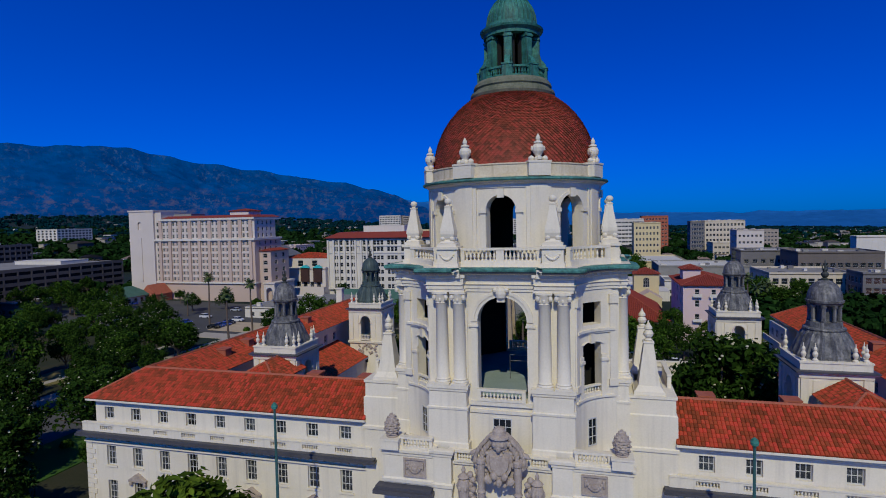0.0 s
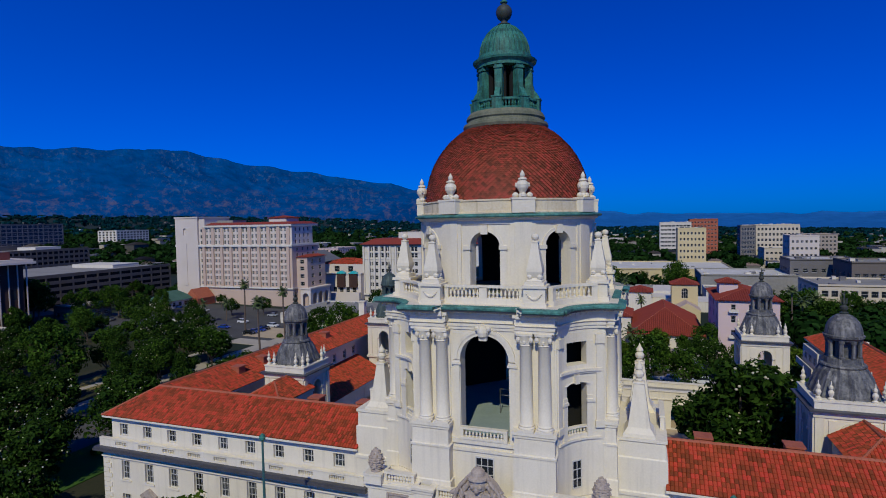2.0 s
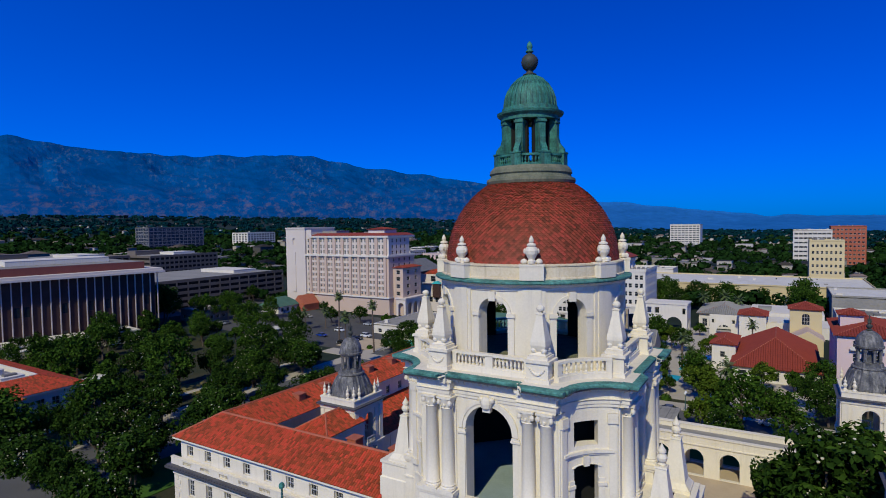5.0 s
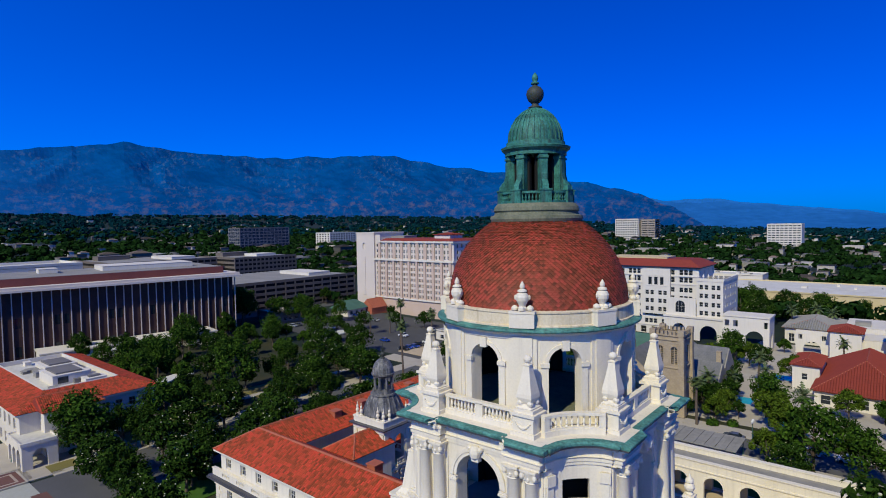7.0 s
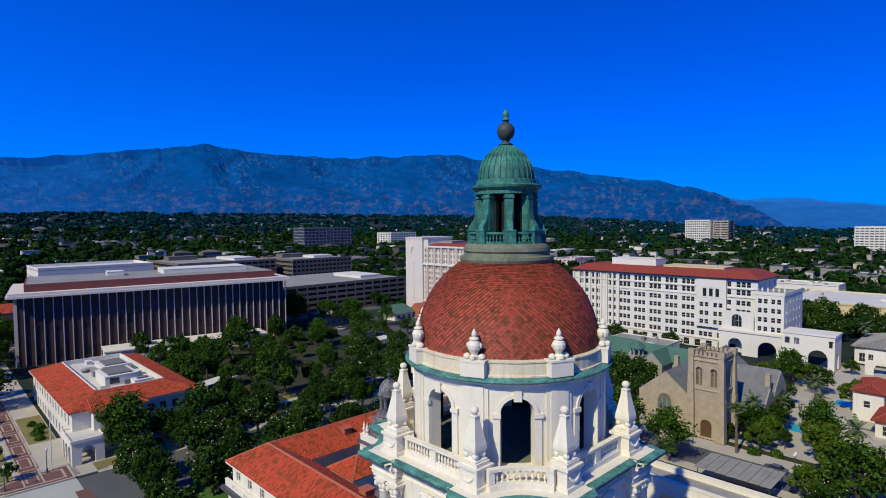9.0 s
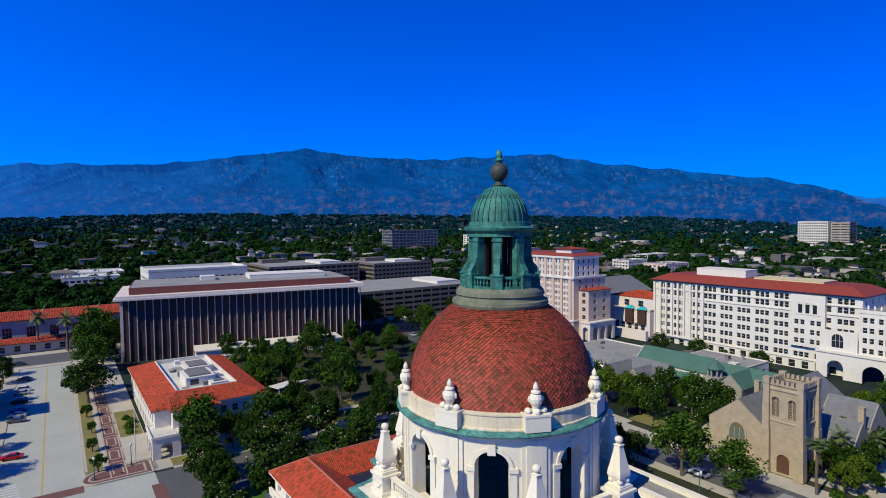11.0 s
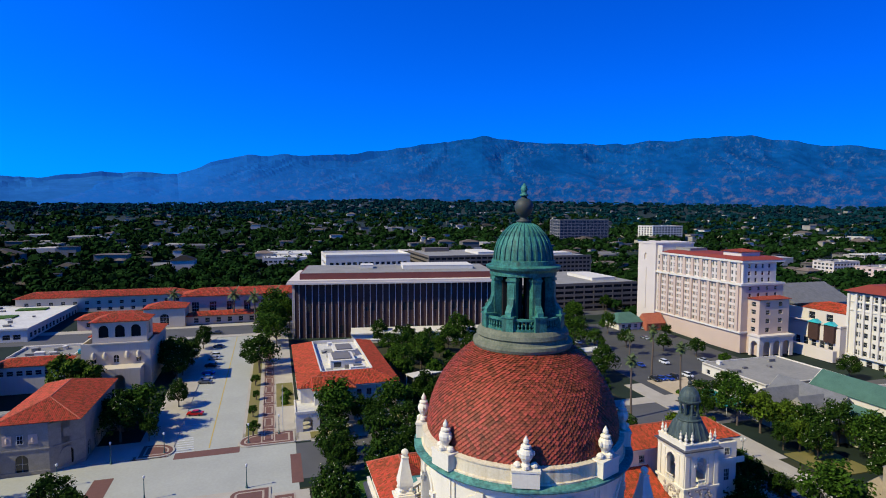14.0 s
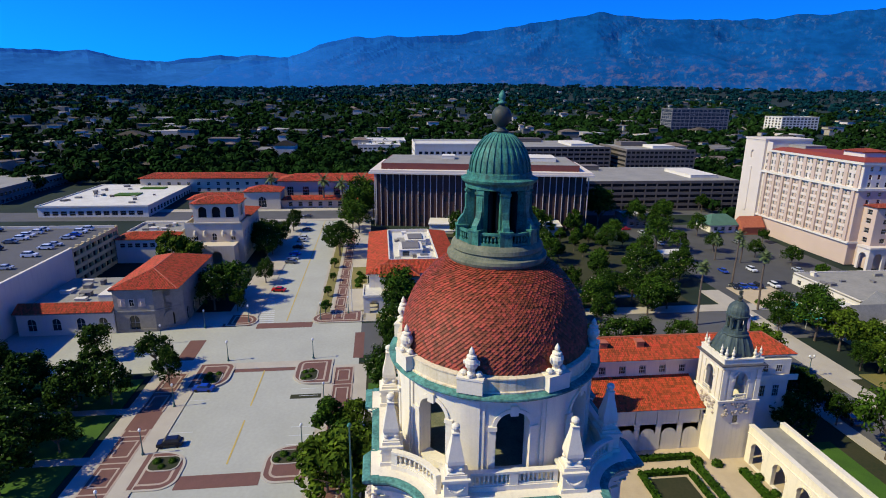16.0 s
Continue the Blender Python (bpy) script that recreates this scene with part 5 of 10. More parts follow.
    box(bm, min(s * 40.6, s * 40.8), max(s * 40.6, s * 40.8), 55.9, EY + 0.6, 12.4, 13.2)
    part("pavilion_balcony", bm, STUCCO, hall)

# small skylight boxes and hatches on the roofs
for x, y, z in ((-45.0, 30.0, 18.9), (-45.0, 37.0, 18.9), (-44.6, 12.0, 18.6), (-44.8, 18.0, 18.7), (45.0, 30.0, 18.9), (18.5, 1.2, 19.0), (-24.0, 1.2, 19.0), (26.0, 1.2, 19.0), (-17.5, 1.2, 19.0)):
    bm = bmesh.new()
    box(bm, x - 0.7, x + 0.7, y - 0.7, y + 0.7, z - 1.2, z + 0.25)
    box(bm, x - 0.82, x + 0.82, y - 0.82, y + 0.82, z + 0.25, z + 0.4)
    part("roof_hatch", bm, RIDGE, hall)
bm = bmesh.new()
box(bm, -49.9, -48.5, 60.0, 61.2, 16, 21.6)
box(bm, -50.1, -48.3, 59.8, 61.4, 21.6, 21.85)
part("chimney", bm, STUCCO, hall)

# corner turrets with lead cupolas
HW = 3.75
def turret(cx, cy, ladder, roof_mat, wide, tall):
    t = new("turret")
    t.parent = hall
    t.matrix_basis = pose(cx, cy, 0) @ Matrix.Diagonal((wide, wide, tall, 1))
    t["label"] = "square cream turret with ribbed lead cupola"
    bm = bmesh.new()
    for k in range(4):
        f = (face_w(-HW), face_s(HW), face_e(HW), face_n(-HW))[k]
        wall(bm, f, -HW, HW, 0.0, 19.3, 0.7, [(0, 2.3, 13.4, 18.0, True)])
    part("turret_wall", bm, STUCCO, t)
    bm = bmesh.new()
    for k in range(4):
        r = Matrix.Rotation(k * math.pi / 2, 4, "Z")
        sub = bmesh.new()
        arch_trim(sub, face_w(-HW), 0, 2.3, 18.0, 0.28, 0.12)
        for sx in (-1, 1):
            box(sub, sx * 2.0 - 0.4, sx * 2.0 + 0.4, -HW - 0.14, -HW + 0.1, 13.0, 18.4)
            box(sub, sx * 3.3 - 0.45, sx * 3.3 + 0.45, -HW - 0.2, -HW + 0.1, 13.0, 18.6)
            box(sub, sx * 1.45 - 0.3, sx * 1.45 + 0.3, -HW - 0.22, -HW + 0.1, 16.5, 16.8)
        box(sub, -1.1, 1.1, -HW - 0.5, -HW + 0.2, 13.1, 13.35)
        box(sub, -1.1, 1.1, -HW - 0.5, -HW - 0.3, 14.1, 14.25)
        for i in range(6):
            baluster_bm(sub, -0.9 + 0.36 * i, -HW - 0.4, 13.35, 0.75, 0.1)
        box(sub, -0.7, 0.7, -HW - 0.16, -HW + 0.1, 8.2, 8.42)
        me2 = bpy.data.meshes.new("tmp")
        sub.to_mesh(me2)
        sub.free()
        me2.transform(r)
        bm.from_mesh(me2)
        bpy.data.meshes.remove(me2)
    part("turret_moulding", bm, STUCCO, t)
    bm = bmesh.new()
    for k in range(4):
        r = Matrix.Rotation(k * math.pi / 2, 4, "Z")
        rg = random.Random(31 + k)
        for i in range(34):
            x = rg.uniform(-2.6, 2.6)
            z = 11.4 + rg.uniform(-1.1, 1.0) - abs(x) * 0.12
            p = r @ Vector((x, -HW - 0.1, 0))
            q = rg.uniform(0.14, 0.34)
            lathe(bm, [(0.04, z - q), (q, z - q * 0.4), (q, z + q * 0.4), (0.04, z + q)], 7, p.x, p.y)
    part("carved_swag", bm, CARVED, t)
    sq = lambda o: [(-HW - o, -HW - o), (HW + o, -HW - o), (HW + o, HW + o), (-HW - o, HW + o)]
    bm = bmesh.new()
    sweep(bm, sq, [(-0.2, 18.7), (0.15, 18.7), (0.2, 19.1), (0.5, 19.25), (0.55, 19.4), (-0.5, 19.45)])
    part("turret_cornice", bm, STUCCO, t)
    bm = bmesh.new()
    sweep(bm, sq, [(0.1, 12.4), (0.35, 12.5), (0.4, 12.9), (0.05, 13.0)])
    part("string_course", bm, STUCCO, t)
    bm = bmesh.new()
    sweep(bm, sq, [(0.05, 19.4), (0.05, 20.38), (0.15, 20.4), (0.15, 20.6), (-0.6, 20.62), (-3.7, 20.63)])
    part("turret_parapet", bm, STUCCO, t)
    bm = bmesh.new()
    sweep(bm, sq, [(0.5, 19.36), (0.66, 19.38), (0.68, 19.55), (0.0, 19.62)])
    part("turret_gutter", bm, GUTTER, t)
    bm = bmesh.new()
    n = 16
    prof = [(3.35, 20.6), (3.38, 20.95), (3.25, 21.3), (3.0, 22.0), (2.78, 22.7), (2.5, 23.3), (2.25, 23.65), (1.95, 23.85)]
    rings = []
    for j, (r0, z) in enumerate(prof):
        ring = []
        for i in range(64):
            a = 2 * math.pi * i / 64
            k = 1.0 / max(abs(math.cos(a)), abs(math.sin(a)))
            sqf = 0.75 * (1 - j / 7)
            rr = r0 * (1 + (min(k, 1.22) - 1) * sqf) * (1.035 if i % 4 == 0 else 0.98)
            ring.append(bm.verts.new((rr * math.cos(a), rr * math.sin(a), z)))
        rings.append(ring)
    for r0, r1 in zip(rings, rings[1:]):
        for i in range(64):
            bm.faces.new((r0[i], r0[(i + 1) % 64], r1[(i + 1) % 64], r1[i]))
    part("lead_roof", bm, roof_mat, t, "ribbed grey lead roof")
    bm = bmesh.new()
    lathe(bm, [(2.3, 23.7), (2.38, 23.85), (2.3, 24.02), (2.0, 24.1), (1.92, 24.7), (1.3, 24.72)], 16)
    lathe(bm, [(1.78, 26.7), (1.84, 26.85), (2.06, 27.0), (2.1, 27.25), (1.92, 27.32), (1.9, 27.6), (1.82, 28.1), (1.6, 28.65), (1.25, 29.1), (0.8, 29.45), (0.42, 29.58), (0.3, 29.7)], 16)
    lathe(bm, [(0.85, 24.6), (0.85, 26.9)], 10)
    part("cupola", bm, roof_mat, t, "small grey lead cupola")
    bm = bmesh.new()
    lathe(bm, [(0.3, 24.6), (0.3, 24.9), (0.24, 25.0), (0.22, 26.4), (0.3, 26.4), (0.34, 26.75)], 8, 0, -1.58)
    colm = mesh_of("cupola_column", bm, roof_mat)
    for i in range(8):
        part("cupola_column", colm, roof_mat, t, m=pose(0, 0, 0, 0, 0, 45 * i + 22.5))
    bm = bmesh.new()
    lathe(bm, [(0.42, 29.55), (0.5, 29.7), (0.22, 29.85), (0.4, 30.1), (0.44, 30.35), (0.2, 30.6), (0.24, 30.8), (0.1, 31.0), (0.05, 32.0)], 10)
    for i in range(6):
        a = i * math.pi / 3
        box(bm, 0.3 * math.cos(a) - 0.04, 0.3 * math.cos(a) + 0.04, 0.3 * math.sin(a) - 0.04, 0.3 * math.sin(a) + 0.04, 30.7, 31.35)
    part("cupola_finial", bm, BRONZE, t)
    for x, y in ((-3.3, -3.3), (3.3, -3.3), (3.3, 3.3), (-3.3, 3.3), (-2.1, -3.5), (2.1, -3.5), (3.5, -2.1), (3.5, 2.1)):
        bm = bmesh.new()
        lathe(bm, [(0.3, 20.6), (0.32, 20.8), (0.14, 20.92), (0.3, 21.3), (0.32, 21.45), (0.15, 21.75), (0.22, 21.88), (0.2, 22.1), (0.08, 22.25), (0.04, 22.7)], 9, x, y)
        part("turret_urn", bm, STUCCO, t)
    for k in range(4):
        bm = bmesh.new()
        box(bm, -0.45, 0.45, -HW - 0.03, -HW + 0.1, 8.5, 9.9)
        part("slot_window", bm, GLASS, t, m=pose(0, 0, 0, 0, 0, 90 * k))
    if ladder:
        bm = bmesh.new()
        for x in (-0.25, 0.25):
            quadbox(bm, [(x - 0.03, -3.4, 20.6), (x + 0.03, -3.4, 20.6), (x + 0.03, -3.3, 20.6), (x - 0.03, -3.3, 20.6), (x - 0.03, -2.1, 23.7), (x + 0.03, -2.1, 23.7), (x + 0.03, -2.0, 23.7), (x - 0.03, -2.0, 23.7)])
        for i in range(9):
            z = 20.9 + i * 0.3
            y = -3.35 + (z - 20.6) / 3.1 * 1.3
            box(bm, -0.25, 0.25, y - 0.04, y, z, z + 0.05)
        part("ladder", bm, GUTTER, t)


for cx, cy, lad, rm, wide, tall in ((-35.6, 14.2, True, LEAD, 0.87, 0.96), (34.0, 16.4, True, LEAD, 0.94, 0.985), (-37.0, 50.0, False, TURGREEN, 0.92, 1.0), (32.3, 53.0, False, LEAD, 0.93, 0.97)):
    turret(cx, cy, lad, rm, wide, tall)
# little tiled roofs beside the street-side turrets
for s in (-1, 1):
    bm = bmesh.new()
    box(bm, s * 34.8 - 2.9, s * 34.8 + 2.9, 4.6, 12.0, 9.0, 16.6)
    part("link_wall", bm, STUCCO, hall)
    hip_roof(hall, s * 34.8 - 3.3, s * 34.8 + 3.3, 4.2, 12.4, 16.6, 1.9, hips=(1, 0))

# court arcade closing the east side
AX = 33.0
bm = bmesh.new()
bays = [-30.2 + 5.5 * i for i in range(12)]
wall(bm, face_w(52.6), -AX, AX, 0.6, 8.2, 0.7, [(x, 3.0, 1.4, 6.0, True) for x in bays])
part("arcade_wall", bm, STUCCO, hall)
bm = bmesh.new()
wall(bm, face_e(59.0), -AX, AX, 0.6, 8.2, 0.7, [(x, 3.0, 1.4, 6.0, True) for x in bays])
part("arcade_wall", bm, STUCCO, hall)
bm = bmesh.new()
box(bm, -AX, AX, 53.3, 58.3, 7.1, 7.35)
part("arcade_roof", bm, GREYR, hall, "flat grey arcade roof")
bm = bmesh.new()
for y0, y1 in ((52.45, 53.4), (58.2, 59.15)):
    box(bm, -AX, AX, y0, y1, 8.2, 8.38)
    box(bm, -AX, AX, y0 - 0.02, y1 + 0.02, 6.7, 6.9)
part("arcade_coping", bm, STUCCO, hall)
bm = bmesh.new()
for x in bays:
    arch_trim(bm, face_w(52.6), x, 3.0, 6.0, 0.3, 0.1)
part("arcade_moulding", bm, STUCCO, hall)

# ---- ground, roads and paving ----
xs = sorted(set([-4900, -4400, -4000, -3600, -3200, -2850, -2500, -2200, -1900, -1650, -1400, -1200, -1000, -750, -550, -420] + list(range(-340, 341, 20)) + [420, 550, 800, 1200, 1800, 2600, 3600, 4900]))
ys = sorted(set([-4900, -3600, -2600, -1800, -1200, -800, -550, -420] + list(range(-340, 341, 20)) + [420, 550, 750, 1000, 1200, 1400, 1650, 1900, 2200, 2500, 2850, 3200, 3600, 4000, 4400, 4900]))
verts = [(x, y, ground_z(x, y) - 0.05) for x in xs for y in ys]
faces = [(i * len(ys) + j, (i + 1) * len(ys) + j, (i + 1) * len(ys) + j + 1, i * len(ys) + j + 1) for i in range(len(xs) - 1) for j in range(len(ys) - 1)]
me = bpy.data.meshes.new("ground")
me.from_pydata(verts, [], faces)
me.materials.append(PLAIN)
tagged(new("ground", me), "wooded plain of gardens sloping up to the mountains", "ground", kind="structure")


def sheet(name, label, cat, x0, x1, y0, y1, lift, mat, th=0.3, kind="structure", parent=None):
    """A flat paved piece that follows the land's slope, with real thickness."""
    bm = bmesh.new()
    nx = max(1, int((x1 - x0) / 12))
    ny = max(1, int((y1 - y0) / 12))
    for i in range(nx):
        for j in range(ny):
            a, b = x0 + (x1 - x0) * i / nx, x0 + (x1 - x0) * (i + 1) / nx
            c, d = y0 + (y1 - y0) * j / ny, y0 + (y1 - y0) * (j + 1) / ny
            p = [(a, c), (b, c), (b, d), (a, d)]
            quadbox(bm, [(x, y, ground_z(x, y) - th) for x, y in p] + [(x, y, ground_z(x, y) + lift) for x, y in p])
    ob = new(name, mesh_of(name, bm, mat))
    if parent:
        ob.parent = parent
        return ob
    return tagged(ob, label, cat, kind=kind)


sheet("ground", "garden earth under the park trees", "ground", -200, -102, -12, 85, 0.0, EARTH)
sheet("ground", "earth planting beds round the city hall", "ground", -78, 120, -30, 100, 0.0, EARTH)
# streets
sheet("road", "pale concrete plaza street with parking bays", "road", -77, 60, -51, -23.5, 0.01, CONC)
sheet("road", "pale concrete street crossing", "road", -102, -77, -110, -16, 0.012, CONC)
sheet("road", "pale concrete street running north", "road", -226, -102, -45.5, -29.2, 0.01, CONC)
sheet("road", "grey asphalt street beside the city hall", "road", -101, -82, -16, 330, 0.012, ASPHG)
sheet("road", "grey asphalt street before the library", "road", -244, -226, -260, 330, 0.014, ASPHG)
sheet("road", "grey asphalt street before the church", "road", -82, 260, 81.5, 91.5, 0.016, ASPHG)
sheet("road", "grey asphalt avenue running east", "road", 52, 66, 86, 700, 0.018, ASPHG)
# pavements
for x0, x1, y0, y1 in ((-77, 60, -62, -51), (-77, 60, -23.5, -14), (-222, -102, -54, -45.5), (-222, -103, -29.2, -15), (-112, -102, -110, -54), (-80, -77, -51, -23), (-106, -101, -12, 130), (-82, -79, -8, 74), (-79, 60, 78.4, 81.5), (-79, 60, 91.5, 93.2), (-226, -222, -120, 90), (-250, -244, -130, 200), (-110, -102, -29.2, -10)):
    sheet("pavement", "pale concrete pavement", "pavement", x0, x1, y0, y1, 0.14, WALKC)
sheet("pavement", "pale forecourt paving", "pavement", -128, -103, -15, 18, 0.15, WALKC)
# brick walks with pale bands
def brick_walk(x0, x1, y0, y1, cell, name="brick_walk"):
    ob = sheet(name, "dark red brick walk with pale bands", "pavement", x0, x1, y0, y1, 0.16, BRICK)
    along_x = (x1 - x0) > (y1 - y0)
    n = max(1, int(((x1 - x0) if along_x else (y1 - y0)) / cell))
    e = 0.32
    for i in range(n):
        if along_x:
            a, b, c, d = x0 + (x1 - x0) * i / n, x0 + (x1 - x0) * (i + 1) / n, y0, y1
        else:
            a, b, c, d = x0, x1, y0 + (y1 - y0) * i / n, y0 + (y1 - y0) * (i + 1) / n
        m1 = 0.18 * (b - a)
        m2 = 0.18 * (d - c)
        for p, q, r, s in ((a, a + e, c, d), (a + e, b, c, c + e), (a + e, b, d - e, d), (a + m1, b - m1, c + m2, c + m2 + e), (a + m1, b - m1, d - m2 - e, d - m2), (a + m1, a + m1 + e, c + m2 + e, d - m2 - e), (b - m1 - e, b - m1, c + m2 + e, d - m2 - e)):
            bm = bmesh.new()
            z = max(ground_z(p, r), ground_z(q, s))
            box(bm, p, q, r, s, z - 0.1, z + 0.175)
            o = new("paving_band", mesh_of("paving_band", bm, BAND))
            o.parent = ob


brick_walk(-76, 20, -59.5, -54.5, 7.5)
brick_walk(-76, 10, -21.5, -17.0, 7.5)
brick_walk(-195, -103, -24.5, -21.0, 9.0)
brick_walk(-103.5, -101.5, -54, -46, 8)
for x0, x1, y0, y1 in ((-103, -99.5, -44.5, -29.5), (-79.2, -75.6, -44.7, -30.5), (-95, -80.5, -17.5, -15.0), (-93.5, -82.5, -59.5, -55.5), (-39.4, -35.9, -44.7, -31.1)):
    sheet("crosswalk", "dark red brick crosswalk", "road", x0, x1, y0, y1, 0.03, BRICK)
def rounded(x0, x1, y0, y1, radii, grow=0.0):
    """A rectangle's outline with a radius of its own at each corner."""
    x0, x1, y0, y1 = x0 - grow, x1 + grow, y0 - grow, y1 + grow
    out = []
    for k, (cx, cy) in enumerate(((x0, y0), (x1, y0), (x1, y1), (x0, y1))):
        r = max(0.05, radii[k] + grow)
        mx, my = cx + (r if k in (0, 3) else -r), cy + (r if k < 2 else -r)
        for i in range(9):
            a = math.pi + k * math.pi / 2 + i / 8 * math.pi / 2
            out.append((mx + r * math.cos(a), my + r * math.sin(a)))
    return out


def flat_slab(name, label, cat, pts, z0, z1, mat, parent=None):
    bm = bmesh.new()
    slab(bm, pts, z0, z1)
    ob = new(name, mesh_of(name, bm, mat))
    if parent:
        ob.parent = parent
        return ob
    return tagged(ob, label, cat, kind="structure")


for x0, x1, y0, y1, rad, bed in ((-80.2, -68.5, -53, -44.6, (0.3, 0.3, 4.5, 2.5), (-75.4, -69.8, -50.4, -46.4)), (-80.2, -68.5, -30.6, -22, (2.5, 4.5, 0.3, 0.3), (-75.2, -69.6, -29.2, -25.0)),
                                 (-109.5, -101.5, -53, -44.8, (0.3, 0.3, 3.0, 5.0), None), (-109.5, -101.5, -30.0, -16.0, (5.0, 3.0, 0.3, 0.3), None),
                                 (-46.5, -36.0, -52.5, -44.6, (0.3, 0.3, 3.0, 4.6), (-45.0, -40.8, -51.0, -45.6)), (-46.5, -36.0, -31.2, -23, (4.6, 3.0, 0.3, 0.3), (-45.0, -40.8, -30.2, -24.6))):
    z = max(ground_z(x0, y0), ground_z(x1, y1))
    isl = flat_slab("pavement", "rounded kerbed corner built out into the street", "pavement", rounded(x0, x1, y0, y1, rad, 0.0), z - 0.4, z + 0.165, WALKC)
    flat_slab("brick_field", "", "", rounded(x0 + 0.45, x1 - 0.45, y0 + 0.45, y1 - 0.45, [max(0.05, r - 0.45) for r in rad]), z, z + 0.17, BRICK, isl)
    flat_slab("paving_band", "", "", rounded(x0 + 1.3, x1 - 1.3, y0 + 1.3, y1 - 1.3, [max(0.05, r - 1.3) for r in rad]), z, z + 0.174, BAND, isl)
    flat_slab("brick_field", "", "", rounded(x0 + 1.75, x1 - 1.75, y0 + 1.75, y1 - 1.75, [max(0.05, r - 1.75) for r in rad]), z, z + 0.178, BRICK, isl)
    if bed:
        flat_slab("kerb", "concrete kerb round a planting bed", "kerb", rounded(*bed, (1.6, 1.6, 1.6, 1.6)), z, z + 0.3, WALKC)
        flat_slab("planting_bed", "kerbed bed of low shrubs and dry grass", "planting bed", rounded(bed[0] + 0.25, bed[1] - 0.25, bed[2] + 0.25, bed[3] - 0.25, (1.35, 1.35, 1.35, 1.35)), z, z + 0.33, EARTH)
# kerbs
for x0, x1, y0, y1 in ((-74, 60, -51.2, -51), (-74, 60, -23.5, -23.3), (-222, -103, -45.6, -45.4), (-222, -103, -29.3, -29.1)):
    sheet("kerb", "concrete kerb", "kerb", x0, x1, y0, y1, 0.18, WALKC)
# painted lines
sheet("road_line", "yellow centre line", "road line", -76, -42, -37.75, -37.45, 0.04, YEL)
sheet("road_line", "yellow centre line", "road line", -222, -104, -37.05, -36.75, 0.04, YEL)
for i in range(11):
    x = -70 + i * 2.9
    for y0, y1 in ((-50.5, -46.5), (-28.2, -24.2)):
        sheet("road_line", "white parking bay line", "road line", x, x + 0.12, y0, y1, 0.035, LINE)
for i in range(22):
    x = -214 + i * 4.9
    if x < -108:
        sheet("road_line", "white parking bay line", "road line", x, x + 0.12, -45.2, -41.4, 0.035, LINE)
for i in range(7):
    x = -112 + i * 1.4
    sheet("road_line", "white hatched paint", "road line", x, x + 0.35, -45.0, -41.5 + i * 0.2, 0.035, LINE)
# lawns
for x0, x1, y0, y1, m, t in ((-74, -30, -95, -63.5, GRASS, "mown green lawn with trees"), (-77, -70, -13.5, -9, GRASS, "mown green lawn"), (-68, -56, -13.5, -7, GRASS, "mown green lawn"), (-180, -108, -28.5, -25.5, DRYGRASS, "dry yellow grass strip"), (-107, -103, -12, -7, DRYGRASS, "dry yellow grass"),
                               (-150, -128, -20.5, -15.2, DRYGRASS, "dry yellow grass bank"), (-62, -49, 101, 114, DRYGRASS, "sunburnt church lawn"), (-82, -70, -8, 66, GRASS, "lawn strip beside the city hall"), (-38, 30, 60, 73.5, GRASS, "green lawn behind the arcade"), (-118, -106, 4, 30, DRYGRASS, "dry lawn between the trees"), (-122, -112, 40, 56, DRYGRASS, "dry lawn between the trees")):
    sheet("lawn", t, "lawn", x0, x1, y0, y1, 0.16 if m is GRASS else 0.17, m)
for x0, x1 in ((-62, -60), (-46, -44)):
    sheet("path", "pale concrete path across the lawn", "path", x0, x1, -95, -62, 0.18, WALKC)
sheet("path", "pale concrete path", "path", -116, -114, 20, 80, 0.18, WALKC)
# car parks east of the park
sheet("road", "dark asphalt car park", "car park", -205, -106, 100, 160, 0.02, ASPH)
sheet("pavement", "concrete apron of the church school", "pavement", -118, -60, 93.3, 100, 0.15, WALKC)
sheet("playground", "sandy playground", "playground", -120, -104, 104, 120, 0.16, SANDY)
sheet("path", "pale church forecourt", "path", -60, 2, 93.3, 97, 0.16, WALKC)
sheet("pavement", "pale paved square with pools", "pavement", -18, 28, 100, 210, 0.1, WALKC)
for x0, x1, y0, y1 in ((-8, -4, 118, 124), (-6, -2, 132, 142), (-4, 1, 150, 156), (4, 7, 104, 109)):
    sheet("pool", "shallow turquoise tiled pool", "pool", x0, x1, y0, y1, 0.13, POOLW)

# the court inside the city hall
court = 1.3
bm = bmesh.new()
box(bm, -37.2, 37.2, 9.5, 60.0, -0.5, court)
tagged(new("court_paving", mesh_of("court_paving", bm, SANDY)), "sandy paving of the inner court", "pavement", kind="structure")


def hedge(x0, x1, y0, y1, z, h=0.9):
    rg = random.Random(int(x0 * 7 + y0))
    bm = bmesh.new()
    box(bm, x0 + 0.12, x1 - 0.12, y0 + 0.12, y1 - 0.12, z, z + h - 0.12)
    n = int((x1 - x0 + y1 - y0) * 40)
    for i in range(n):
        p = Vector((rg.uniform(x0, x1), rg.uniform(y0, y1), z + rg.uniform(0.2, h)))
        s = rg.uniform(0.15, 0.3)
        a, b = Vector((rg.gauss(0, 1), rg.gauss(0, 1), rg.gauss(0, 1))).normalized() * s, Vector((rg.gauss(0, 1), rg.gauss(0, 1), rg.gauss(0, 1))).normalized() * s
        bm.faces.new([bm.verts.new(p + v) for v in (a, b, -a, -b)])
    tagged(new("hedge", mesh_of("hedge", bm, LEAF2)), "clipped dark green hedge in the court", "hedge")


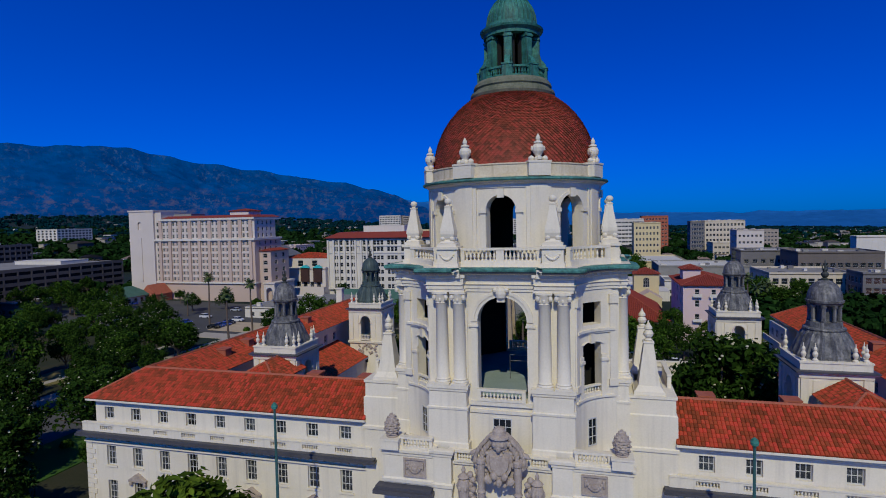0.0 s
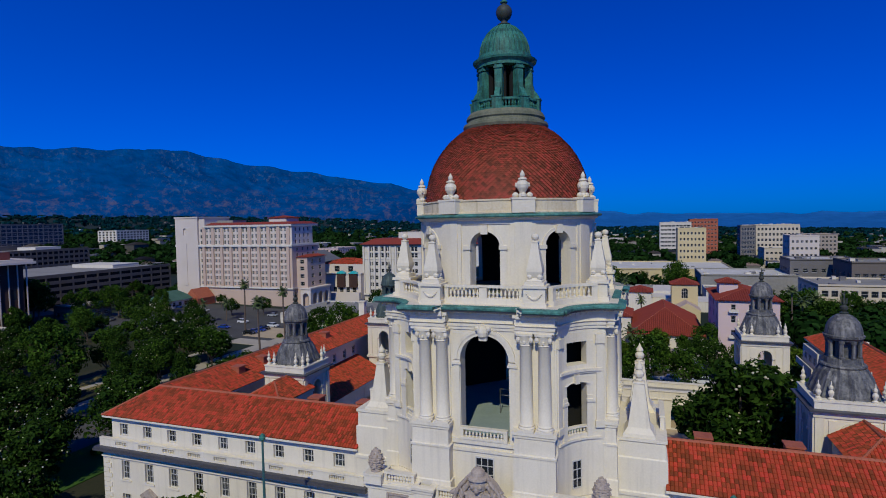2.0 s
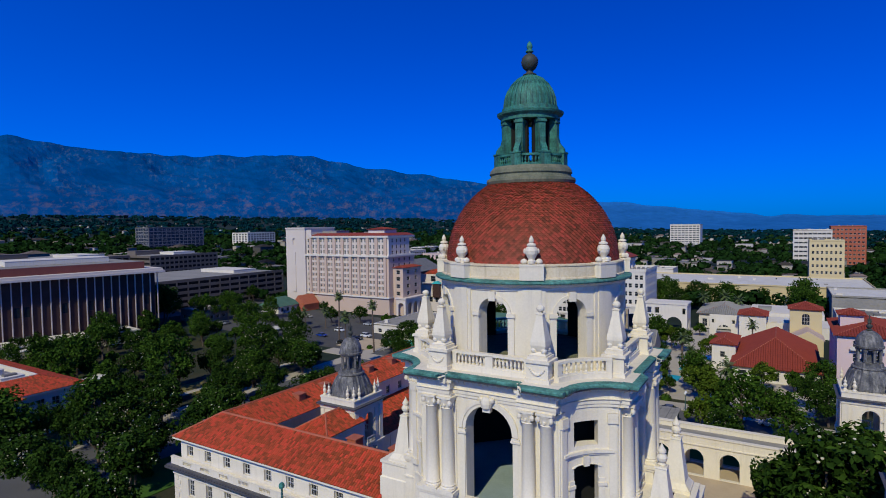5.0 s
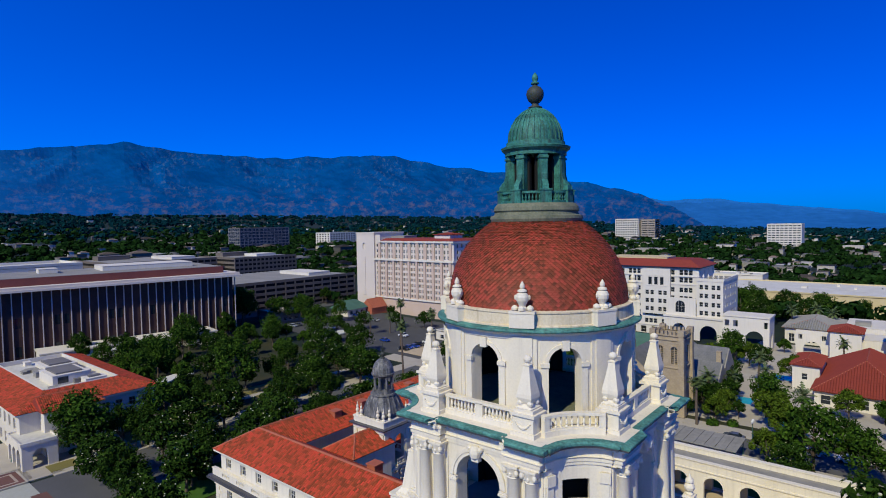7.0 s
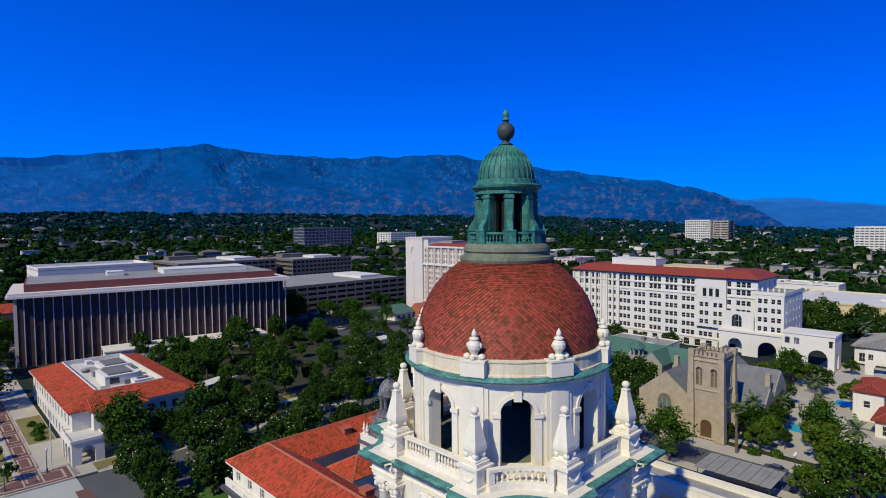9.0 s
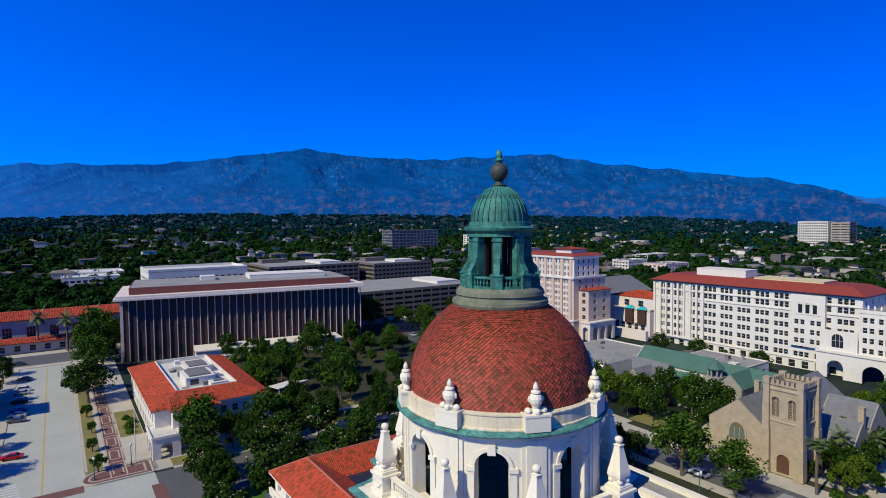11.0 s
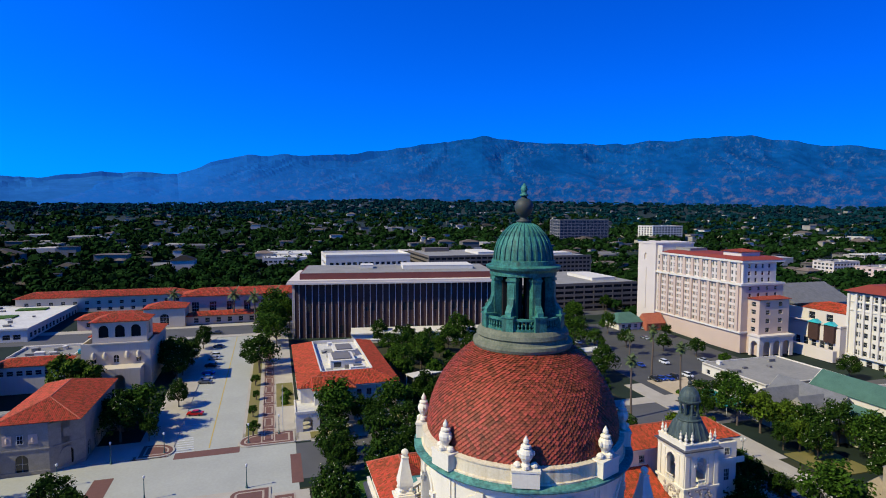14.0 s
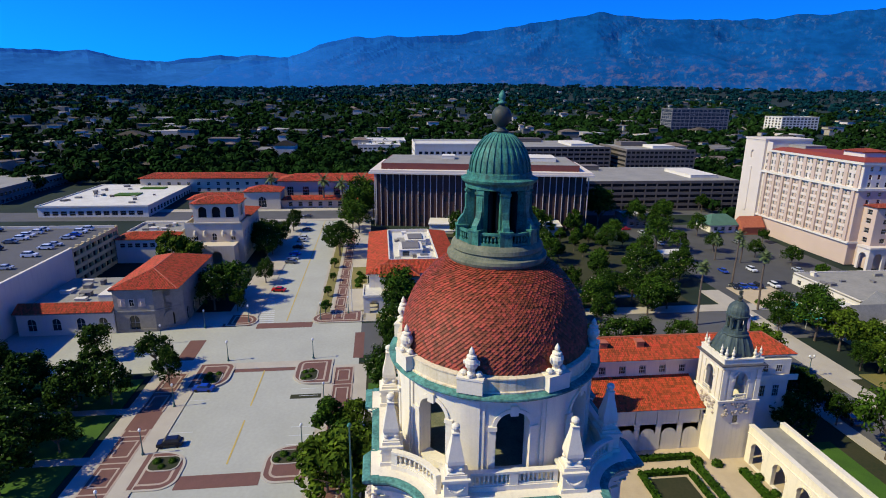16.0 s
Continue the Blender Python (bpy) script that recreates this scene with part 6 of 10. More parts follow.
for x0, x1, y0, y1 in ((-35, -33.8, 24, 44), (-33, -22, 42.5, 43.8), (-31, -20, 32, 33), (-31, -30, 33, 41), (-20, -19, 33, 41), (-30, -20, 40.5, 41.5), (-33, -22, 22, 23.2), (20, 30, 40, 41), (20, 30, 30, 31), (-30, -18, 49.5, 51.0)):
    hedge(x0, x1, y0, y1, court)
bm = bmesh.new()
box(bm, -29.5, -20.5, 33.5, 40, court, court + 0.08)
tagged(new("planting_bed", mesh_of("planting_bed", bm, EARTH)), "bare earth bed inside the hedges", "planting bed", kind="structure")

# ---- neighbouring buildings ----
def spread(a, b, n, group=1, gap=0.0):
    """n places between a and b, in groups that stand closer together."""
    step = (b - a) / n
    out = []
    for i in range(n):
        c = a + step * (i + 0.5)
        out += [c + (k - (group - 1) / 2) * gap for k in range(group)]
    return out


def facade(parent, face, plane, u0, u1, z0, z1, mat, us, zs, w, h, th=0.45, nx=1, ny=2, glass=None, frame_mat=None, arched=False, inset=0.22, fr=0.08):
    """One outer wall with a grid of windows, each a part of its own."""
    f = {"w": face_w, "s": face_s, "e": face_e, "n": face_n}[face](plane)
    bm = bmesh.new()
    wall(bm, f, u0, u1, z0, z1, th, [(u, w, z, z + h, arched) for u in us for z in zs])
    part("wall", bm, mat, parent)
    if not us:
        return
    win = window_kit(parent, w, h, nx, ny, frame_mat, glass, fr=fr, bar=0.07, plain=True)
    used = []
    for z in zs:
        for u in us:
            put_window(win, used, face, u, plane, z, inset)


def flat_top(parent, x0, x1, y0, y1, z, mat, edge_mat, rim=0.8, w=0.35, over=0.0):
    bm = bmesh.new()
    box(bm, x0 + w, x1 - w, y0 + w, y1 - w, z - 0.4, z)
    part("roof", bm, mat, parent)
    bm = bmesh.new()
    box(bm, x0 - over, x1 + over, y0 - over, y0 + w, z - 0.3, z + rim)
    box(bm, x0 - over, x1 + over, y1 - w, y1 + over, z - 0.3, z + rim)
    box(bm, x0 - over, x0 + w, y0 + w, y1 - w, z - 0.3, z + rim)
    box(bm, x1 - w, x1 + over, y0 + w, y1 - w, z - 0.3, z + rim)
    part("parapet", bm, edge_mat, parent)


def roof_box(parent, x0, x1, y0, y1, z, h, mat, name="roof_unit"):
    bm = bmesh.new()
    box(bm, x0, x1, y0, y1, z, z + h)
    box(bm, x0 - 0.1, x1 + 0.1, y0 - 0.1, y1 + 0.1, z + h, z + h + 0.12)
    part(name, bm, mat, parent)


def units(parent, x0, x1, y0, y1, z, n, seed):
    rg = random.Random(seed)
    for _ in range(n):
        x, y = rg.uniform(x0, x1), rg.uniform(y0, y1)
        a, b, h = rg.uniform(0.4, 1.5), rg.uniform(0.4, 1.5), rg.uniform(0.4, 1.4)
        roof_box(parent, x - a, x + a, y - b, y + b, z, h, rg.choice((WHITEW, GREYR, GREYW)))


# courthouse with vertical fins, turned a little off the grid
fed = thing("courthouse", "long pale courthouse with vertical concrete fins and dark glass", "building", pose(-211, -13, 3.2, 0, 0, -8.6))
L, D, H = 97.0, 42.0, 24.6
bm = bmesh.new()
box(bm, -D, -0.9, 0.9, L - 0.9, 0, H)
part("glass_wall", bm, FEDG, fed, "dark bronze tinted glass")
n = 34
for k in range(n + 1):
    y = L * k / n
    bm = bmesh.new()
    box(bm, -0.9, -0.45, y - 0.15, y + 0.15, 0.0, H)
    if k == 0:
        finm = mesh_of("fin", bm, FEDW)
    else:
        bm.free()
    part("fin", finm, FEDW, fed, m=pose(0, y, 0) if k else None)
for k in range(n):
    if k % 5 == 2 or k % 7 == 4:
        y = L * (k + 0.5) / n
        for z in (2.0, 12.0):
            bm = bmesh.new()
            box(bm, -0.95, -0.86, y - 0.8, y + 0.8, z, z + 3.5)
            part("dark_pane", bm, GLASS, fed)
for k in range(1, 13):
    x = -D * k / 13
    bm = bmesh.new()
    box(bm, x - 0.25, x + 0.25, 0.0, 0.9, 0.0, H)
    part("fin", bm, FEDW, fed)
bm = bmesh.new()
box(bm, -D - 2, 2.2, -2.2, L + 2, H, H + 0.8)
box(bm, -D - 1.4, 1.6, -1.6, L + 1.4, H + 0.8, H + 1.7)
part("roof_slab", bm, HOTELW, fed, "wide white roof slab")
bm = bmesh.new()
box(bm, -D + 2, -2.6, 3.0, L - 4, H + 1.7, H + 4.4)
part("roof_storey", bm, FEDR, fed, "rust red set-back roof storey")
roof_box(fed, -D + 2.7, -3.3, 3.7, L - 4.7, H + 4.4, 0.02, GREYR, "roof_deck")
roof_box(fed, -30, -14, 50, 84, H + 4.6, 1.8, WHITEW)
roof_box(fed, -28, -20, 30, 36, H + 4.6, 1.6, WHITEW)
bm = bmesh.new()
box(bm, 0.6, 12.0, 26, 84, 0.0, 4.0)
box(bm, 0.2, 12.6, 25.6, 84.4, 4.0, 4.5)
part("low_annex", bm, WHITEW, fed, "low white annex")

# old hall with a tiled roof round a flat white deck
yg = thing("tiled_hall", "white two-storey hall with red tiled roof edge", "building", pose(0, 0, 1.2))
X0, X1, Y0, Y1, Z = -167.0, -115.0, -14.0, 13.5, 9.6
us = spread(X0 + 2, X1 - 2, 13)
facade(yg, "w", Y0, X0, X1, -0.5, Z, WHITEW, us, [1.2, 5.6], 1.5, 2.4, nx=2)
facade(yg, "s", X1, Y0, Y1, -0.5, Z, WHITEW, spread(1.0, Y1 - 1, 4), [1.2, 6.0], 1.5, 1.9, nx=2)
facade(yg, "e", Y1, X0, X1, -0.5, Z, WHITEW, us, [6.0], 1.5, 1.9)
facade(yg, "n", X0, Y0, Y1, -0.5, Z, WHITEW, [], [], 1, 1)
o, iw, hi = 0.9, 6.2, 2.4
bm = bmesh.new()
rid = bmesh.new()
A = [(X0 - o, Y0 - o, Z), (X1 + o, Y0 - o, Z), (X1 + o, Y1 + o, Z), (X0 - o, Y1 + o, Z)]
B = [(X0 + iw, Y0 + iw, Z + hi), (X1 - iw, Y0 + iw, Z + hi), (X1 - iw, Y1 - iw, Z + hi), (X0 + iw, Y1 - iw, Z + hi)]
for k in range(4):
    j = (k + 1) % 4
    tile_slope(bm, A[k], A[j], B[k], B[j], 0.4, 0.6)
part("tiled_roof", bm, TILE, yg, "red clay tiled roof edge")
bm = bmesh.new()
for k in range(4):
    j = (k + 1) % 4
    bm.faces.new([bm.verts.new(p) for p in (A[k], A[j], B[j], B[k])])
box(bm, X0 + iw, X1 - iw, Y0 + iw, Y1 - iw, Z + 0.6, Z + 1.4)
part("roof_deck", bm, WHITER, yg, "stained white flat roof")
eave(yg, X0 - o, X1 + o, Y0 - o, Y1 + o, Z - 0.01, 0.25, WHITEW)
bm = bmesh.new()
for k in range(4):
    a, b = Vector(B[k]), Vector(B[(k + 1) % 4])
    box(bm, min(a.x, b.x) - 0.2, max(a.x, b.x) + 0.2, min(a.y, b.y) - 0.2, max(a.y, b.y) + 0.2, Z + 1.4, Z + hi + 0.2)
part("deck_rim", bm, WHITEW, yg)
for x0, x1, y0, y1, h in ((-137, -127, -4.5, 3, 2.4), (-150, -141, -2, 5, 1.9), (-126, -122.5, 1, 5.5, 1.3)):
    roof_box(yg, x0, x1, y0, y1, Z + 1.4, h, WHITEW, "penthouse")
    bm = bmesh.new()
    box(bm, x0 + 1.0, x1 - 1.0, y0 + 1.0, y1 - 1.0, Z + 1.4 + h + 0.12, Z + 1.4 + h + 0.5)
    part("roof_light", bm, GREYW, yg)
    bm = bmesh.new()
    box(bm, x1 - 0.04, x1 + 0.03, y0 + 1.0, y0 + 3.2, Z + 1.9, Z + 1.4 + h - 0.4)
    part("penthouse_window", bm, GLASS, yg)
units(yg, -158, -124, -6, 5, Z + 1.4, 26, 3)
hip_roof(yg, -120, -111.2, -11.0, 1.0, Z + 0.02, 2.6, rib=0.4, course=0.6, hips=(0, 1))
bm = bmesh.new()
wall(bm, face_s(-112.0), -10.4, 0.4, -0.5, Z, 0.4, [(-5, 3.2, 4.6, 8.2, False)])
wall(bm, face_w(-10.4), -115, -112, -0.5, Z, 0.4)
wall(bm, face_e(0.4), -115, -112, -0.5, Z, 0.4)
part("projecting_bay", bm, WHITEW, yg)
bm = bmesh.new()
box(bm, -112.5, -112.4, -6.6, -3.4, 4.6, 8.2)
part("bay_window", bm, GLASS, yg, "dark recessed window")
bm = bmesh.new()
box(bm, -112.1, -111.2, -7.2, -2.8, 4.2, 4.45)
box(bm, -111.35, -111.2, -7.2, -2.8, 4.45, 5.2)
part("balcony", bm, WHITEW, yg)
bm = bmesh.new()
wall(bm, face_s(-107.5), -15.6, -9.4, -0.5, 5.0, 0.5, [(-12.5, 2.6, -0.2, 3.9, True)])
wall(bm, face_w(-15.6), -117.5, -107.5, -0.5, 5.0, 0.5, [(-110.0, 2.3, -0.2, 3.8, True), (-113.0, 2.3, -0.2, 3.8, True), (-115.9, 2.0, -0.2, 3.7, True)])
wall(bm, face_e(-9.4), -112.0, -107.5, -0.5, 5.0, 0.5, [(-109.8, 2.3, -0.2, 3.8, True)])
part("porch", bm, WHITEW, yg, "white arched entrance porch")
flat_top(yg, -117.7, -107.3, -15.8, -9.2, 5.2, WHITER, WHITEW, 0.35, 0.3)

# stone-faced building with a hipped tile roof on the corner of the plaza
gas = thing("corner_building", "grey stone-faced building with hipped red tile roof", "building", pose(0, 0, 0.9))
X0, X1, Y0, Y1, Z = -131.0, -100.0, -80.0, -64.0, 12.0
facade(gas, "s", X1, Y0, Y1 - 6, 0, Z, STONEG, [-75.4], [0.3], 2.6, 4.4, arched=True, th=0.6, nx=2, inset=0.4)
facade(gas, "e", Y1, X0, X1 - 4.5, 0, Z, STONEG, spread(X0, X1 - 4.5, 5), [0.4], 2.4, 4.0, arched=True, th=0.6, nx=2, inset=0.4)
facade(gas, "w", Y0, X0, X1, 0, Z, STONEG, [], [], 1, 1)
facade(gas, "n", X0, Y0, Y1, 0, Z, STONEG, [], [], 1, 1)
bm = bmesh.new()
fc = lambda u, d, z: (X1 - u * 0.6 - d * 0.8, Y1 - 6 + u * 0.8 - d * 0.6, z)
wall(bm, fc, 0.0, 7.5, 0, Z, 0.6, [(3.7, 2.4, 0.3, 4.7, True), (3.7, 1.4, 7.4, 9.4, False)])
part("corner_wall", bm, STONEG, gas)
bm = bmesh.new()
wall(bm, lambda u, d, z: fc(u, d + 0.4, z), 2.3, 5.1, 0.3, 4.9, 0.1)
part("entrance_door", bm, DARK, gas, "dark recessed entrance door")
bm = bmesh.new()
wall(bm, lambda u, d, z: fc(u, d + 0.4, z), 2.9, 4.5, 7.3, 9.5, 0.1)
part("corner_window", bm, DARK, gas, "dark window")
bm = bmesh.new()
arch_trim(bm, fc, 3.7, 2.4, 4.7, 0.4, 0.18)
part("door_surround", bm, STONEG, gas)
before = set(gas.children)
hip_roof(gas, X0 - 0.7, X1 + 0.7, Y0 - 0.7, Y1 + 0.7, Z, 3.2, rib=0.4, course=0.6)
eave(gas, X0 - 0.6, X1 + 0.6, Y0 - 0.6, Y1 + 0.6, Z, 0.4, STONEG)
for ob in set(gas.children) - before:
    bm = bmesh.new()
    bm.from_mesh(ob.data)
    bmesh.ops.bisect_plane(bm, geom=bm.verts[:] + bm.edges[:] + bm.faces[:], plane_co=(X1 + 0.56, Y1 - 5.58, 0), plane_no=(0.8, 0.6, 0), clear_outer=True)
    bm.to_mesh(ob.data)
    bm.free()
for z, h, d in ((5.7, 0.3, 0.14), (11.2, 0.35, 0.2), (0.0, 0.9, 0.12)):
    bm = bmesh.new()
    box(bm, X1 + 0.003, X1 + d, Y0, Y1 - 6, z, z + h)
    quadbox(bm, [fc(0, -d, z), fc(7.5, -d, z), fc(7.5, -0.003, z), fc(0, -0.003, z), fc(0, -d, z + h), fc(7.5, -d, z + h), fc(7.5, -0.003, z + h), fc(0, -0.003, z + h)])
    part("string_course", bm, STONEG, gas)
for y in (-78.0, -73.0):
    bm = bmesh.new()
    box(bm, X1 + 0.003, X1 + 0.1, y - 0.9, y + 0.9, 7.2, 9.4)
    lathe(bm, [(0.1, 7.5), (0.5, 7.7), (0.55, 8.4), (0.4, 9.0), (0.1, 9.2)], 8, X1 - 0.25, y)
    part("carved_panel", bm, HOTEL, gas, "pinkish carved stone panel")
win = window_kit(gas, 1.3, 2.0, 2, 2)
put_window(win, [], "s", -75.5, X1 + 0.1, 7.3, -0.02)
low = thing("corner_annex", "low white annex with arched windows and red tile edge", "building", pose(0, 0, 0.9))
facade(low, "s", -99.5, -104.0, -80.1, 0, 6.2, WHITEW, [-100.5, -94.5, -88.5, -83.0], [1.2], 2.2, 3.4, arched=True, nx=2)
facade(low, "e", -80.1, -128.0, -131.0 + 3.1, 0, 6.2, WHITEW, [], [], 1, 1)
facade(low, "w", -104.0, -128.0, -99.5, 0, 6.2, WHITEW, [], [], 1, 1)
facade(low, "n", -128.0, -104.0, -80.1, 0, 6.2, WHITEW, [], [], 1, 1)
bm = bmesh.new()
tile_slope(bm, (-98.8, -104.6, 6.2), (-98.8, -80.2, 6.2), (-102.2, -104.6, 8.0), (-102.2, -80.2, 8.0), 0.4, 0.6)
part("tiled_roof", bm, TILE, low)
bm = bmesh.new()
quadbox(bm, [(-98.9, -104.6, 5.9), (-98.9, -80.2, 5.9), (-102.6, -80.2, 5.9), (-102.6, -104.6, 5.9), (-98.9, -104.6, 6.15), (-98.9, -80.2, 6.15), (-102.6, -80.2, 8.0), (-102.6, -104.6, 8.0)])
box(bm, -127.6, -102.6, -103.6, -80.2, 5.8, 6.6)
part("roof_deck", bm, GREYR, low, "grey flat roof")
units(low, -124, -106, -101, -84, 6.6, 12, 8)
roof_box(low, -112, -105, -86, -81.5, 6.6, 2.2, WHITEW)

# club building with a three-arched belvedere
club = thing("belvedere_building", "cream club building with three-arched belvedere and red roofs", "building", pose(0, 0, 2.0))
facade(club, "s", -158.0, -80.0, -60.0, 0, 15.5, CLUBW, [-76.5, -70.0, -63.5], [9.0], 1.6, 2.6, arched=True, nx=2)
facade(club, "e", -60.0, -186.0, -158.0, 0, 15.5, CLUBW, spread(-184, -160, 5), [2.0, 9.0], 1.6, 3.0, arched=True, nx=2)
facade(club, "w", -80.0, -186.0, -158.0, 0, 15.5, CLUBW, [], [], 1, 1)
facade(club, "n", -186.0, -80.0, -60.0, 0, 15.5, CLUBW, [], [], 1, 1)
hip_roof(club, -187, -168.5, -80.8, -59.2, 15.5, 2.6, rib=0.5, course=0.8)
bm = bmesh.new()
wall(bm, face_s(-158.6), -76.8, -61.0, 15.5, 22.3, 0.6, [(-73.6, 2.9, 17.2, 21.2, True), (-68.9, 2.9, 17.2, 21.2, True), (-64.2, 2.9, 17.2, 21.2, True)])
wall(bm, face_e(-61.0), -168.0, -158.6, 15.5, 22.3, 0.6, [(-163.3, 2.9, 17.2, 21.2, True)])
wall(bm, face_w(-76.8), -168.0, -158.6, 15.5, 22.3, 0.6)
wall(bm, face_n(-168.0), -76.8, -61.0, 15.5, 22.3, 0.6)
box(bm, -158.2, -157.6, -77.4, -60.4, 15.2, 15.6)
box(bm, -158.2, -157.4, -77.0, -63.0, 7.6, 8.0)
for y in (-76.5, -73.2, -66.8, -63.5):
    lathe(bm, [(0.1, 10.2), (0.7, 10.6), (0.8, 11.4), (0.5, 12.4), (0.1, 12.8)], 8, -157.9, y)
part("belvedere", bm, CLUBW, club)
# box added behind the arches, coloured near black as the inside's shade
bm = bmesh.new()
box(bm, -167.2, -159.4, -76.0, -61.8, 15.6, 22.2)
part("belvedere_inside", bm, DARK, club)
hip_roof(club, -168.8, -157.8, -77.6, -60.2, 22.3, 2.0, rib=0.5, course=0.8)
bm = bmesh.new()
wall(bm, face_s(-152.0), -74.0, -62.0, 0, 8.0, 0.5, [(-68, 3.4, 0, 6.5, True)])
box(bm, -158, -152.5, -74, -73.5, 0, 8)
box(bm, -158, -152.5, -62.5, -62, 0, 8)
box(bm, -158, -152, -74.2, -61.8, 8.0, 8.4)
part("entrance_porch", bm, CLUBW, club)
clubw = thing("club_wing", "pale club wing with ribbon windows and red tile roof", "building", pose(-11, -1.5, 2.0))
facade(clubw, "s", -150.0, -104.0, -84.0, 0, 9.0, WHITEW, spread(-103, -85, 7), [6.0], 1.8, 1.6)
facade(clubw, "e", -84.0, -175.0, -150.0, 0, 9.0, WHITEW, spread(-173, -152, 6), [5.5], 1.6, 1.8)
facade(clubw, "w", -104.0, -175.0, -150.0, 0, 9.0, WHITEW, [], [], 1, 1)
hip_roof(clubw, -160.0, -149.4, -104.6, -83.4, 9.0, 1.8, rib=0.5, course=0.8)
flat_top(clubw, -176, -160, -104, -84, 9.0, GREYR, WHITEW)
units(clubw, -174, -162, -100, -88, 9.0, 10, 14)
roof_box(clubw, -172, -163, -84, -81, 9.0, 1.2, POOLW, "blue_roof_cover")

# parking garage
gar = thing("parking_garage", "long concrete parking garage with cars on the top deck", "building", pose(0, 0, 1.2))
GX0, GX1, GY0, GY1 = -165.0, -40.0, -190.0, -106.0
bm = bmesh.new()
box(bm, -134.0, GX1, GY1 - 0.8, GY1, 0, 14.2)
part("blank_wall", bm, WHITEW, gar, "tall blank white wall")
for k in range(5):
    z = 1.0 + k * 2.9
    bm = bmesh.new()
    box(bm, GX0, -134.0, GY1 - 0.4, GY1, z, z + 1.25)
    part("deck_band", bm, YELW, gar)
for k in range(9):
    x = GX0 + (-134.0 - GX0) * k / 8
    bm = bmesh.new()
    box(bm, x - 0.35, x + 0.35, GY1 - 0.9, GY1 + 0.05, 0, 14.3)
    part("deck_post", bm, YELW, gar)
# one solid near-black block paints the shade between the open decks
bm = bmesh.new()
box(bm, GX0, GX1, GY0, GY1 - 1.2, 0, 13.0)
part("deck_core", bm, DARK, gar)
bm = bmesh.new()
box(bm, GX0, GX1, GY0, GY1 - 0.8, 13.0, 13.4)
part("top_deck", bm, ASPHG, gar, "grey top parking deck")
bm = bmesh.new()
box(bm, GX0, GX0 + 0.4, GY0, GY1 - 0.8, 13.4, 14.4)
box(bm, GX0, GX1, GY0, GY0 + 0.4, 13.4, 14.4)
part("deck_rim", bm, WHITEW, gar)

# white flat-roofed block and the blue office behind it
wb = thing("flat_white_building", "low building with white membrane roof and planted patches", "building", pose(0, 0, 4.0))
facade(wb, "s", -234.0, -172.0, -122.0, 0, 5.0, WHITEW, spread(-170, -124, 12), [1.0], 2.8, 2.2)
facade(wb, "e", -122.0, -300.0, -234.0, 0, 5.0, WHITEW, spread(-298, -236, 14), [1.0], 2.8, 2.2)
flat_top(wb, -300.5, -233.5, -172.5, -121.5, 5.4, WHITER, WHITEW, 0.5)
units(wb, -295, -240, -168, -126, 5.4, 16, 4)
for x0, x1, y0, y1 in ((-270, -262, -150, -138), (-290, -284, -145, -132)):
    bm = bmesh.new()
    box(bm, x0, x1, y0, y1, 5.0, 6.0)
    part("roof_planting", bm, GRASS, wb)
bb = thing("blue_grey_office", "blue-grey office slab with ribbon windows", "building", pose(0, 0, 4.5))
facade(bb, "s", -262.0, -260.0, -206.0, 0, 8.0, GREYW, spread(-258, -208, 14), [1.2, 4.8], 2.6, 1.8)
facade(bb, "e", -206.0, -330.0, -262.0, 0, 8.0, GREYW, spread(-328, -264, 18), [1.2, 4.8], 2.6, 1.8)
flat_top(bb, -330, -262, -260, -206, 8.2, GREYR, GREYW)

# library
lib = thing("public_library", "low library with red tiled roofs and arched court gate", "building", pose(0, 0, 4.4))
facade(lib, "s", -268.0, -66.0, 14.0, 0, 11.5, HOTEL, spread(-64, 12, 9), [3.5], 3.4, 5.0, nx=3, ny=3)
facade(lib, "w", -66.0, -286.0, -268.0, 0, 11.5, HOTEL, [], [], 1, 1)
hip_roof(lib, -287, -267, -67.0, 15.0, 11.5, 3.0, rib=0.6, course=1.0)
facade(lib, "s", -250.0, -108.0, -80.0, 0, 5.0, HOTEL, spread(-106, -82, 5), [1.4], 1.6, 2.2)
hip_roof(lib, -264, -249, -109.0, -79.0, 5.0, 2.4, rib=0.6, course=1.0)
facade(lib, "s", -248.0, -80.0, -62.0, 0, 9.0, CLUBW, [-71], [1.0], 4.0, 5.5, arched=True, nx=3, ny=3)
facade(lib, "e", -62.0, -262.0, -248.0, 0, 9.0, CLUBW, [], [], 1, 1)
hip_roof(lib, -263, -247.4, -80.6, -61.4, 9.0, 2.4, rib=0.6, course=1.0)
facade(lib, "s", -251.0, -62.0, 14.0, 0, 4.2, HOTEL, spread(-60, 12, 14), [0.8], 2.2, 2.4)
hip_roof(lib, -260, -250, -62, 15, 4.2, 1.6, rib=0.6, course=1.0)
facade(lib, "s", -298.0, -150.0, -68.0, 0, 9.0, CLUBW, spread(-148, -70, 14), [1.5, 5.0], 2.0, 1.8)
hip_roof(lib, -312, -297, -151.0, -67.0, 9.0, 2.6, rib=0.6, course=1.0)

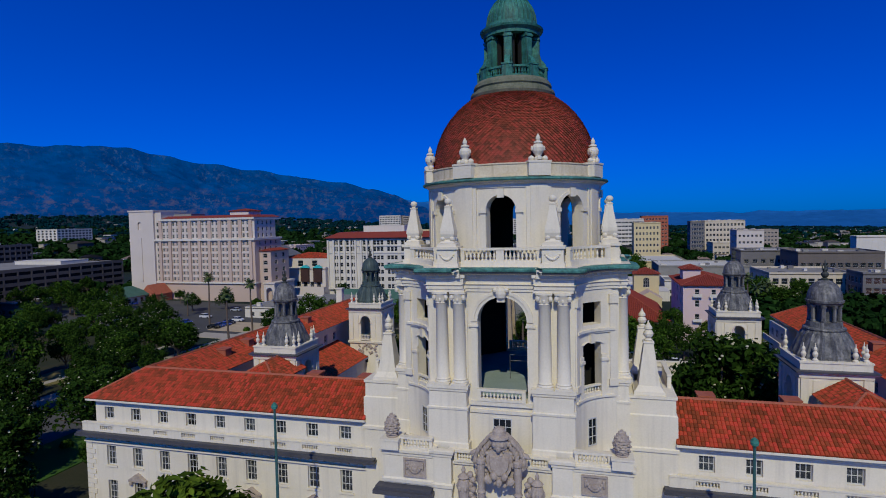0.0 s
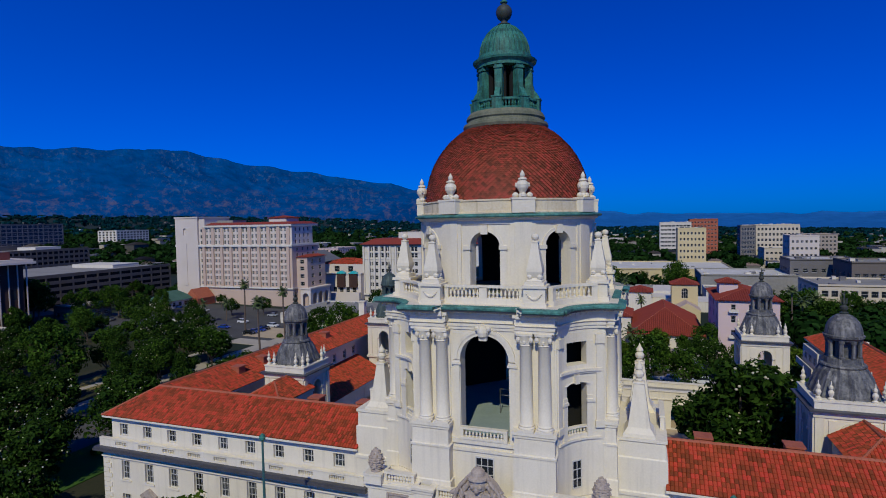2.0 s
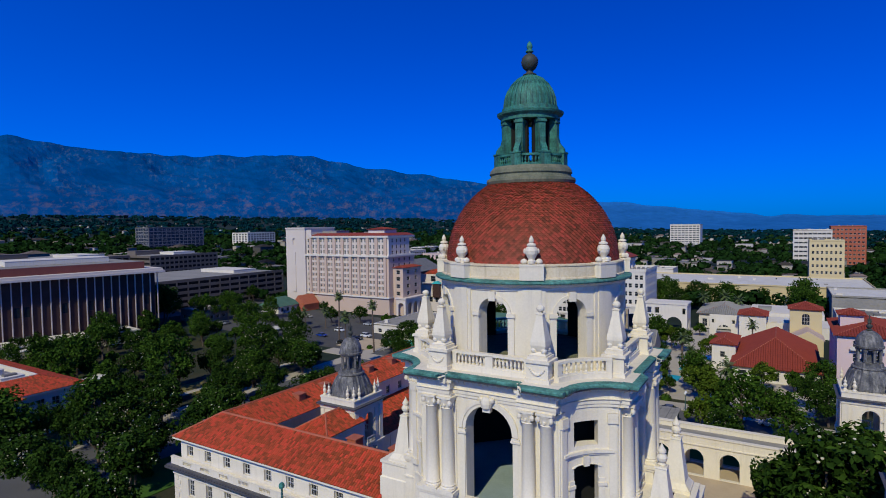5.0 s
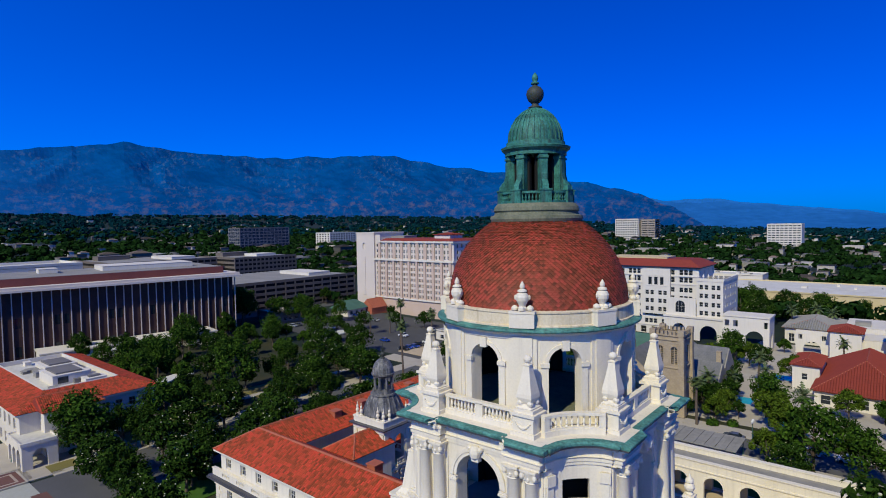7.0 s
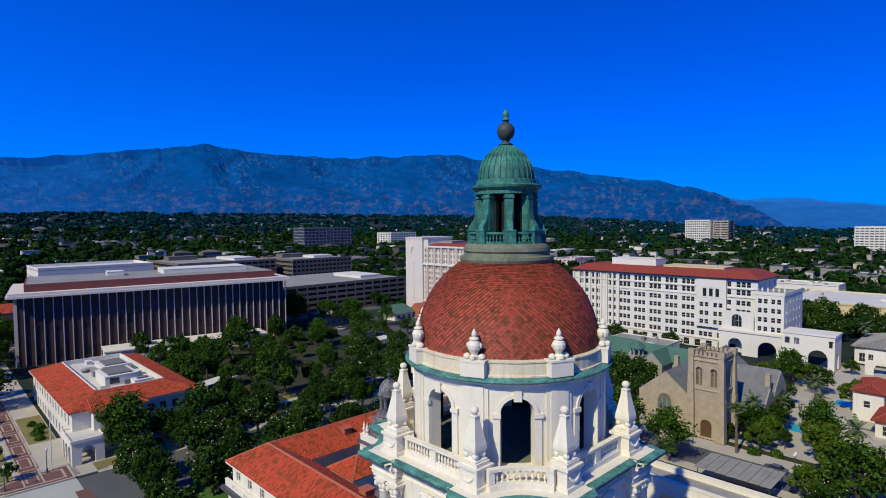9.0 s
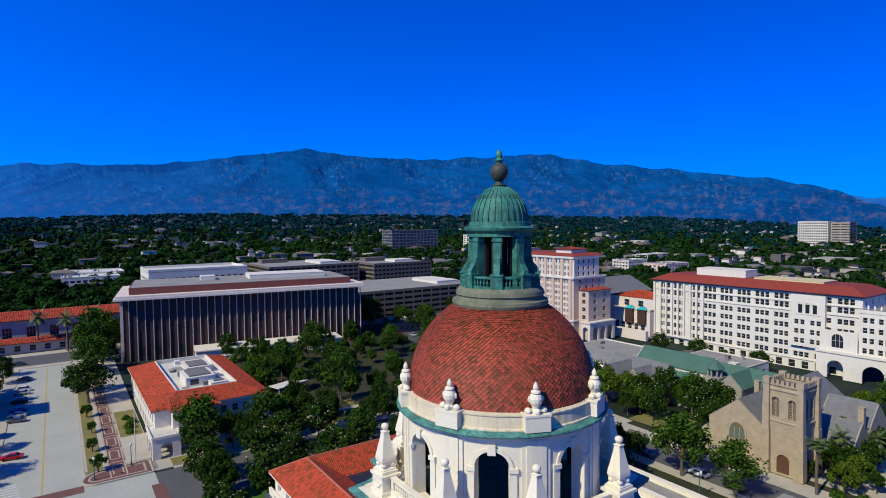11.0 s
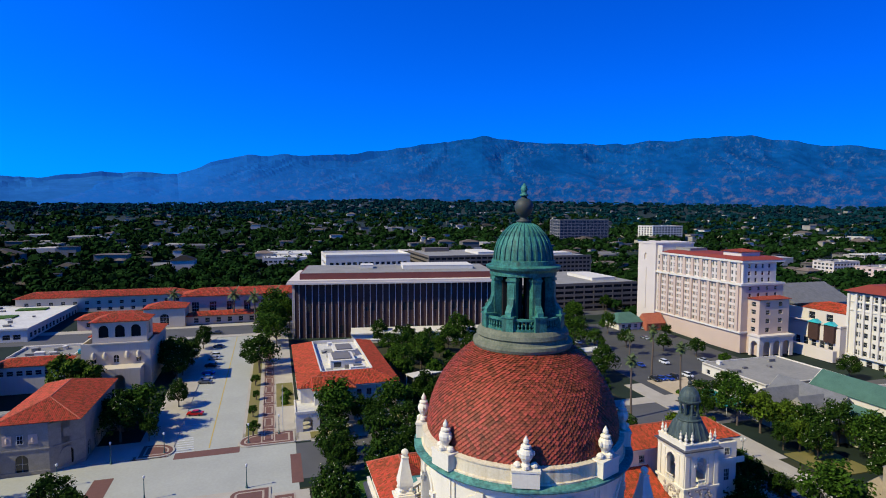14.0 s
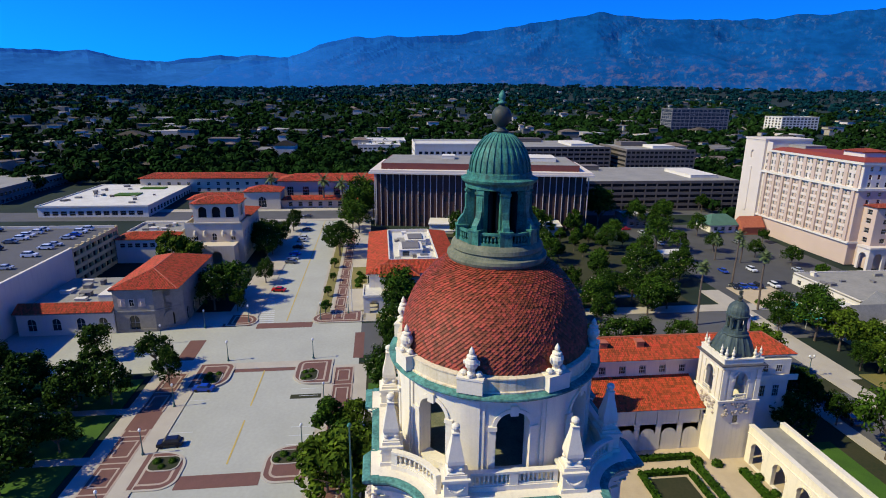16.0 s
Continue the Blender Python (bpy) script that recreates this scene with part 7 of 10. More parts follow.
# parking structures beyond the car park
for name, x0, x1, y0, y1, z0, lev in (("parking_structure", -300, -236, 92, 186, 3.6, 5), ("parking_structure", -400, -335, 84, 150, 6.5, 7), ("parking_structure", -372, -322, 156, 205, 6.0, 7)):
    ps = thing(name, "grey concrete parking structure with dark open decks", "building", pose(0, 0, z0), "parking structures")
    # solid block behind the bands, its dark colour standing for deck shade
    bm = bmesh.new()
    box(bm, x0 + 0.6, x1 - 0.6, y0 + 0.6, y1 - 0.6, 0, lev * 3.0)
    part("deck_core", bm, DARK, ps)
    for k in range(lev + 1):
        bm = bmesh.new()
        z = k * 3.0 - 0.4
        for a, b, c, d in ((x0, x1, y0, y0 + 0.6), (x1 - 0.6, x1, y0 + 0.6, y1)):
            box(bm, a, b, c, d, max(z, 0), z + 1.5)
        part("deck_band", bm, DECKW, ps)
    for k in range(16):
        y = y0 + (y1 - y0) * k / 15
        bm = bmesh.new()
        box(bm, x1 - 0.7, x1 + 0.05, y - 0.3, y + 0.3, 0, lev * 3.0 + 0.5)
        part("deck_post", bm, DECKW, ps)
    bm = bmesh.new()
    box(bm, x0, x1 - 0.6, y0 + 0.6, y1, lev * 3.0, lev * 3.0 + 0.3)
    part("top_deck", bm, GREYR, ps)
    roof_box(ps, x0 + 6, x0 + 16, y0 + 10, y0 + 30, lev * 3.0, 3.0, DECKW, "stair_house")
    roof_box(ps, x0 + 20, x1 - 14, y1 - 24, y1 - 8, lev * 3.0, 2.0, WHITEW, "stair_house")
fo = thing("white_flat_office", "long white office with ribbon roofline", "building", pose(0, 0, 8.0))
facade(fo, "s", -350.0, 14.0, 74.0, 0, 20.0, WHITEW, spread(16, 72, 14), [2, 6, 10, 14], 2.6, 2.0)
facade(fo, "w", 14.0, -390.0, -350.0, 0, 20.0, WHITEW, spread(-388, -352, 9), [2, 6, 10, 14], 2.6, 2.0)
flat_top(fo, -390, -350, 14, 74, 20.0, WHITER, WHITEW, 1.5)

# hotel
hot = thing("hotel", "tall pink-beige hotel with white bands and red roof edges", "building", pose(0, 0, 1.6))
HX0, HX1, HY0, HY1 = -209.0, -141.0, 165.0, 187.0
cols = spread(-192.0, -143.0, 9)
pairs = [c + d for c in cols for d in (-1.1, 1.1)]
facade(hot, "w", HY0, HX0 + 17.5, HX1, 0, 9.0, HOTEL, [], [], 1, 1)
rows = [9.6 + 2.75 * i for i in range(7)]
facade(hot, "w", HY0, HX0 + 17.5, HX1, 9.0, 28.6, HOTEL, pairs, rows, 1.1, 1.5, glass=GLASS_BLIND, inset=0.15)
facade(hot, "w", HY0 + 0.3, HX0 + 17.5, HX1, 28.6, 38.6, HOTELW, pairs, [29.6, 32.4, 35.4], 1.1, 1.8, glass=GLASS_BLIND, inset=0.15)
for c in cols:
    for k, z in enumerate(rows[:-1]):
        bm = bmesh.new()
        box(bm, c - 2.0, c + 2.0, HY0 - 0.06, HY0 + 0.05, z + 1.62, z + 2.6)
        part("spandrel", bm, HOTELW, hot)
for i in range(10):
    x = -192.0 + 49.0 * i / 9
    bm = bmesh.new()
    box(bm, x - 0.75, x + 0.75, HY0 - 0.7, HY0, 9.0, 28.6)
    box(bm, x - 0.9, x + 0.9, HY0 - 0.2, HY0 + 0.3, 28.8, 38.0)
    part("pier", bm, HOTEL, hot)
bm = bmesh.new()
box(bm, HX0 - 0.4, HX1 + 0.5, HY0 - 0.9, HY1 + 0.4, 28.3, 29.2)
box(bm, HX0 + 17, HX1 + 0.3, HY0 - 0.5, HY1, 37.8, 38.8)
box(bm, HX0 - 0.3, HX1 + 0.4, HY0 - 0.8, HY1, 8.3, 9.0)
part("white_band", bm, WHITEW, hot)
facade(hot, "s", HX1, HY0, HY1, 0, 28.6, HOTEL, spread(HY0 + 2, HY1 - 2, 4), rows, 1.4, 1.6, inset=0.15)
facade(hot, "s", HX1 - 0.3, HY0 + 0.3, HY1 - 4, 28.6, 38.6, HOTELW, spread(HY0 + 2, HY1 - 6, 4), [29.6, 32.4, 35.4], 1.2, 1.8, inset=0.15)
bm = bmesh.new()
wall(bm, face_w(HY0 - 1.0), HX0, HX0 + 14.0, 0, 42.6, 0.6, [(HX0 + 6.0, 2.2, 34.0, 37.6, True)])
box(bm, HX0, HX0 + 14.0, HY0 - 0.4, HY1, 0, 42.5)
box(bm, HX0 - 0.3, HX0 + 14.3, HY0 - 1.3, HY1 + 0.3, 42.5, 43.2)
box(bm, HX0 + 5.0, HX0 + 7.0, HY0 - 1.3, HY0 - 1.0, 9.0, 30.0)
part("end_tower", bm, HOTELW, hot, "pale pink end tower")
facade(hot, "w", HY0 + 0.1, HX0 + 13.8, HX0 + 17.6, 9.0, 42.0, HOTELW, [HX0 + 15.7], rows + [29.6, 32.4, 35.4], 1.8, 1.6, inset=0.15)
bm = bmesh.new()
box(bm, HX0 + 13.8, HX1 - 0.3, HY0 + 0.6, HY1 - 0.6, 38.0, 38.9)
part("roof", bm, WHITER, hot)
bm = bmesh.new()
quadbox(bm, [(HX0 + 18, HY0 - 0.6, 38.8), (HX1 + 0.4, HY0 - 0.6, 38.8), (HX1 + 0.4, HY1, 38.8), (HX0 + 18, HY1, 38.8), (HX0 + 20, HY0 + 2.2, 40.0), (HX1 - 2.4, HY0 + 2.2, 40.0), (HX1 - 2.4, HY1 - 2.4, 40.0), (HX0 + 20, HY1 - 2.4, 40.0)])
part("red_roof_edge", bm, REDR, hot, "red tiled roof edge")
roof_box(hot, -157, -147, 170, 180, 39.9, 1.8, HOTELW, "penthouse")
hip_roof(hot, -157.6, -146.4, 169.4, 180.6, 41.7, 1.1, REDR, rib=0.7, course=1.2)
roof_box(hot, -190, -180, 172, 182, 39.9, 1.2, GREYR)
facade(hot, "w", 168.5, -141.0, -135.2, 0, 23.0, HOTEL, [-138.1], [9.6, 13.2, 16.8, 20.0], 2.2, 1.9)
facade(hot, "s", -135.2, 168.5, 184.0, 0, 23.0, HOTEL, [173, 179.5], [9.6, 13.2, 16.8, 20.0], 2.2, 1.9)
hip_roof(hot, -141, -134.6, 167.9, 184.6, 23.0, 1.0, REDR, rib=0.6, course=1.0)
bm = bmesh.new()
wall(bm, face_w(166.5), -138.0, -132.6, 0, 8.2, 0.6, [(-135.3, 3.2, 0, 6.4, True)])
wall(bm, face_s(-132.6), 166.5, 184.0, 0, 8.2, 0.6, [(170.4, 3.6, 0, 6.4, True), (175.4, 3.6, 0, 6.4, True), (180.4, 3.6, 0, 6.4, True)])
box(bm, -138.3, -132.2, 166.1, 184.3, 8.2, 8.8)
part("porte_cochere", bm, HOTELW, hot)

# banquet wing between hotel and office block
bq = thing("banquet_wing", "white banquet wing with red roofs and glazed bays", "building", pose(0, 0, 1.0))
facade(bq, "w", 196.0, -152.0, -122.0, 0, 13.0, HOTELW, spread(-150, -124, 7), [3.0], 2.2, 3.6, glass=GLASS)
facade(bq, "w", 200.0, -150.0, -122.0, 13.0, 18.0, HOTELW, [-138, -130], [14.0], 3.0, 3.0)
facade(bq, "s", -122.0, 196.0, 215.0, 0, 13.0, HOTELW, [], [], 1, 1)
flat_top(bq, -152, -122, 196, 230, 13.0, GREYR, HOTELW)
hip_roof(bq, -150, -124, 201, 222, 18.0, 2.4, rib=0.6, course=1.0)
for x in (-133, -126):
    bm = bmesh.new()
    box(bm, x - 2.2, x + 2.2, 194.8, 196.0, 6.5, 13.6)
    part("glazed_bay", bm, FEDG, bq)
    bm = bmesh.new()
    quadbox(bm, [(x - 2.6, 194.4, 13.6), (x + 2.6, 194.4, 13.6), (x + 2.6, 197, 13.6), (x - 2.6, 197, 13.6), (x - 0.3, 195, 15.0), (x + 0.3, 195, 15.0), (x + 0.3, 197, 15.0), (x - 0.3, 197, 15.0)])
    part("bay_roof", bm, POOLW, bq, "pale blue glazed roof")
bm = bmesh.new()
box(bm, -175, -120, 190, 192, 0, 4.6)
part("garden_wall", bm, HOTELW, bq)
gl = thing("gabled_hall", "white hall with steep blue-grey roof", "building", pose(0, 0, 1.2))
bm = bmesh.new()
box(bm, -200, -168, 226, 262, 0, 14)
part("wall", bm, HOTELW, gl)
bm = bmesh.new()
quadbox(bm, [(-201, 225, 14), (-167, 225, 14), (-167, 263, 14), (-201, 263, 14), (-184.2, 225, 22), (-183.8, 225, 22), (-183.8, 263, 22), (-184.2, 263, 22)])
part("roof", bm, SLATE, gl)

# long white office block with red roof edge
off = thing("office_block", "long white office block with square windows and red roof", "building", pose(0, 0, -0.4))
OY = 200.0
groups = spread(-120.5, -40.5, 11, 3, 1.9)
z5 = [4.6 + 3.55 * i for i in range(5)]
facade(off, "w", OY, -122.0, -39.0, 0.0, 3.8, WHITEW, spread(-120, -41, 17), [0.2], 2.4, 2.8, glass=DARK)
facade(off, "w", OY, -122.0, -39.0, 3.8, 22.0, WHITEW, groups, z5, 1.55, 2.0)
facade(off, "w", OY, -122.0, -39.0, 22.0, 29.0, WHITEW, groups, [22.9, 26.1], 1.55, 2.2)
facade(off, "s", -39.0, OY, OY + 24, 22.0, 29.0, WHITEW, spread(OY, OY + 24, 4), [23.0, 26.2], 1.2, 1.8)
bm = bmesh.new()
for z in (3.7, 22.0, 25.4):
    box(bm, -122.3, -39.0, OY - 0.35, OY, z, z + 0.35)
part("string_course", bm, WHITEW, off)
bm = bmesh.new()
box(bm, -122.6, -38.4, OY - 0.9, OY + 25, 29.0, 29.6)
part("dark_eave", bm, GREYW, off)
for x0, x1 in ((-122.0, -98.0),):
    bm = bmesh.new()
    box(bm, x0, x1, OY - 1.1, OY - 0.4, 3.8, 4.6)
    for i in range(9):
        x = x0 + (x1 - x0) * i / 8
        box(bm, x - 0.45, x + 0.45, OY - 0.8, OY, 4.6, 28.6)
    part("projecting_bay", bm, WHITEW, off)
bm = bmesh.new()
quadbox(bm, [(-124, OY - 1.6, 29.6), (-38, OY - 1.6, 29.6), (-38, OY + 26, 29.6), (-124, OY + 26, 29.6), (-118, OY + 4.5, 32.4), (-43.5, OY + 4.5, 32.4), (-43.5, OY + 20, 32.4), (-118, OY + 20, 32.4)])
part("roof", bm, REDR, off, "dark red tiled roof")
roof_box(off, -106, -84, OY + 8, OY + 18, 32.0, 3.4, WHITEW, "penthouse")
roof_box(off, -80, -54, OY + 7, OY + 19, 32.0, 1.0, YELW, "penthouse")
facade(off, "w", 197.0, -39.0, -29.0, 9.0, 24.5, WHITEW, spread(-38.6, -29.4, 2, 2, 2.0), [10.2, 13.75, 17.3, 20.85], 1.4, 1.9)
bm = bmesh.new()
wall(bm, face_w(195.0), -51.5, -28.0, 0.0, 9.0, 0.6, [(-45.4, 5.0, 0, 6.5, True), (-34.0, 6.4, 0, 6.4, True)])
wall(bm, face_s(-28.0), 195.0, 214.0, 0.0, 9.0, 0.6, [(200, 4, 0, 7, False), (208, 4, 0, 7, False)])
box(bm, -51.8, -27.7, 194.6, 200, 9.0, 9.6)
part("arched_base", bm, WHITEW, off)
facade(off, "s", -29.0, 197.0, 222.0, 9.0, 24.5, WHITEW, spread(198, 220, 5), [10.2, 13.75, 17.3, 20.85], 1.3, 1.6)
facade(off, "w", 196.5, -51.0, -39.2, 9.0, 17.0, WHITEW, [-45.4], [10.8], 3.8, 5.0, arched=True, nx=3, ny=2)
flat_top(off, -39.2, -28.8, 196.8, 222, 24.5, GREYR, WHITEW, 0.9)
for i in range(6):
    bm = bmesh.new()
    lathe(bm, [(0.35, 24.8), (0.4, 25.2), (0.2, 25.4), (0.45, 26.0), (0.3, 26.6), (0.05, 27.2)], 8, -38.4 + i * 1.9, 197.2)
    part("parapet_finial", bm, WHITEW, off)
bm = bmesh.new()
wall(bm, face_w(190.0), -27.5, -11.5, 0, 12.0, 0.8, [(-26.0, 1.6, 8.2, 10.6, False), (-23.0, 1.6, 8.2, 10.6, False), (-16.5, 6.0, 0, 7.0, True), (-12.6, 1.4, 8.2, 10.6, False)])
wall(bm, face_s(-11.5), 190.8, 200.0, 0, 12.0, 0.8, [(195.0, 3.0, 0, 6.0, True)])
box(bm, -27.7, -11.2, 189.7, 200.2, 12.0, 12.6)
part("gateway_screen", bm, WHITEW, off, "white arched screen wall")

facade(off, "w", OY - 1.4, -62.0, -50.2, 9.0, 28.6, WHITEW, spread(-61.6, -50.6, 2, 2, 2.1), [10.2, 13.75, 17.3], 1.5, 1.9, th=1.3)
bm = bmesh.new()
box(bm, -60.6, -51.6, OY - 1.6, OY - 1.38, 21.2, 21.5)
for x in (-58.6, -56.1, -53.6):
    arch_trim(bm, face_w(OY - 1.4), x, 1.6, 25.6, 0.25, 0.2)
part("bay_moulding", bm, WHITEW, off)
for x in (-58.6, -56.1, -53.6):
    bm = bmesh.new()
    wall(bm, face_w(OY - 1.43), x - 0.7, x + 0.7, 21.7, 25.0, 0.04)
    part("loggia_window", bm, GLASS, off)

# stone church with a battlemented tower
ch = thing("stone_church", "brown rubble stone church with battlemented tower and slate roofs", "church", pose(2.4, 0, 0.3))
TX0, TX1, TY0, TY1 = -24.8, -17.8, 97.0, 104.4
bm = bmesh.new()
wall(bm, face_w(TY0), TX0, TX1, 0, 6.0, 0.7, [(-21.3, 2.6, 0.4, 4.6, True)])
wall(bm, face_w(TY0), TX0, TX1, 6.0, 19.9, 0.7, [(-23.0, 1.5, 12.8, 17.2, True), (-19.6, 1.5, 12.8, 17.2, True)])
wall(bm, face_s(TX1), TY0 + 0.7, TY1, 0, 19.9, 0.7, [(99.4, 1.5, 12.8, 17.2, True), (102.2, 1.5, 12.8, 17.2, True)])
wall(bm, face_n(TX0), TY0 + 0.7, TY1, 0, 19.9, 0.7)
wall(bm, face_e(TY1), TX0, TX1, 0, 19.9, 0.7)
part("tower_wall", bm, STONE, ch)
bm = bmesh.new()
box(bm, TX0 + 0.8, TX1 - 0.8, TY0 + 0.75, TY1 - 0.8, 5, 19.5)
part("louvre_shade", bm, GREYW, ch)
for x in (-23.0, -19.6):
    bm = bmesh.new()
    box(bm, x - 0.08, x + 0.08, TY0 + 0.2, TY0 + 0.4, 12.8, 17.1)
    for i in range(8):
        box(bm, x - 0.72, x + 0.72, TY0 + 0.25, TY0 + 0.6, 13.0 + i * 0.45, 13.1 + i * 0.45)
    arch_trim(bm, face_w(TY0), x, 1.5, 17.2, 0.25, 0.15)
    part("belfry_louvre", bm, STONE, ch)
bm = bmesh.new()
box(bm, -22.55, -20.05, TY0 + 0.3, TY0 + 0.42, 0.4, 4.5)
part("church_door", bm, DOORW, ch, "brown wooden arched door")
for x, y in ((TX0, TY0), (TX1, TY0), (TX1, TY1), (TX0, TY1)):
    bm = bmesh.new()
    frustum(bm, x, y, 0, 10, 1.0, 1.0, 0.85, 0.85)
    frustum(bm, x, y, 10, 20.0, 0.75, 0.75, 0.6, 0.6)
    box(bm, x - 0.7, x + 0.7, y - 0.7, y + 0.7, 20.0, 21.4)
    part("buttress", bm, STONE, ch)
sq = lambda o: [(TX0 - o, TY0 - o), (TX1 + o, TY0 - o), (TX1 + o, TY1 + o), (TX0 - o, TY1 + o)]
bm = bmesh.new()
sweep(bm, sq, [(0.0, 18.6), (0.25, 18.7), (0.25, 19.0), (0.0, 19.1)])
sweep(bm, sq, [(0.0, 11.6), (0.2, 11.7), (0.2, 12.0), (0.0, 12.1)])
sweep(bm, sq, [(0.0, 19.7), (0.3, 19.8), (0.3, 20.1), (-0.5, 20.1)])
part("string_course", bm, STONE, ch)
for i in range(6):
    for x0, y0, x1, y1 in ((TX0 + 0.9 + i * 1.02, TY0 - 0.2, TX0 + 1.5 + i * 1.02, TY0 + 0.4), (TX1 - 0.4, TY0 + 0.9 + i * 1.05, TX1 + 0.2, TY0 + 1.5 + i * 1.05), (TX0 - 0.2, TY0 + 0.9 + i * 1.05, TX0 + 0.4, TY0 + 1.5 + i * 1.05), (TX0 + 0.9 + i * 1.02, TY1 - 0.4, TX0 + 1.5 + i * 1.02, TY1 + 0.2)):
        bm = bmesh.new()
        box(bm, x0, x1, y0, y1, 20.1, 21.0)
        part("merlon", bm, STONE, ch)
bm = bmesh.new()
box(bm, TX0 + 0.4, TX1 - 0.4, TY0 + 0.4, TY1 - 0.4, 18.8, 19.3)
part("tower_roof", bm, GREYR, ch)


def gable(parent, x0, x1, y0, y1, z, rise, along, wmat, rmat, over=0.4, base=-0.5):
    """A gabled block: four walls, two gable ends and a two-sided roof with thickness."""
    bm = bmesh.new()
    box(bm, x0, x1, y0, y1, base, z)
    if along == "y":
        xm = (x0 + x1) / 2
        for y in (y0, y1):
            d = 0.4 if y == y0 else -0.4
            quadbox(bm, [(x0, y, z), (x1, y, z), (x1, y + d, z), (x0, y + d, z), (xm - 0.1, y, z + rise), (xm + 0.1, y, z + rise), (xm + 0.1, y + d, z + rise), (xm - 0.1, y + d, z + rise)])
    else:
        ym = (y0 + y1) / 2
        for x in (x0, x1):
            d = 0.4 if x == x0 else -0.4
            quadbox(bm, [(x, y0, z), (x + d, y0, z), (x + d, y1, z), (x, y1, z), (x, ym - 0.1, z + rise), (x + d, ym - 0.1, z + rise), (x + d, ym + 0.1, z + rise), (x, ym + 0.1, z + rise)])
    part("wall", bm, wmat, parent)
    bm = bmesh.new()
    t = 0.25
    if along == "y":
        for s in (-1, 1):
            e = x0 - over if s < 0 else x1 + over
            k = rise * over / ((x1 - x0) / 2)
            quadbox(bm, [(e, y0 + 0.3, z - k), (xm, y0 + 0.3, z + rise), (xm, y1 - 0.3, z + rise), (e, y1 - 0.3, z - k), (e, y0 + 0.3, z - k + t), (xm, y0 + 0.3, z + rise + t), (xm, y1 - 0.3, z + rise + t), (e, y1 - 0.3, z - k + t)])
    else:
        for s in (-1, 1):
            e = y0 - over if s < 0 else y1 + over
            k = rise * over / ((y1 - y0) / 2)
            quadbox(bm, [(x0 + 0.3, e, z - k), (x1 - 0.3, e, z - k), (x1 - 0.3, ym, z + rise), (x0 + 0.3, ym, z + rise), (x0 + 0.3, e, z - k + t), (x1 - 0.3, e, z - k + t), (x1 - 0.3, ym, z + rise + t), (x0 + 0.3, ym, z + rise + t)])
    part("roof", bm, rmat, parent)


gable(ch, -38.5, -24.8, 97.6, 140, 8.6, 5.6, "y", STONE, SLATE)
def lancet(cx, w, z0, zs, rise):
    """A pointed window's outline: centre, half width, foot, springing, rise of the point."""
    half = [(w, z0), (w, zs)] + [(w * math.cos(a) ** 0.75, zs + rise * math.sin(a)) for a in (0.35, 0.7, 1.05, 1.35)]
    return [(cx + x, z) for x, z in half] + [(cx, zs + rise * 1.02)] + [(cx - x, z) for x, z in half[::-1]]


bm = bmesh.new()
plate(bm, lancet(-31.6, 2.25, 2.6, 6.0, 3.3), 97.35, 97.7, 0.02)
part("window_surround", bm, STONE, ch)
bm = bmesh.new()
plate(bm, lancet(-31.6, 1.8, 4.9, 6.1, 2.7), 97.3, 97.36)
part("stained_window", bm, STAINED, ch, "pointed stained glass window")
for x in (-0.6, 0.6):
    bm = bmesh.new()
    box(bm, -31.6 + x - 0.07, -31.6 + x + 0.07, 97.22, 97.4, 4.9, 7.9)
    part("mullion", bm, STONE, ch)
for k in range(5):
    bm = bmesh.new()
    plate(bm, lancet(-33.0 + 0.7 * k, 0.24, 3.0, 4.0, 0.5), 97.3, 97.36)
    part("lancet_window", bm, GLASS, ch)
gable(ch, -42.0, -38.0, 98.5, 104, 3.6, 2.0, "y", STONE, SLATE)
gable(ch, -24.8, -12.4, 110, 119, 6.2, 4.2, "x", STONEG, SLATE)
gable(ch, -24.8, -14.0, 124, 134, 7.0, 4.6, "x", STONEG, SLATE)
gable(ch, -62.0, -38.5, 137, 146, 7.0, 3.6, "x", STONEG, GREENR)
gable(ch, -92.4, -64.4, 142, 152, 6.0, 4.0, "x", WHITEW, GREENR)
for x, y in ((-15.0, 121.5), (-40.5, 125.0)):
    roof_box(ch, x - 0.6, x + 0.6, y - 0.6, y + 0.6, 0.0, 12.0, STONE, "chimney")
# church school: grey gabled houses, flat roofs, green bell turret
sch = thing("church_school", "grey stone gabled church school with slate and green roofs", "building", pose(0, 0, 0.3))
for x0, x1, y0, y1, z, r, al, rm in ((-84, -76, 112, 126, 5.5, 4.2, "y", SLATE), (-76, -68, 116, 128, 5.5, 4.0, "y", SLATE), (-88, -66, 122, 132, 6.0, 4.5, "x", SLATE), (-66, -57, 123, 130, 5.5, 3.6, "x", GREENR), (-70, -63, 118, 126, 5.0, 3.6, "y", SLATE), (-52, -45, 130, 146, 7.0, 3.5, "y", GREENR)):
    gable(sch, x0, x1, y0, y1, z, r, al, STONEG, rm)
win = window_kit(sch, 1.4, 2.0, 2, 2)
used = []
for x in (-81.5, -78.5, -73.6, -70.6):
    put_window(win, used, "w", x, 112.0 if x < -76 else 116.0, 1.4, -0.08)
    put_window(win, used, "w", x, 112.0 if x < -76 else 116.0, 4.4, -0.08)
bm = bmesh.new()
box(bm, -58, -53, 132, 137, 0, 8)
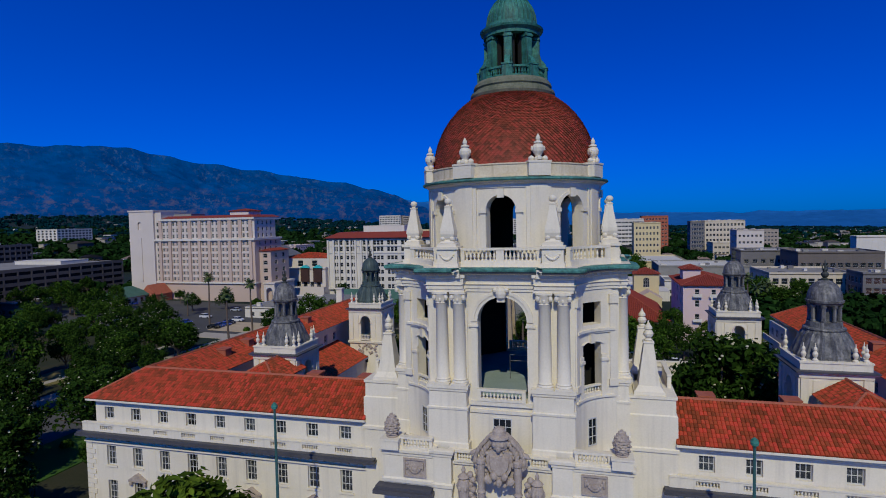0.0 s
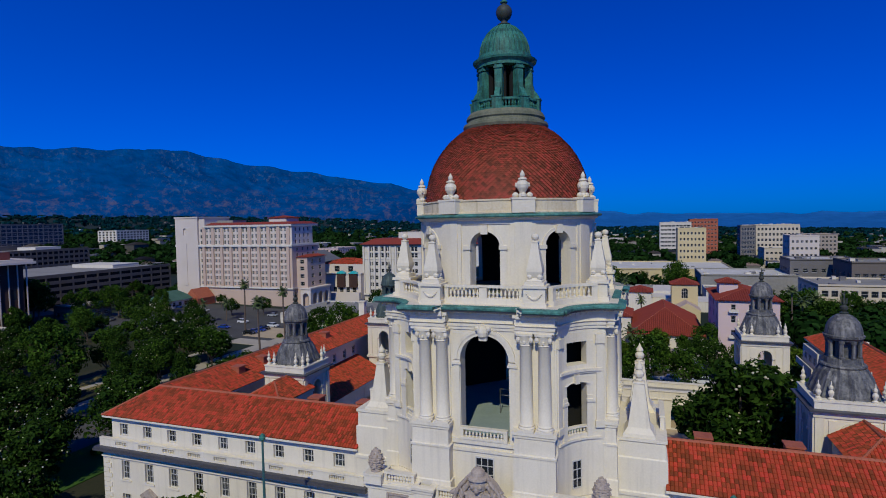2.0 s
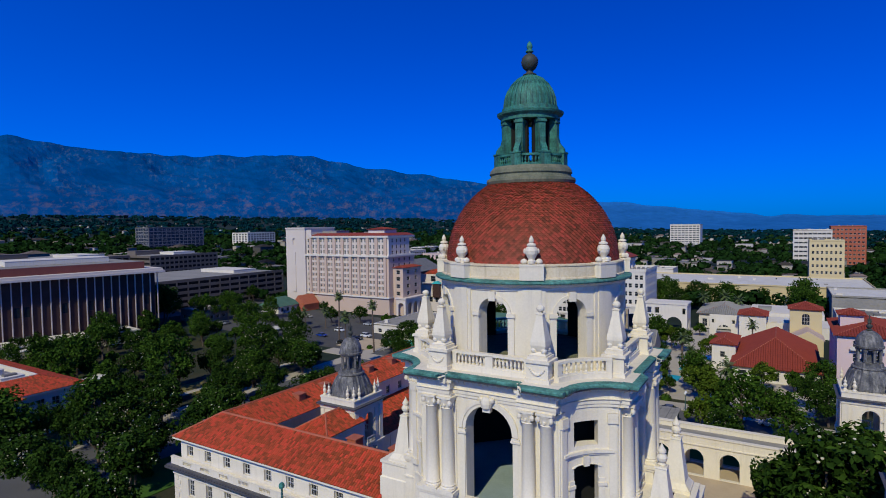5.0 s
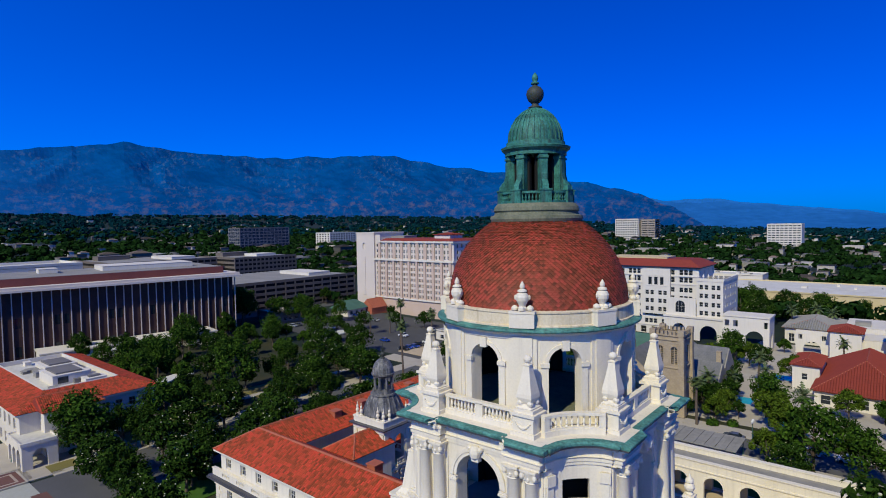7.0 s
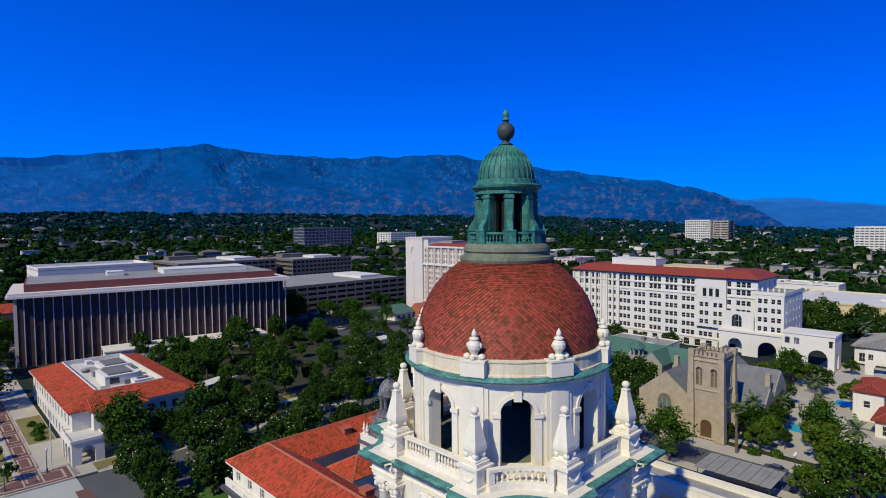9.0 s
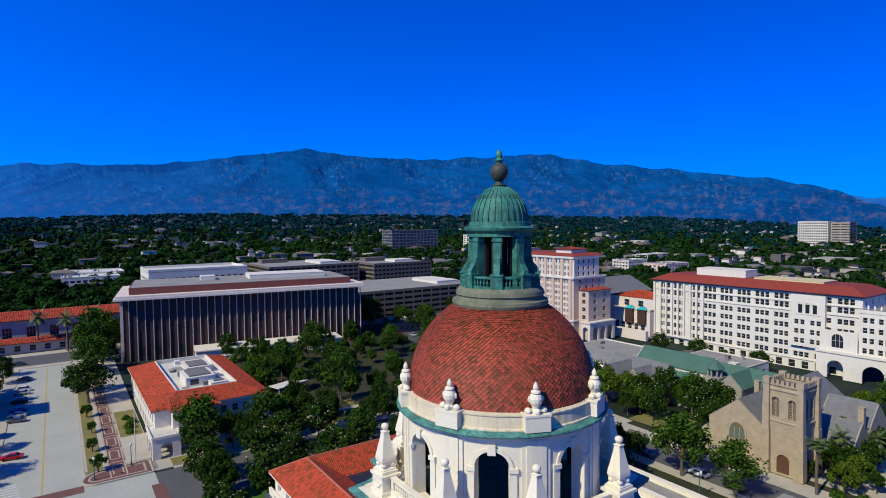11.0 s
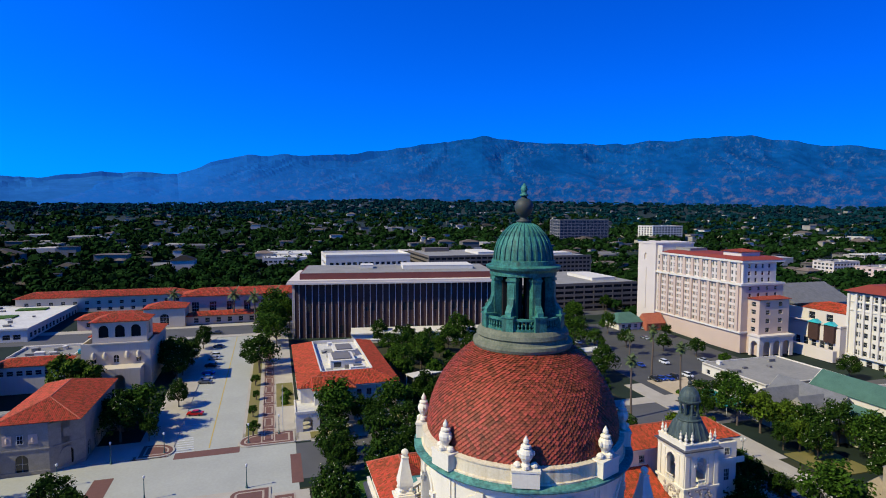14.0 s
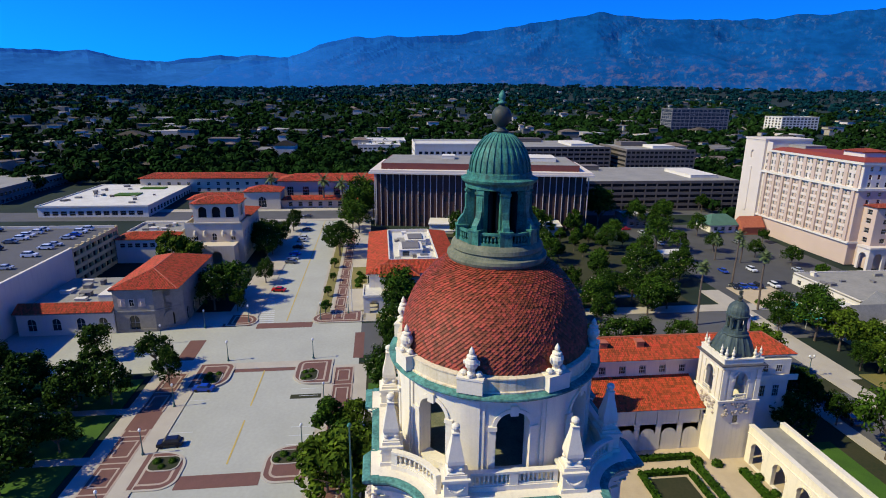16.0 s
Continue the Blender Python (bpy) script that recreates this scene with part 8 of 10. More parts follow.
for a in range(8):
    box(bm, -55.5 + 2.0 * math.cos(a * 0.785) - 0.2, -55.5 + 2.0 * math.cos(a * 0.785) + 0.2, 134.5 + 2.0 * math.sin(a * 0.785) - 0.2, 134.5 + 2.0 * math.sin(a * 0.785) + 0.2, 8, 10.4)
part("bell_turret", bm, STONEG, sch)
bm = bmesh.new()
lathe(bm, [(2.8, 10.4), (2.7, 10.6), (0.1, 13.0)], 8, -55.5, 134.5)
part("turret_roof", bm, GREENR, sch)
for x0, x1, y0, y1, h, m in ((-123, -95, 130, 165, 4.2, GREYR), (-99, -88, 112, 128, 3.6, WHITER), (-84, -60, 152, 178, 4.6, GREYR)):
    lo = thing("flat_school_block", "low school block with pale flat roof", "building", pose(0, 0, 0.6), "school blocks")
    facade(lo, "w", y0, x0, x1, -0.5, h, WHITEW, spread(x0 + 1, x1 - 1, 6), [1.0], 1.8, 1.6)
    facade(lo, "s", x1, y0, y1, -0.5, h, WHITEW, spread(y0 + 1, y1 - 1, 5), [1.0], 1.8, 1.6)
    flat_top(lo, x0, x1, y0, y1, h, m, WHITEW, 0.4)
    units(lo, x0 + 2, x1 - 2, y0 + 2, y1 - 2, h, 6, int(x0))
for x0, x1, y0, y1 in ((-100, -86, 106, 111.5), (-110, -101, 141, 145)):
    aw = thing("teal_awning", "teal canvas awning on thin posts", "awning")
    bm = bmesh.new()
    quadbox(bm, [(x0, y0, 3.4), (x1, y0, 3.4), (x1, y1, 4.2), (x0, y1, 4.2), (x0, y0, 3.5), (x1, y0, 3.5), (x1, y1, 4.3), (x0, y1, 4.3)])
    part("canvas", bm, TEALC, aw)
    for x, y in ((x0 + 0.2, y0 + 0.2), (x1 - 0.2, y0 + 0.2), (x0 + 0.2, y1 - 0.2), (x1 - 0.2, y1 - 0.2)):
        bm = bmesh.new()
        lathe(bm, [(0.08, 0.0), (0.08, 3.8)], 6, x, y)
        part("post", bm, FRAMEW, aw)
# little green-roofed restaurant by the car park
gr = thing("green_roofed_restaurant", "small restaurant with steep green hipped roof", "building", pose(0, 0, 2.6))
facade(gr, "s", -190.0, 140.0, 156.0, -0.5, 3.6, WHITEW, spread(141, 155, 4), [0.8], 1.8, 1.8)
facade(gr, "w", 140.0, -202.0, -190.0, -0.5, 3.6, WHITEW, [-196], [0.8], 1.8, 1.8)
bm = bmesh.new()
frustum(bm, -196, 147, 3.6, 7.5, 7.2, 8.2, 0.5, 3.5)
part("roof", bm, GREENR, gr)
gable(gr, -194, -186, 153, 164, 3.4, 4.0, "y", RIDGE, RIDGE)

# red-roofed hall, pink house, yellow tower and others south-east
rh = thing("red_roofed_hall", "low white hall under a big plain red hipped roof", "building", pose(0, 0, -0.4))
facade(rh, "w", 128.0, 9.0, 30.0, -0.5, 4.2, WHITEW, spread(9.5, 29.5, 5), [0.8], 2.2, 2.4)
facade(rh, "n", 9.0, 128.0, 168.0, -0.5, 4.2, WHITEW, [], [], 1, 1)
facade(rh, "s", 30.0, 128.0, 168.0, -0.5, 4.2, WHITEW, [], [], 1, 1)
hip_roof(rh, 8.2, 30.8, 127.2, 168.8, 4.2, 7.0, REDR, rib=0.6, course=0.9, label="big plain dark red hipped roof")
facade(rh, "w", 140.0, 2.4, 9.0, -0.5, 7.6, WHITEW, [5.4], [3.6], 1.4, 1.8)
facade(rh, "n", 2.4, 140.0, 156.0, -0.5, 7.6, WHITEW, [146], [3.6], 1.4, 1.8)
facade(rh, "s", 9.0, 140.0, 156.0, -0.5, 7.6, WHITEW, [], [], 1, 1)
hip_roof(rh, 1.8, 9.6, 139.4, 156.6, 7.6, 1.5, REDR, rib=0.6, course=0.9, name="annex_roof")
pk = thing("pink_apartment_house", "pink stucco apartment house with red hipped roofs and balconies", "building", pose(0, 0, -0.6))
facade(pk, "w", 117.0, 32.8, 48.0, -0.5, 17.2, PINKW, [36.6, 41.0], [3, 7, 11, 14.2], 1.2, 1.9)
facade(pk, "n", 32.8, 117.0, 143.0, -0.5, 17.2, PINKW, [122, 129, 136], [3, 7, 11, 14.2], 1.3, 1.9)
facade(pk, "s", 48.0, 117.0, 143.0, -0.5, 17.2, PINKW, [], [], 1, 1)
hip_roof(pk, 32.0, 48.8, 116.2, 143.8, 17.2, 2.6, REDR, rib=0.6, course=0.9)
roof_box(pk, 34.0, 39.0, 126.0, 132.0, 17.0, 4.0, PINKW, "stair_tower")
hip_roof(pk, 33.4, 39.6, 125.4, 132.6, 21.1, 1.3, REDR, rib=0.6, course=0.9, name="stair_tower_roof")
for x in (36.6, 41.0):
    for z in (6.7, 13.9):
        bm = bmesh.new()
        box(bm, x - 1.2, x + 1.2, 116.0, 117, z, z + 0.2)
        box(bm, x - 1.2, x + 1.2, 116.0, 116.1, z + 0.2, z + 0.95)
        part("balcony", bm, WHITEW, pk)
yt = thing("yellow_stair_tower", "pale yellow square tower with red pyramid roof", "building", pose(0, 0, -1.2))
facade(yt, "w", 183.0, 23.4, 33.0, -0.5, 14.6, YELW, [28.2], [9.2], 2.4, 4.0, arched=True, nx=3, ny=3)
facade(yt, "n", 23.4, 183.0, 192.0, -0.5, 14.6, YELW, [187.5], [9.2], 2.4, 4.0, arched=True)
facade(yt, "s", 33.0, 183.0, 192.0, -0.5, 14.6, YELW, [], [], 1, 1)
hip_roof(yt, 22.8, 33.6, 182.4, 192.6, 14.6, 2.3, REDR, rib=0.6, course=0.9)
gable(yt, 24.0, 33.0, 172.0, 183.0, 6.0, 2.6, "y", YELW, HOTEL)


def plain_block(name, label, x0, x1, y0, y1, h, mat, roof, cols_w, lev, ww=1.8, wh=1.6, side="n", cols_s=4, z=None, glass=None, step=None):
    b = thing(name, label, "building", pose(0, 0, ground_z((x0 + x1) / 2, (y0 + y1) / 2) if z is None else z))
    step = step or (h - 1.0) / max(lev, 1)
    zs = [1.2 + step * i for i in range(lev)]
    facade(b, "w", y0, x0, x1, -1.0, h, mat, spread(x0 + 0.8, x1 - 0.8, cols_w) if lev else [], zs, ww, wh, glass=glass)
    pl = x0 if side == "n" else x1
    facade(b, side, pl, y0, y1, -1.0, h, mat, spread(y0 + 0.8, y1 - 0.8, cols_s) if lev else [], zs, ww, wh, glass=glass)
    bm = bmesh.new()
    if side == "n":
        box(bm, x1 - 0.4, x1, y0 + 0.45, y1, -1, h)
    else:
        box(bm, x0, x0 + 0.4, y0 + 0.45, y1, -1, h)
    box(bm, x0 + 0.5, x1 - 0.5, y1 - 0.4, y1, -1, h)
    part("back_wall", bm, mat, b)
    flat_top(b, x0, x1, y0, y1, h, roof, mat, 0.7)
    units(b, x0 + 2, x1 - 2, y0 + 2, y1 - 2, h, 7, int(x0 + y0))
    return b


plain_block("cream_office", "cream office block with dark square windows", 76.5, 107, 196, 226, 14, CLUBW, GREYR, 9, 3, 2.3, 2.4)
plain_block("brown_office", "brown flat-roofed office block", 98, 132, 232, 258, 21, DECKW, GREYR, 11, 3, 2.2, 1.9)
plain_block("white_gallery", "white windowless gallery building", 147.5, 190, 300, 308, 27, WHITEW, WHITER, 1, 0)
plain_block("dark_glass_office", "dark glass low corner building", 103, 135, 180, 194, 16, GREYW, GREYR, 12, 4, 2.0, 2.2, glass=FEDG)
plain_block("white_theatre", "pale blank flat-roofed theatre block", 40, 84, 252, 290, 12, GREYR, WHITER, 6, 1, 2.5, 1.6)
plain_block("grey_shop_block", "grey flat-roofed shop block with a row of windows", 81, 110, 262, 284, 20, GREYW, WHITER, 7, 3, 2.2, 1.9)
plain_block("convention_hall", "long pale yellow hall with flat roof", -58, 62, 300, 360, 11, YELW, WHITER, 20, 0)
gh = thing("grey_roofed_hall", "white hall with low grey hipped roofs and open trusses", "building", pose(0, 0, -1.0))
facade(gh, "w", 214.0, -10.0, 8.0, -0.5, 6.2, WHITEW, spread(-9, 7, 6), [0.8], 2.0, 3.2, nx=2)
facade(gh, "n", -10.0, 214.0, 244.0, -0.5, 6.2, WHITEW, spread(215, 243, 5), [1.2], 2.0, 2.4)
facade(gh, "s", 8.0, 214.0, 244.0, -0.5, 6.2, WHITEW, [], [], 1, 1)
hip_roof(gh, -11.0, 9.0, 213.0, 245.0, 6.2, 3.0, GREYR, rib=0.8, course=1.4, name="grey_roof")
for x0, x1, y0, y1, h, m in ((9.0, 36.0, 226, 250, 7.0, GREYR), (14.0, 40.0, 206, 224, 5.0, WHITER)):
    roof_box(gh, x0, x1, y0, y1, -0.5, h, WHITEW, "low_wing")
    roof_box(gh, x0 + 3, x0 + 8, y0 + 4, y0 + 8, h - 0.4, 1.6, m, "roof_unit")
rc = thing("red_capped_house", "small white house with dark red hipped roof", "building", pose(0, 0, -0.8))
facade(rc, "w", 190.0, 7.0, 16.0, -0.5, 10.0, WHITEW, [11.5], [5.0], 1.4, 1.8)
facade(rc, "n", 7.0, 190.0, 202.0, -0.5, 10.0, WHITEW, [], [], 1, 1)
facade(rc, "s", 16.0, 190.0, 202.0, -0.5, 10.0, WHITEW, [], [], 1, 1)
hip_roof(rc, 6.3, 16.7, 189.3, 202.7, 10.0, 2.0, REDR, rib=0.6, course=0.9)
roof_box(rc, 16.0, 30.0, 193.0, 206.0, -0.5, 8.0, WHITEW, "low_wing")
gate = thing("arched_screen", "white arched garden screen wall", "wall", pose(0, 0, -0.8))
bm = bmesh.new()
wall(bm, face_w(196.0), -4.0, 6.5, -0.3, 8.6, 0.6, [(1.2, 5.4, -0.2, 4.6, True), (-2.4, 1.4, 5.2, 7.2, False), (4.8, 1.4, 5.2, 7.2, False)])
part("screen", bm, WHITEW, gate)
plain_block("low_grey_hall", "low hall with pale flat roof", 40, 62, 226, 246, 7, WHITEW, GREYR, 5, 1)

plain_block("yellow_tall_block", "tall pale yellow office block with dark windows", 35, 53, 365, 385, 34, YELW, GREYR, 7, 8, 1.3, 1.8)
plain_block("white_tower", "white tower with ribbon windows", 30, 64, 645, 670, 38, WHITEW, WHITER, 8, 8, 3.6, 1.8)
plain_block("brown_tower", "tall brown brick tower block", 66, 98, 703, 730, 42, RIDGE, GREYR, 8, 9, 2.4, 1.8)
plain_block("dark_tower", "dark glazed tall office tower", 98.5, 111.5, 536, 556, 35, GREYW, GREYR, 5, 8, 1.9, 2.4, glass=DARKGLASS)
plain_block("beige_tower", "tall beige office tower block", 112, 148, 540, 565, 36, CLUBW, WHITER, 11, 7, 1.9, 2.4)
plain_block("beige_podium", "pale office podium with ribbon windows", 112, 150, 500, 530, 16, CLUBW, WHITER, 11, 3, 2.2, 1.8)
plain_block("beige_hotel", "beige hotel slab with red roof", 172, 205, 640, 665, 26, TANW, REDR, 9, 6, 2.2, 1.8)
plain_block("pink_block", "pinkish office block with red roof", 120, 140, 447, 470, 28, HOTELW, REDR, 6, 5, 1.8, 1.8)
plain_block("white_slab_tower", "white office slab with ribbon windows", -190, -130, 1250, 1290, 44, WHITEW, WHITER, 8, 9, 5.6, 2.2)
plain_block("white_low_office", "low white office with ribbon windows", -82, -44, 364, 384, 14, WHITEW, WHITER, 9, 3, 3.0, 1.6, side="s")
plain_block("car_park_shed", "low flat white-roofed shed beside the car park", -214, -199, 104, 118, 5, GREYW, WHITER, 4, 1, 1.8, 1.6, side="s")
plain_block("far_tower", "far white office tower with gridded dark windows", -541, -482, 1330, 1370, 52, WHITEW, WHITER, 13, 9, 3.0, 3.2, side="s")
plain_block("far_tower", "far brown office tower with ribbon windows", -478, -443, 1335, 1370, 51, TANW, GREYR, 2, 9, 15.0, 2.6, side="s")
plain_block("dark_blue_block", "far dark blue glass office block", -760, -728, 400, 486, 34, GREYW, GREYR, 5, 7, 5.6, 3.6, side="s", cols_s=13, glass=DARKGLASS)
plain_block("far_beige_block", "far tall beige office block", -780, -741, 578, 637, 24, WHITEW, GREYR, 5, 6, 4.0, 2.4, side="s", cols_s=10)
plain_block("far_white_block", "far low white flat-roofed building", -540, -500, -36, 14, 9, WHITEW, WHITER, 5, 2, 3.0, 1.8, side="s", cols_s=9)
plain_block("far_white_block", "far low white flat-roofed building", -500, -465, -30, 8, 9, WHITEW, WHITER, 5, 2, 3.0, 1.8, side="s", cols_s=9)
plain_block("far_white_block", "far large white hall building", -430, -412, 604, 650, 9, WHITEW, WHITER, 5, 3, 4.0, 2.4, side="s", cols_s=12)
plain_block("far_pink_block", "far pinkish flat-roofed apartment block", -338, -318, 440, 470, 14, HOTELW, GREYR, 5, 4, 2.6, 1.8, side="s", cols_s=8)
plain_block("far_pink_block", "far pinkish flat-roofed apartment block", -318, -292, 464, 504, 11, PINKW, GREYR, 5, 3, 2.6, 1.8, side="s", cols_s=8)

# ---- trees ----
def limb(bm, p, q, r0, r1, n=6):
    """A tapered stick from p to q."""
    p, q = Vector(p), Vector(q)
    d = (q - p).normalized()
    s = d.orthogonal().normalized()
    u = d.cross(s)
    a = [bm.verts.new(p + (s * math.cos(t) + u * math.sin(t)) * r0) for t in (2 * math.pi * i / n for i in range(n))]
    b = [bm.verts.new(q + (s * math.cos(t) + u * math.sin(t)) * r1) for t in (2 * math.pi * i / n for i in range(n))]
    for i in range(n):
        bm.faces.new((a[i], a[(i + 1) % n], b[(i + 1) % n], b[i]))
    bm.faces.new(b)


def tree(seed, h, spread_r, leaf_mat, leaves=2600, leaf=0.34, name="tree", label="broad dark green tree in full leaf", blossoms=0):
    """A broad tree at the origin: tapered trunk, limbs, and an uneven crown of many leaves in clumps."""
    rg = random.Random(seed)
    t = thing(name, label, "tree")
    bm = bmesh.new()
    limb(bm, (0, 0, -0.3), (rg.uniform(-0.2, 0.2), rg.uniform(-0.2, 0.2), h * 0.3), 0.3, 0.2, 8)
    tips = []
    for i in range(9):
        a = i * 2.4 + rg.uniform(-0.4, 0.4)
        z = h * rg.uniform(0.22, 0.34)
        r = spread_r * rg.uniform(0.45, 0.85)
        q = Vector((r * math.cos(a), r * math.sin(a), h * rg.uniform(0.42, 0.82)))
        limb(bm, (0, 0, z), q, 0.13, 0.04)
        tips.append(q)
    limb(bm, (0, 0, h * 0.3), (0, 0, h * 0.85), 0.19, 0.05)
    part("trunk", bm, BARK, t)
    clumps = []
    for q in tips:
        clumps.append((q, rg.uniform(0.28, 0.42) * spread_r))
    for i in range(26):
        a, e = rg.uniform(0, 6.283), rg.uniform(-0.35, 1.5)
        k = rg.uniform(0.55, 0.95)
        q = Vector((math.cos(a) * math.cos(e) * spread_r * k, math.sin(a) * math.cos(e) * spread_r * k, h * 0.56 + math.sin(e) * h * 0.4 * k))
        clumps.append((q, rg.uniform(0.16, 0.36) * spread_r))
    verts, faces = [], []
    for i in range(leaves):
        c, r = clumps[rg.randrange(len(clumps))]
        d = Vector((rg.gauss(0, 1), rg.gauss(0, 1), rg.gauss(0, 1))).normalized()
        p = c + d * r * rg.uniform(0.6, 1.05)
        if p.z < h * 0.17:
            continue
        up = (d + Vector((rg.gauss(0, 0.5), rg.gauss(0, 0.5), rg.gauss(0.3, 0.5)))).normalized()
        s = up.orthogonal().normalized()
        s.rotate(Matrix.Rotation(rg.uniform(0, 6.28), 3, up))
        w = up.cross(s)
        f = leaf * rg.uniform(0.7, 1.4)
        b = len(verts)
        verts += [p - s * f, p + w * f * 0.55 + up * f * 0.15, p + s * f, p - w * f * 0.55 + up * f * 0.15]
        faces.append((b, b + 1, b + 2, b + 3))
    me = bpy.data.meshes.new("crown")
    me.from_pydata([tuple(v) for v in verts], [], faces)
    me.materials.append(leaf_mat)
    part("crown", me, leaf_mat, t)
    if blossoms:
        bm = bmesh.new()
        for i in range(blossoms):
            c, r = clumps[rg.randrange(len(clumps))]
            d = Vector((rg.gauss(0, 1), rg.gauss(0, 1), rg.gauss(0.4, 1))).normalized()
            p = c + d * r * 1.06
            if p.z > h * 0.2:
                lathe(bm, [(0.04, p.z - 0.08), (0.13, p.z), (0.11, p.z + 0.09), (0.02, p.z + 0.12)], 5, p.x, p.y)
        tagged(part("blossoms", bm, BLOOM, t, "scattered creamy white blossoms"), kind="stuff")
    return t


kinds = [tree(1, 10.5, 4.6, LEAF, 3000, 0.3, label="broad dark green magnolia with pale blossoms", blossoms=46), tree(2, 9.0, 3.9, LEAF, 2600, 0.3, label="dark green magnolia with pale blossoms", blossoms=34), tree(3, 12.0, 5.2, LEAF2), tree(4, 8.0, 3.2, LEAF2), tree(5, 9.5, 4.2, LEAF3, label="broad yellow-green leafy shade tree"), tree(6, 6.0, 2.2, LEAF2, 1500, 0.26, label="young slender street tree"),
         tree(7, 11.0, 4.8, LEAF, 3400, 0.31), tree(8, 13.0, 4.0, LEAF, 3000, label="tall narrow dark green tree")]
first = set()
tr = random.Random(77)


def plant(k, x, y, s=1.0, z=None):
    z = ground_z(x, y) if z is None else z
    m = pose(x, y, z, 0, 0, tr.uniform(0, 360)) @ Matrix.Diagonal((s * tr.uniform(0.92, 1.08), s * tr.uniform(0.92, 1.08), s * tr.uniform(0.92, 1.1), 1))
    if k in first:
        copy_thing(kinds[k], m)
    else:
        first.add(k)
        kinds[k].matrix_world = m


# plaza lawn and street trees
for x, y, s in ((-86, -79, 1.05), (-80, -63, 0.95), (-71, -57, 0.72), (-64, -66, 1.0), (-60, -73, 1.05), (-66, -83, 1.05), (-50, -78, 1.1), (-48, -68, 1.0), (-58, -88, 1.1), (-44, -84, 1.1)):
    plant(tr.choice((0, 1, 6)), x, y, s)
for x, y, s in ((-49, -20.5, 0.95), (-41, -17, 1.0), (-33, -19.5, 1.0), (-30, -14.5, 0.9), (-37, -22, 0.8), (-56, -10, 0.6), (-47, -15, 0.8)):
    plant(tr.choice((3, 4)), x, y, s)
for x, y, s in ((-136, -48.5, 0.7), (-120, -55, 1.1), (-146, -50, 0.6), (-203, -49, 0.7), (-192, -51, 0.8), (-180, -52, 0.7), (-168, -52, 0.85), (-214, -50, 0.7), (-175, -57, 0.95)):
    plant(tr.choice((0, 2, 6)), x, y, s)
for x, y, s in ((-108.5, -26.5, 0.75), (-122, -27, 0.8), (-136, -26.5, 0.7), (-150, -27, 0.85), (-164, -26, 1.3), (-176, -26, 1.0)):
    plant(5 if s < 0.9 else 0, x, y, s)
for x, y, s in ((-236, -20, 1.5), (-219, -22, 1.3), (-226, -14, 1.2), (-205, -23, 1.1), (-198, -20, 1.0)):
    plant(2, x, y, s)
# park north of the city hall
for x, y, s in ((-103, -6, 1.05), (-105, 2, 1.05), (-90, -7, 1.0), (-90, 4, 1.1), (-95, 12, 1.05), (-79, -7, 0.9), (-76, 3, 0.9), (-84, 9, 0.95), (-107, 18, 1.1), (-98, 22, 1.1), (-121, 24, 1.1), (-112, 30, 1.05)):
    plant(tr.choice((0, 1, 6)), x, y, s)
for x, y, s in ((-91, 30, 1.05), (-97, 42, 1.1), (-119, 50, 1.1), (-108, 56, 1.0), (-109, 66, 1.1), (-100, 67, 1.0), (-115, 60, 1.1), (-104, 75, 1.0), (-131, 63, 1.1), (-130, 78, 1.1), (-128, 92, 1.0), (-120, 38, 1.1), (-93, 50, 1.0), (-140, 40, 1.0)):
    plant(tr.choice((0, 2, 6, 1)), x, y, s)
for x, y, s in ((-154, 31, 0.95), (-162, 26, 0.95), (-171, 47, 0.9), (-189, 57, 0.95), (-172, 70, 0.9), (-167, 81, 0.8), (-150, 89, 0.8), (-150, 52, 0.85), (-145, 70, 0.85), (-185, 72, 0.8), (-197, 78, 1.15), (-180, 38, 0.95), (-148, 22, 0.9)):
    plant(tr.choice((2, 3, 7, 2)), x, y, s)
for x, y, s in ((-205, 92, 1.6), (-214, 96, 1.4), (-174, 107, 0.8), (-160, 108, 0.7), (-186, 112, 0.8), (-226, 120, 0.9), (-230, 140, 0.9), (-232, 160, 1.0), (-148, 104, 0.7), (-128, 145, 0.7), (-212, 128, 0.8)):
    plant(tr.choice((2, 3, 7)), x, y, s)
# dense canopy along the street and through the park
def scatter(x0, x1, y0, y1, gap, kinds_of, s0, s1, keep=0.85, z=None):
    nx, ny = int((x1 - x0) / gap) + 1, int((y1 - y0) / gap) + 1
    for i in range(nx):
        for j in range(ny):
            if tr.random() < keep:
                plant(tr.choice(kinds_of), x0 + (i + 0.5 * (j % 2)) * gap + tr.uniform(-2, 2), y0 + j * gap + tr.uniform(-2, 2), tr.uniform(s0, s1), z)


scatter(-80, -77, -8, 66, 8.0, (0, 1, 6), 0.9, 1.2, 0.9)
scatter(-106, -103, -4, 72, 8.0, (0, 2, 6), 0.85, 1.15, 0.9)
scatter(-68, -60, -11, -6, 8.0, (0, 1), 0.9, 1.1)
scatter(-200, -112, 22, 90, 11.0, (0, 2, 3, 6, 7, 3), 0.62, 0.95, 0.78)
scatter(-66, -58, 0, 66, 9.0, (0, 6, 1), 0.7, 0.85, 0.6)
scatter(-76, -34, -100, -72, 9.0, (0, 6, 1), 1.0, 1.35, 0.8)
for x, y, s in ((-114, -59, 1.05), (-121, -60, 1.15), (-112, -52, 0.85), (-126, -58, 1.0), (-170, -55, 1.25), (-178, -53, 1.3), (-186, -55, 1.2), (-163, -53, 0.9)):
    plant(tr.choice((0, 6, 1)), x, y, s)
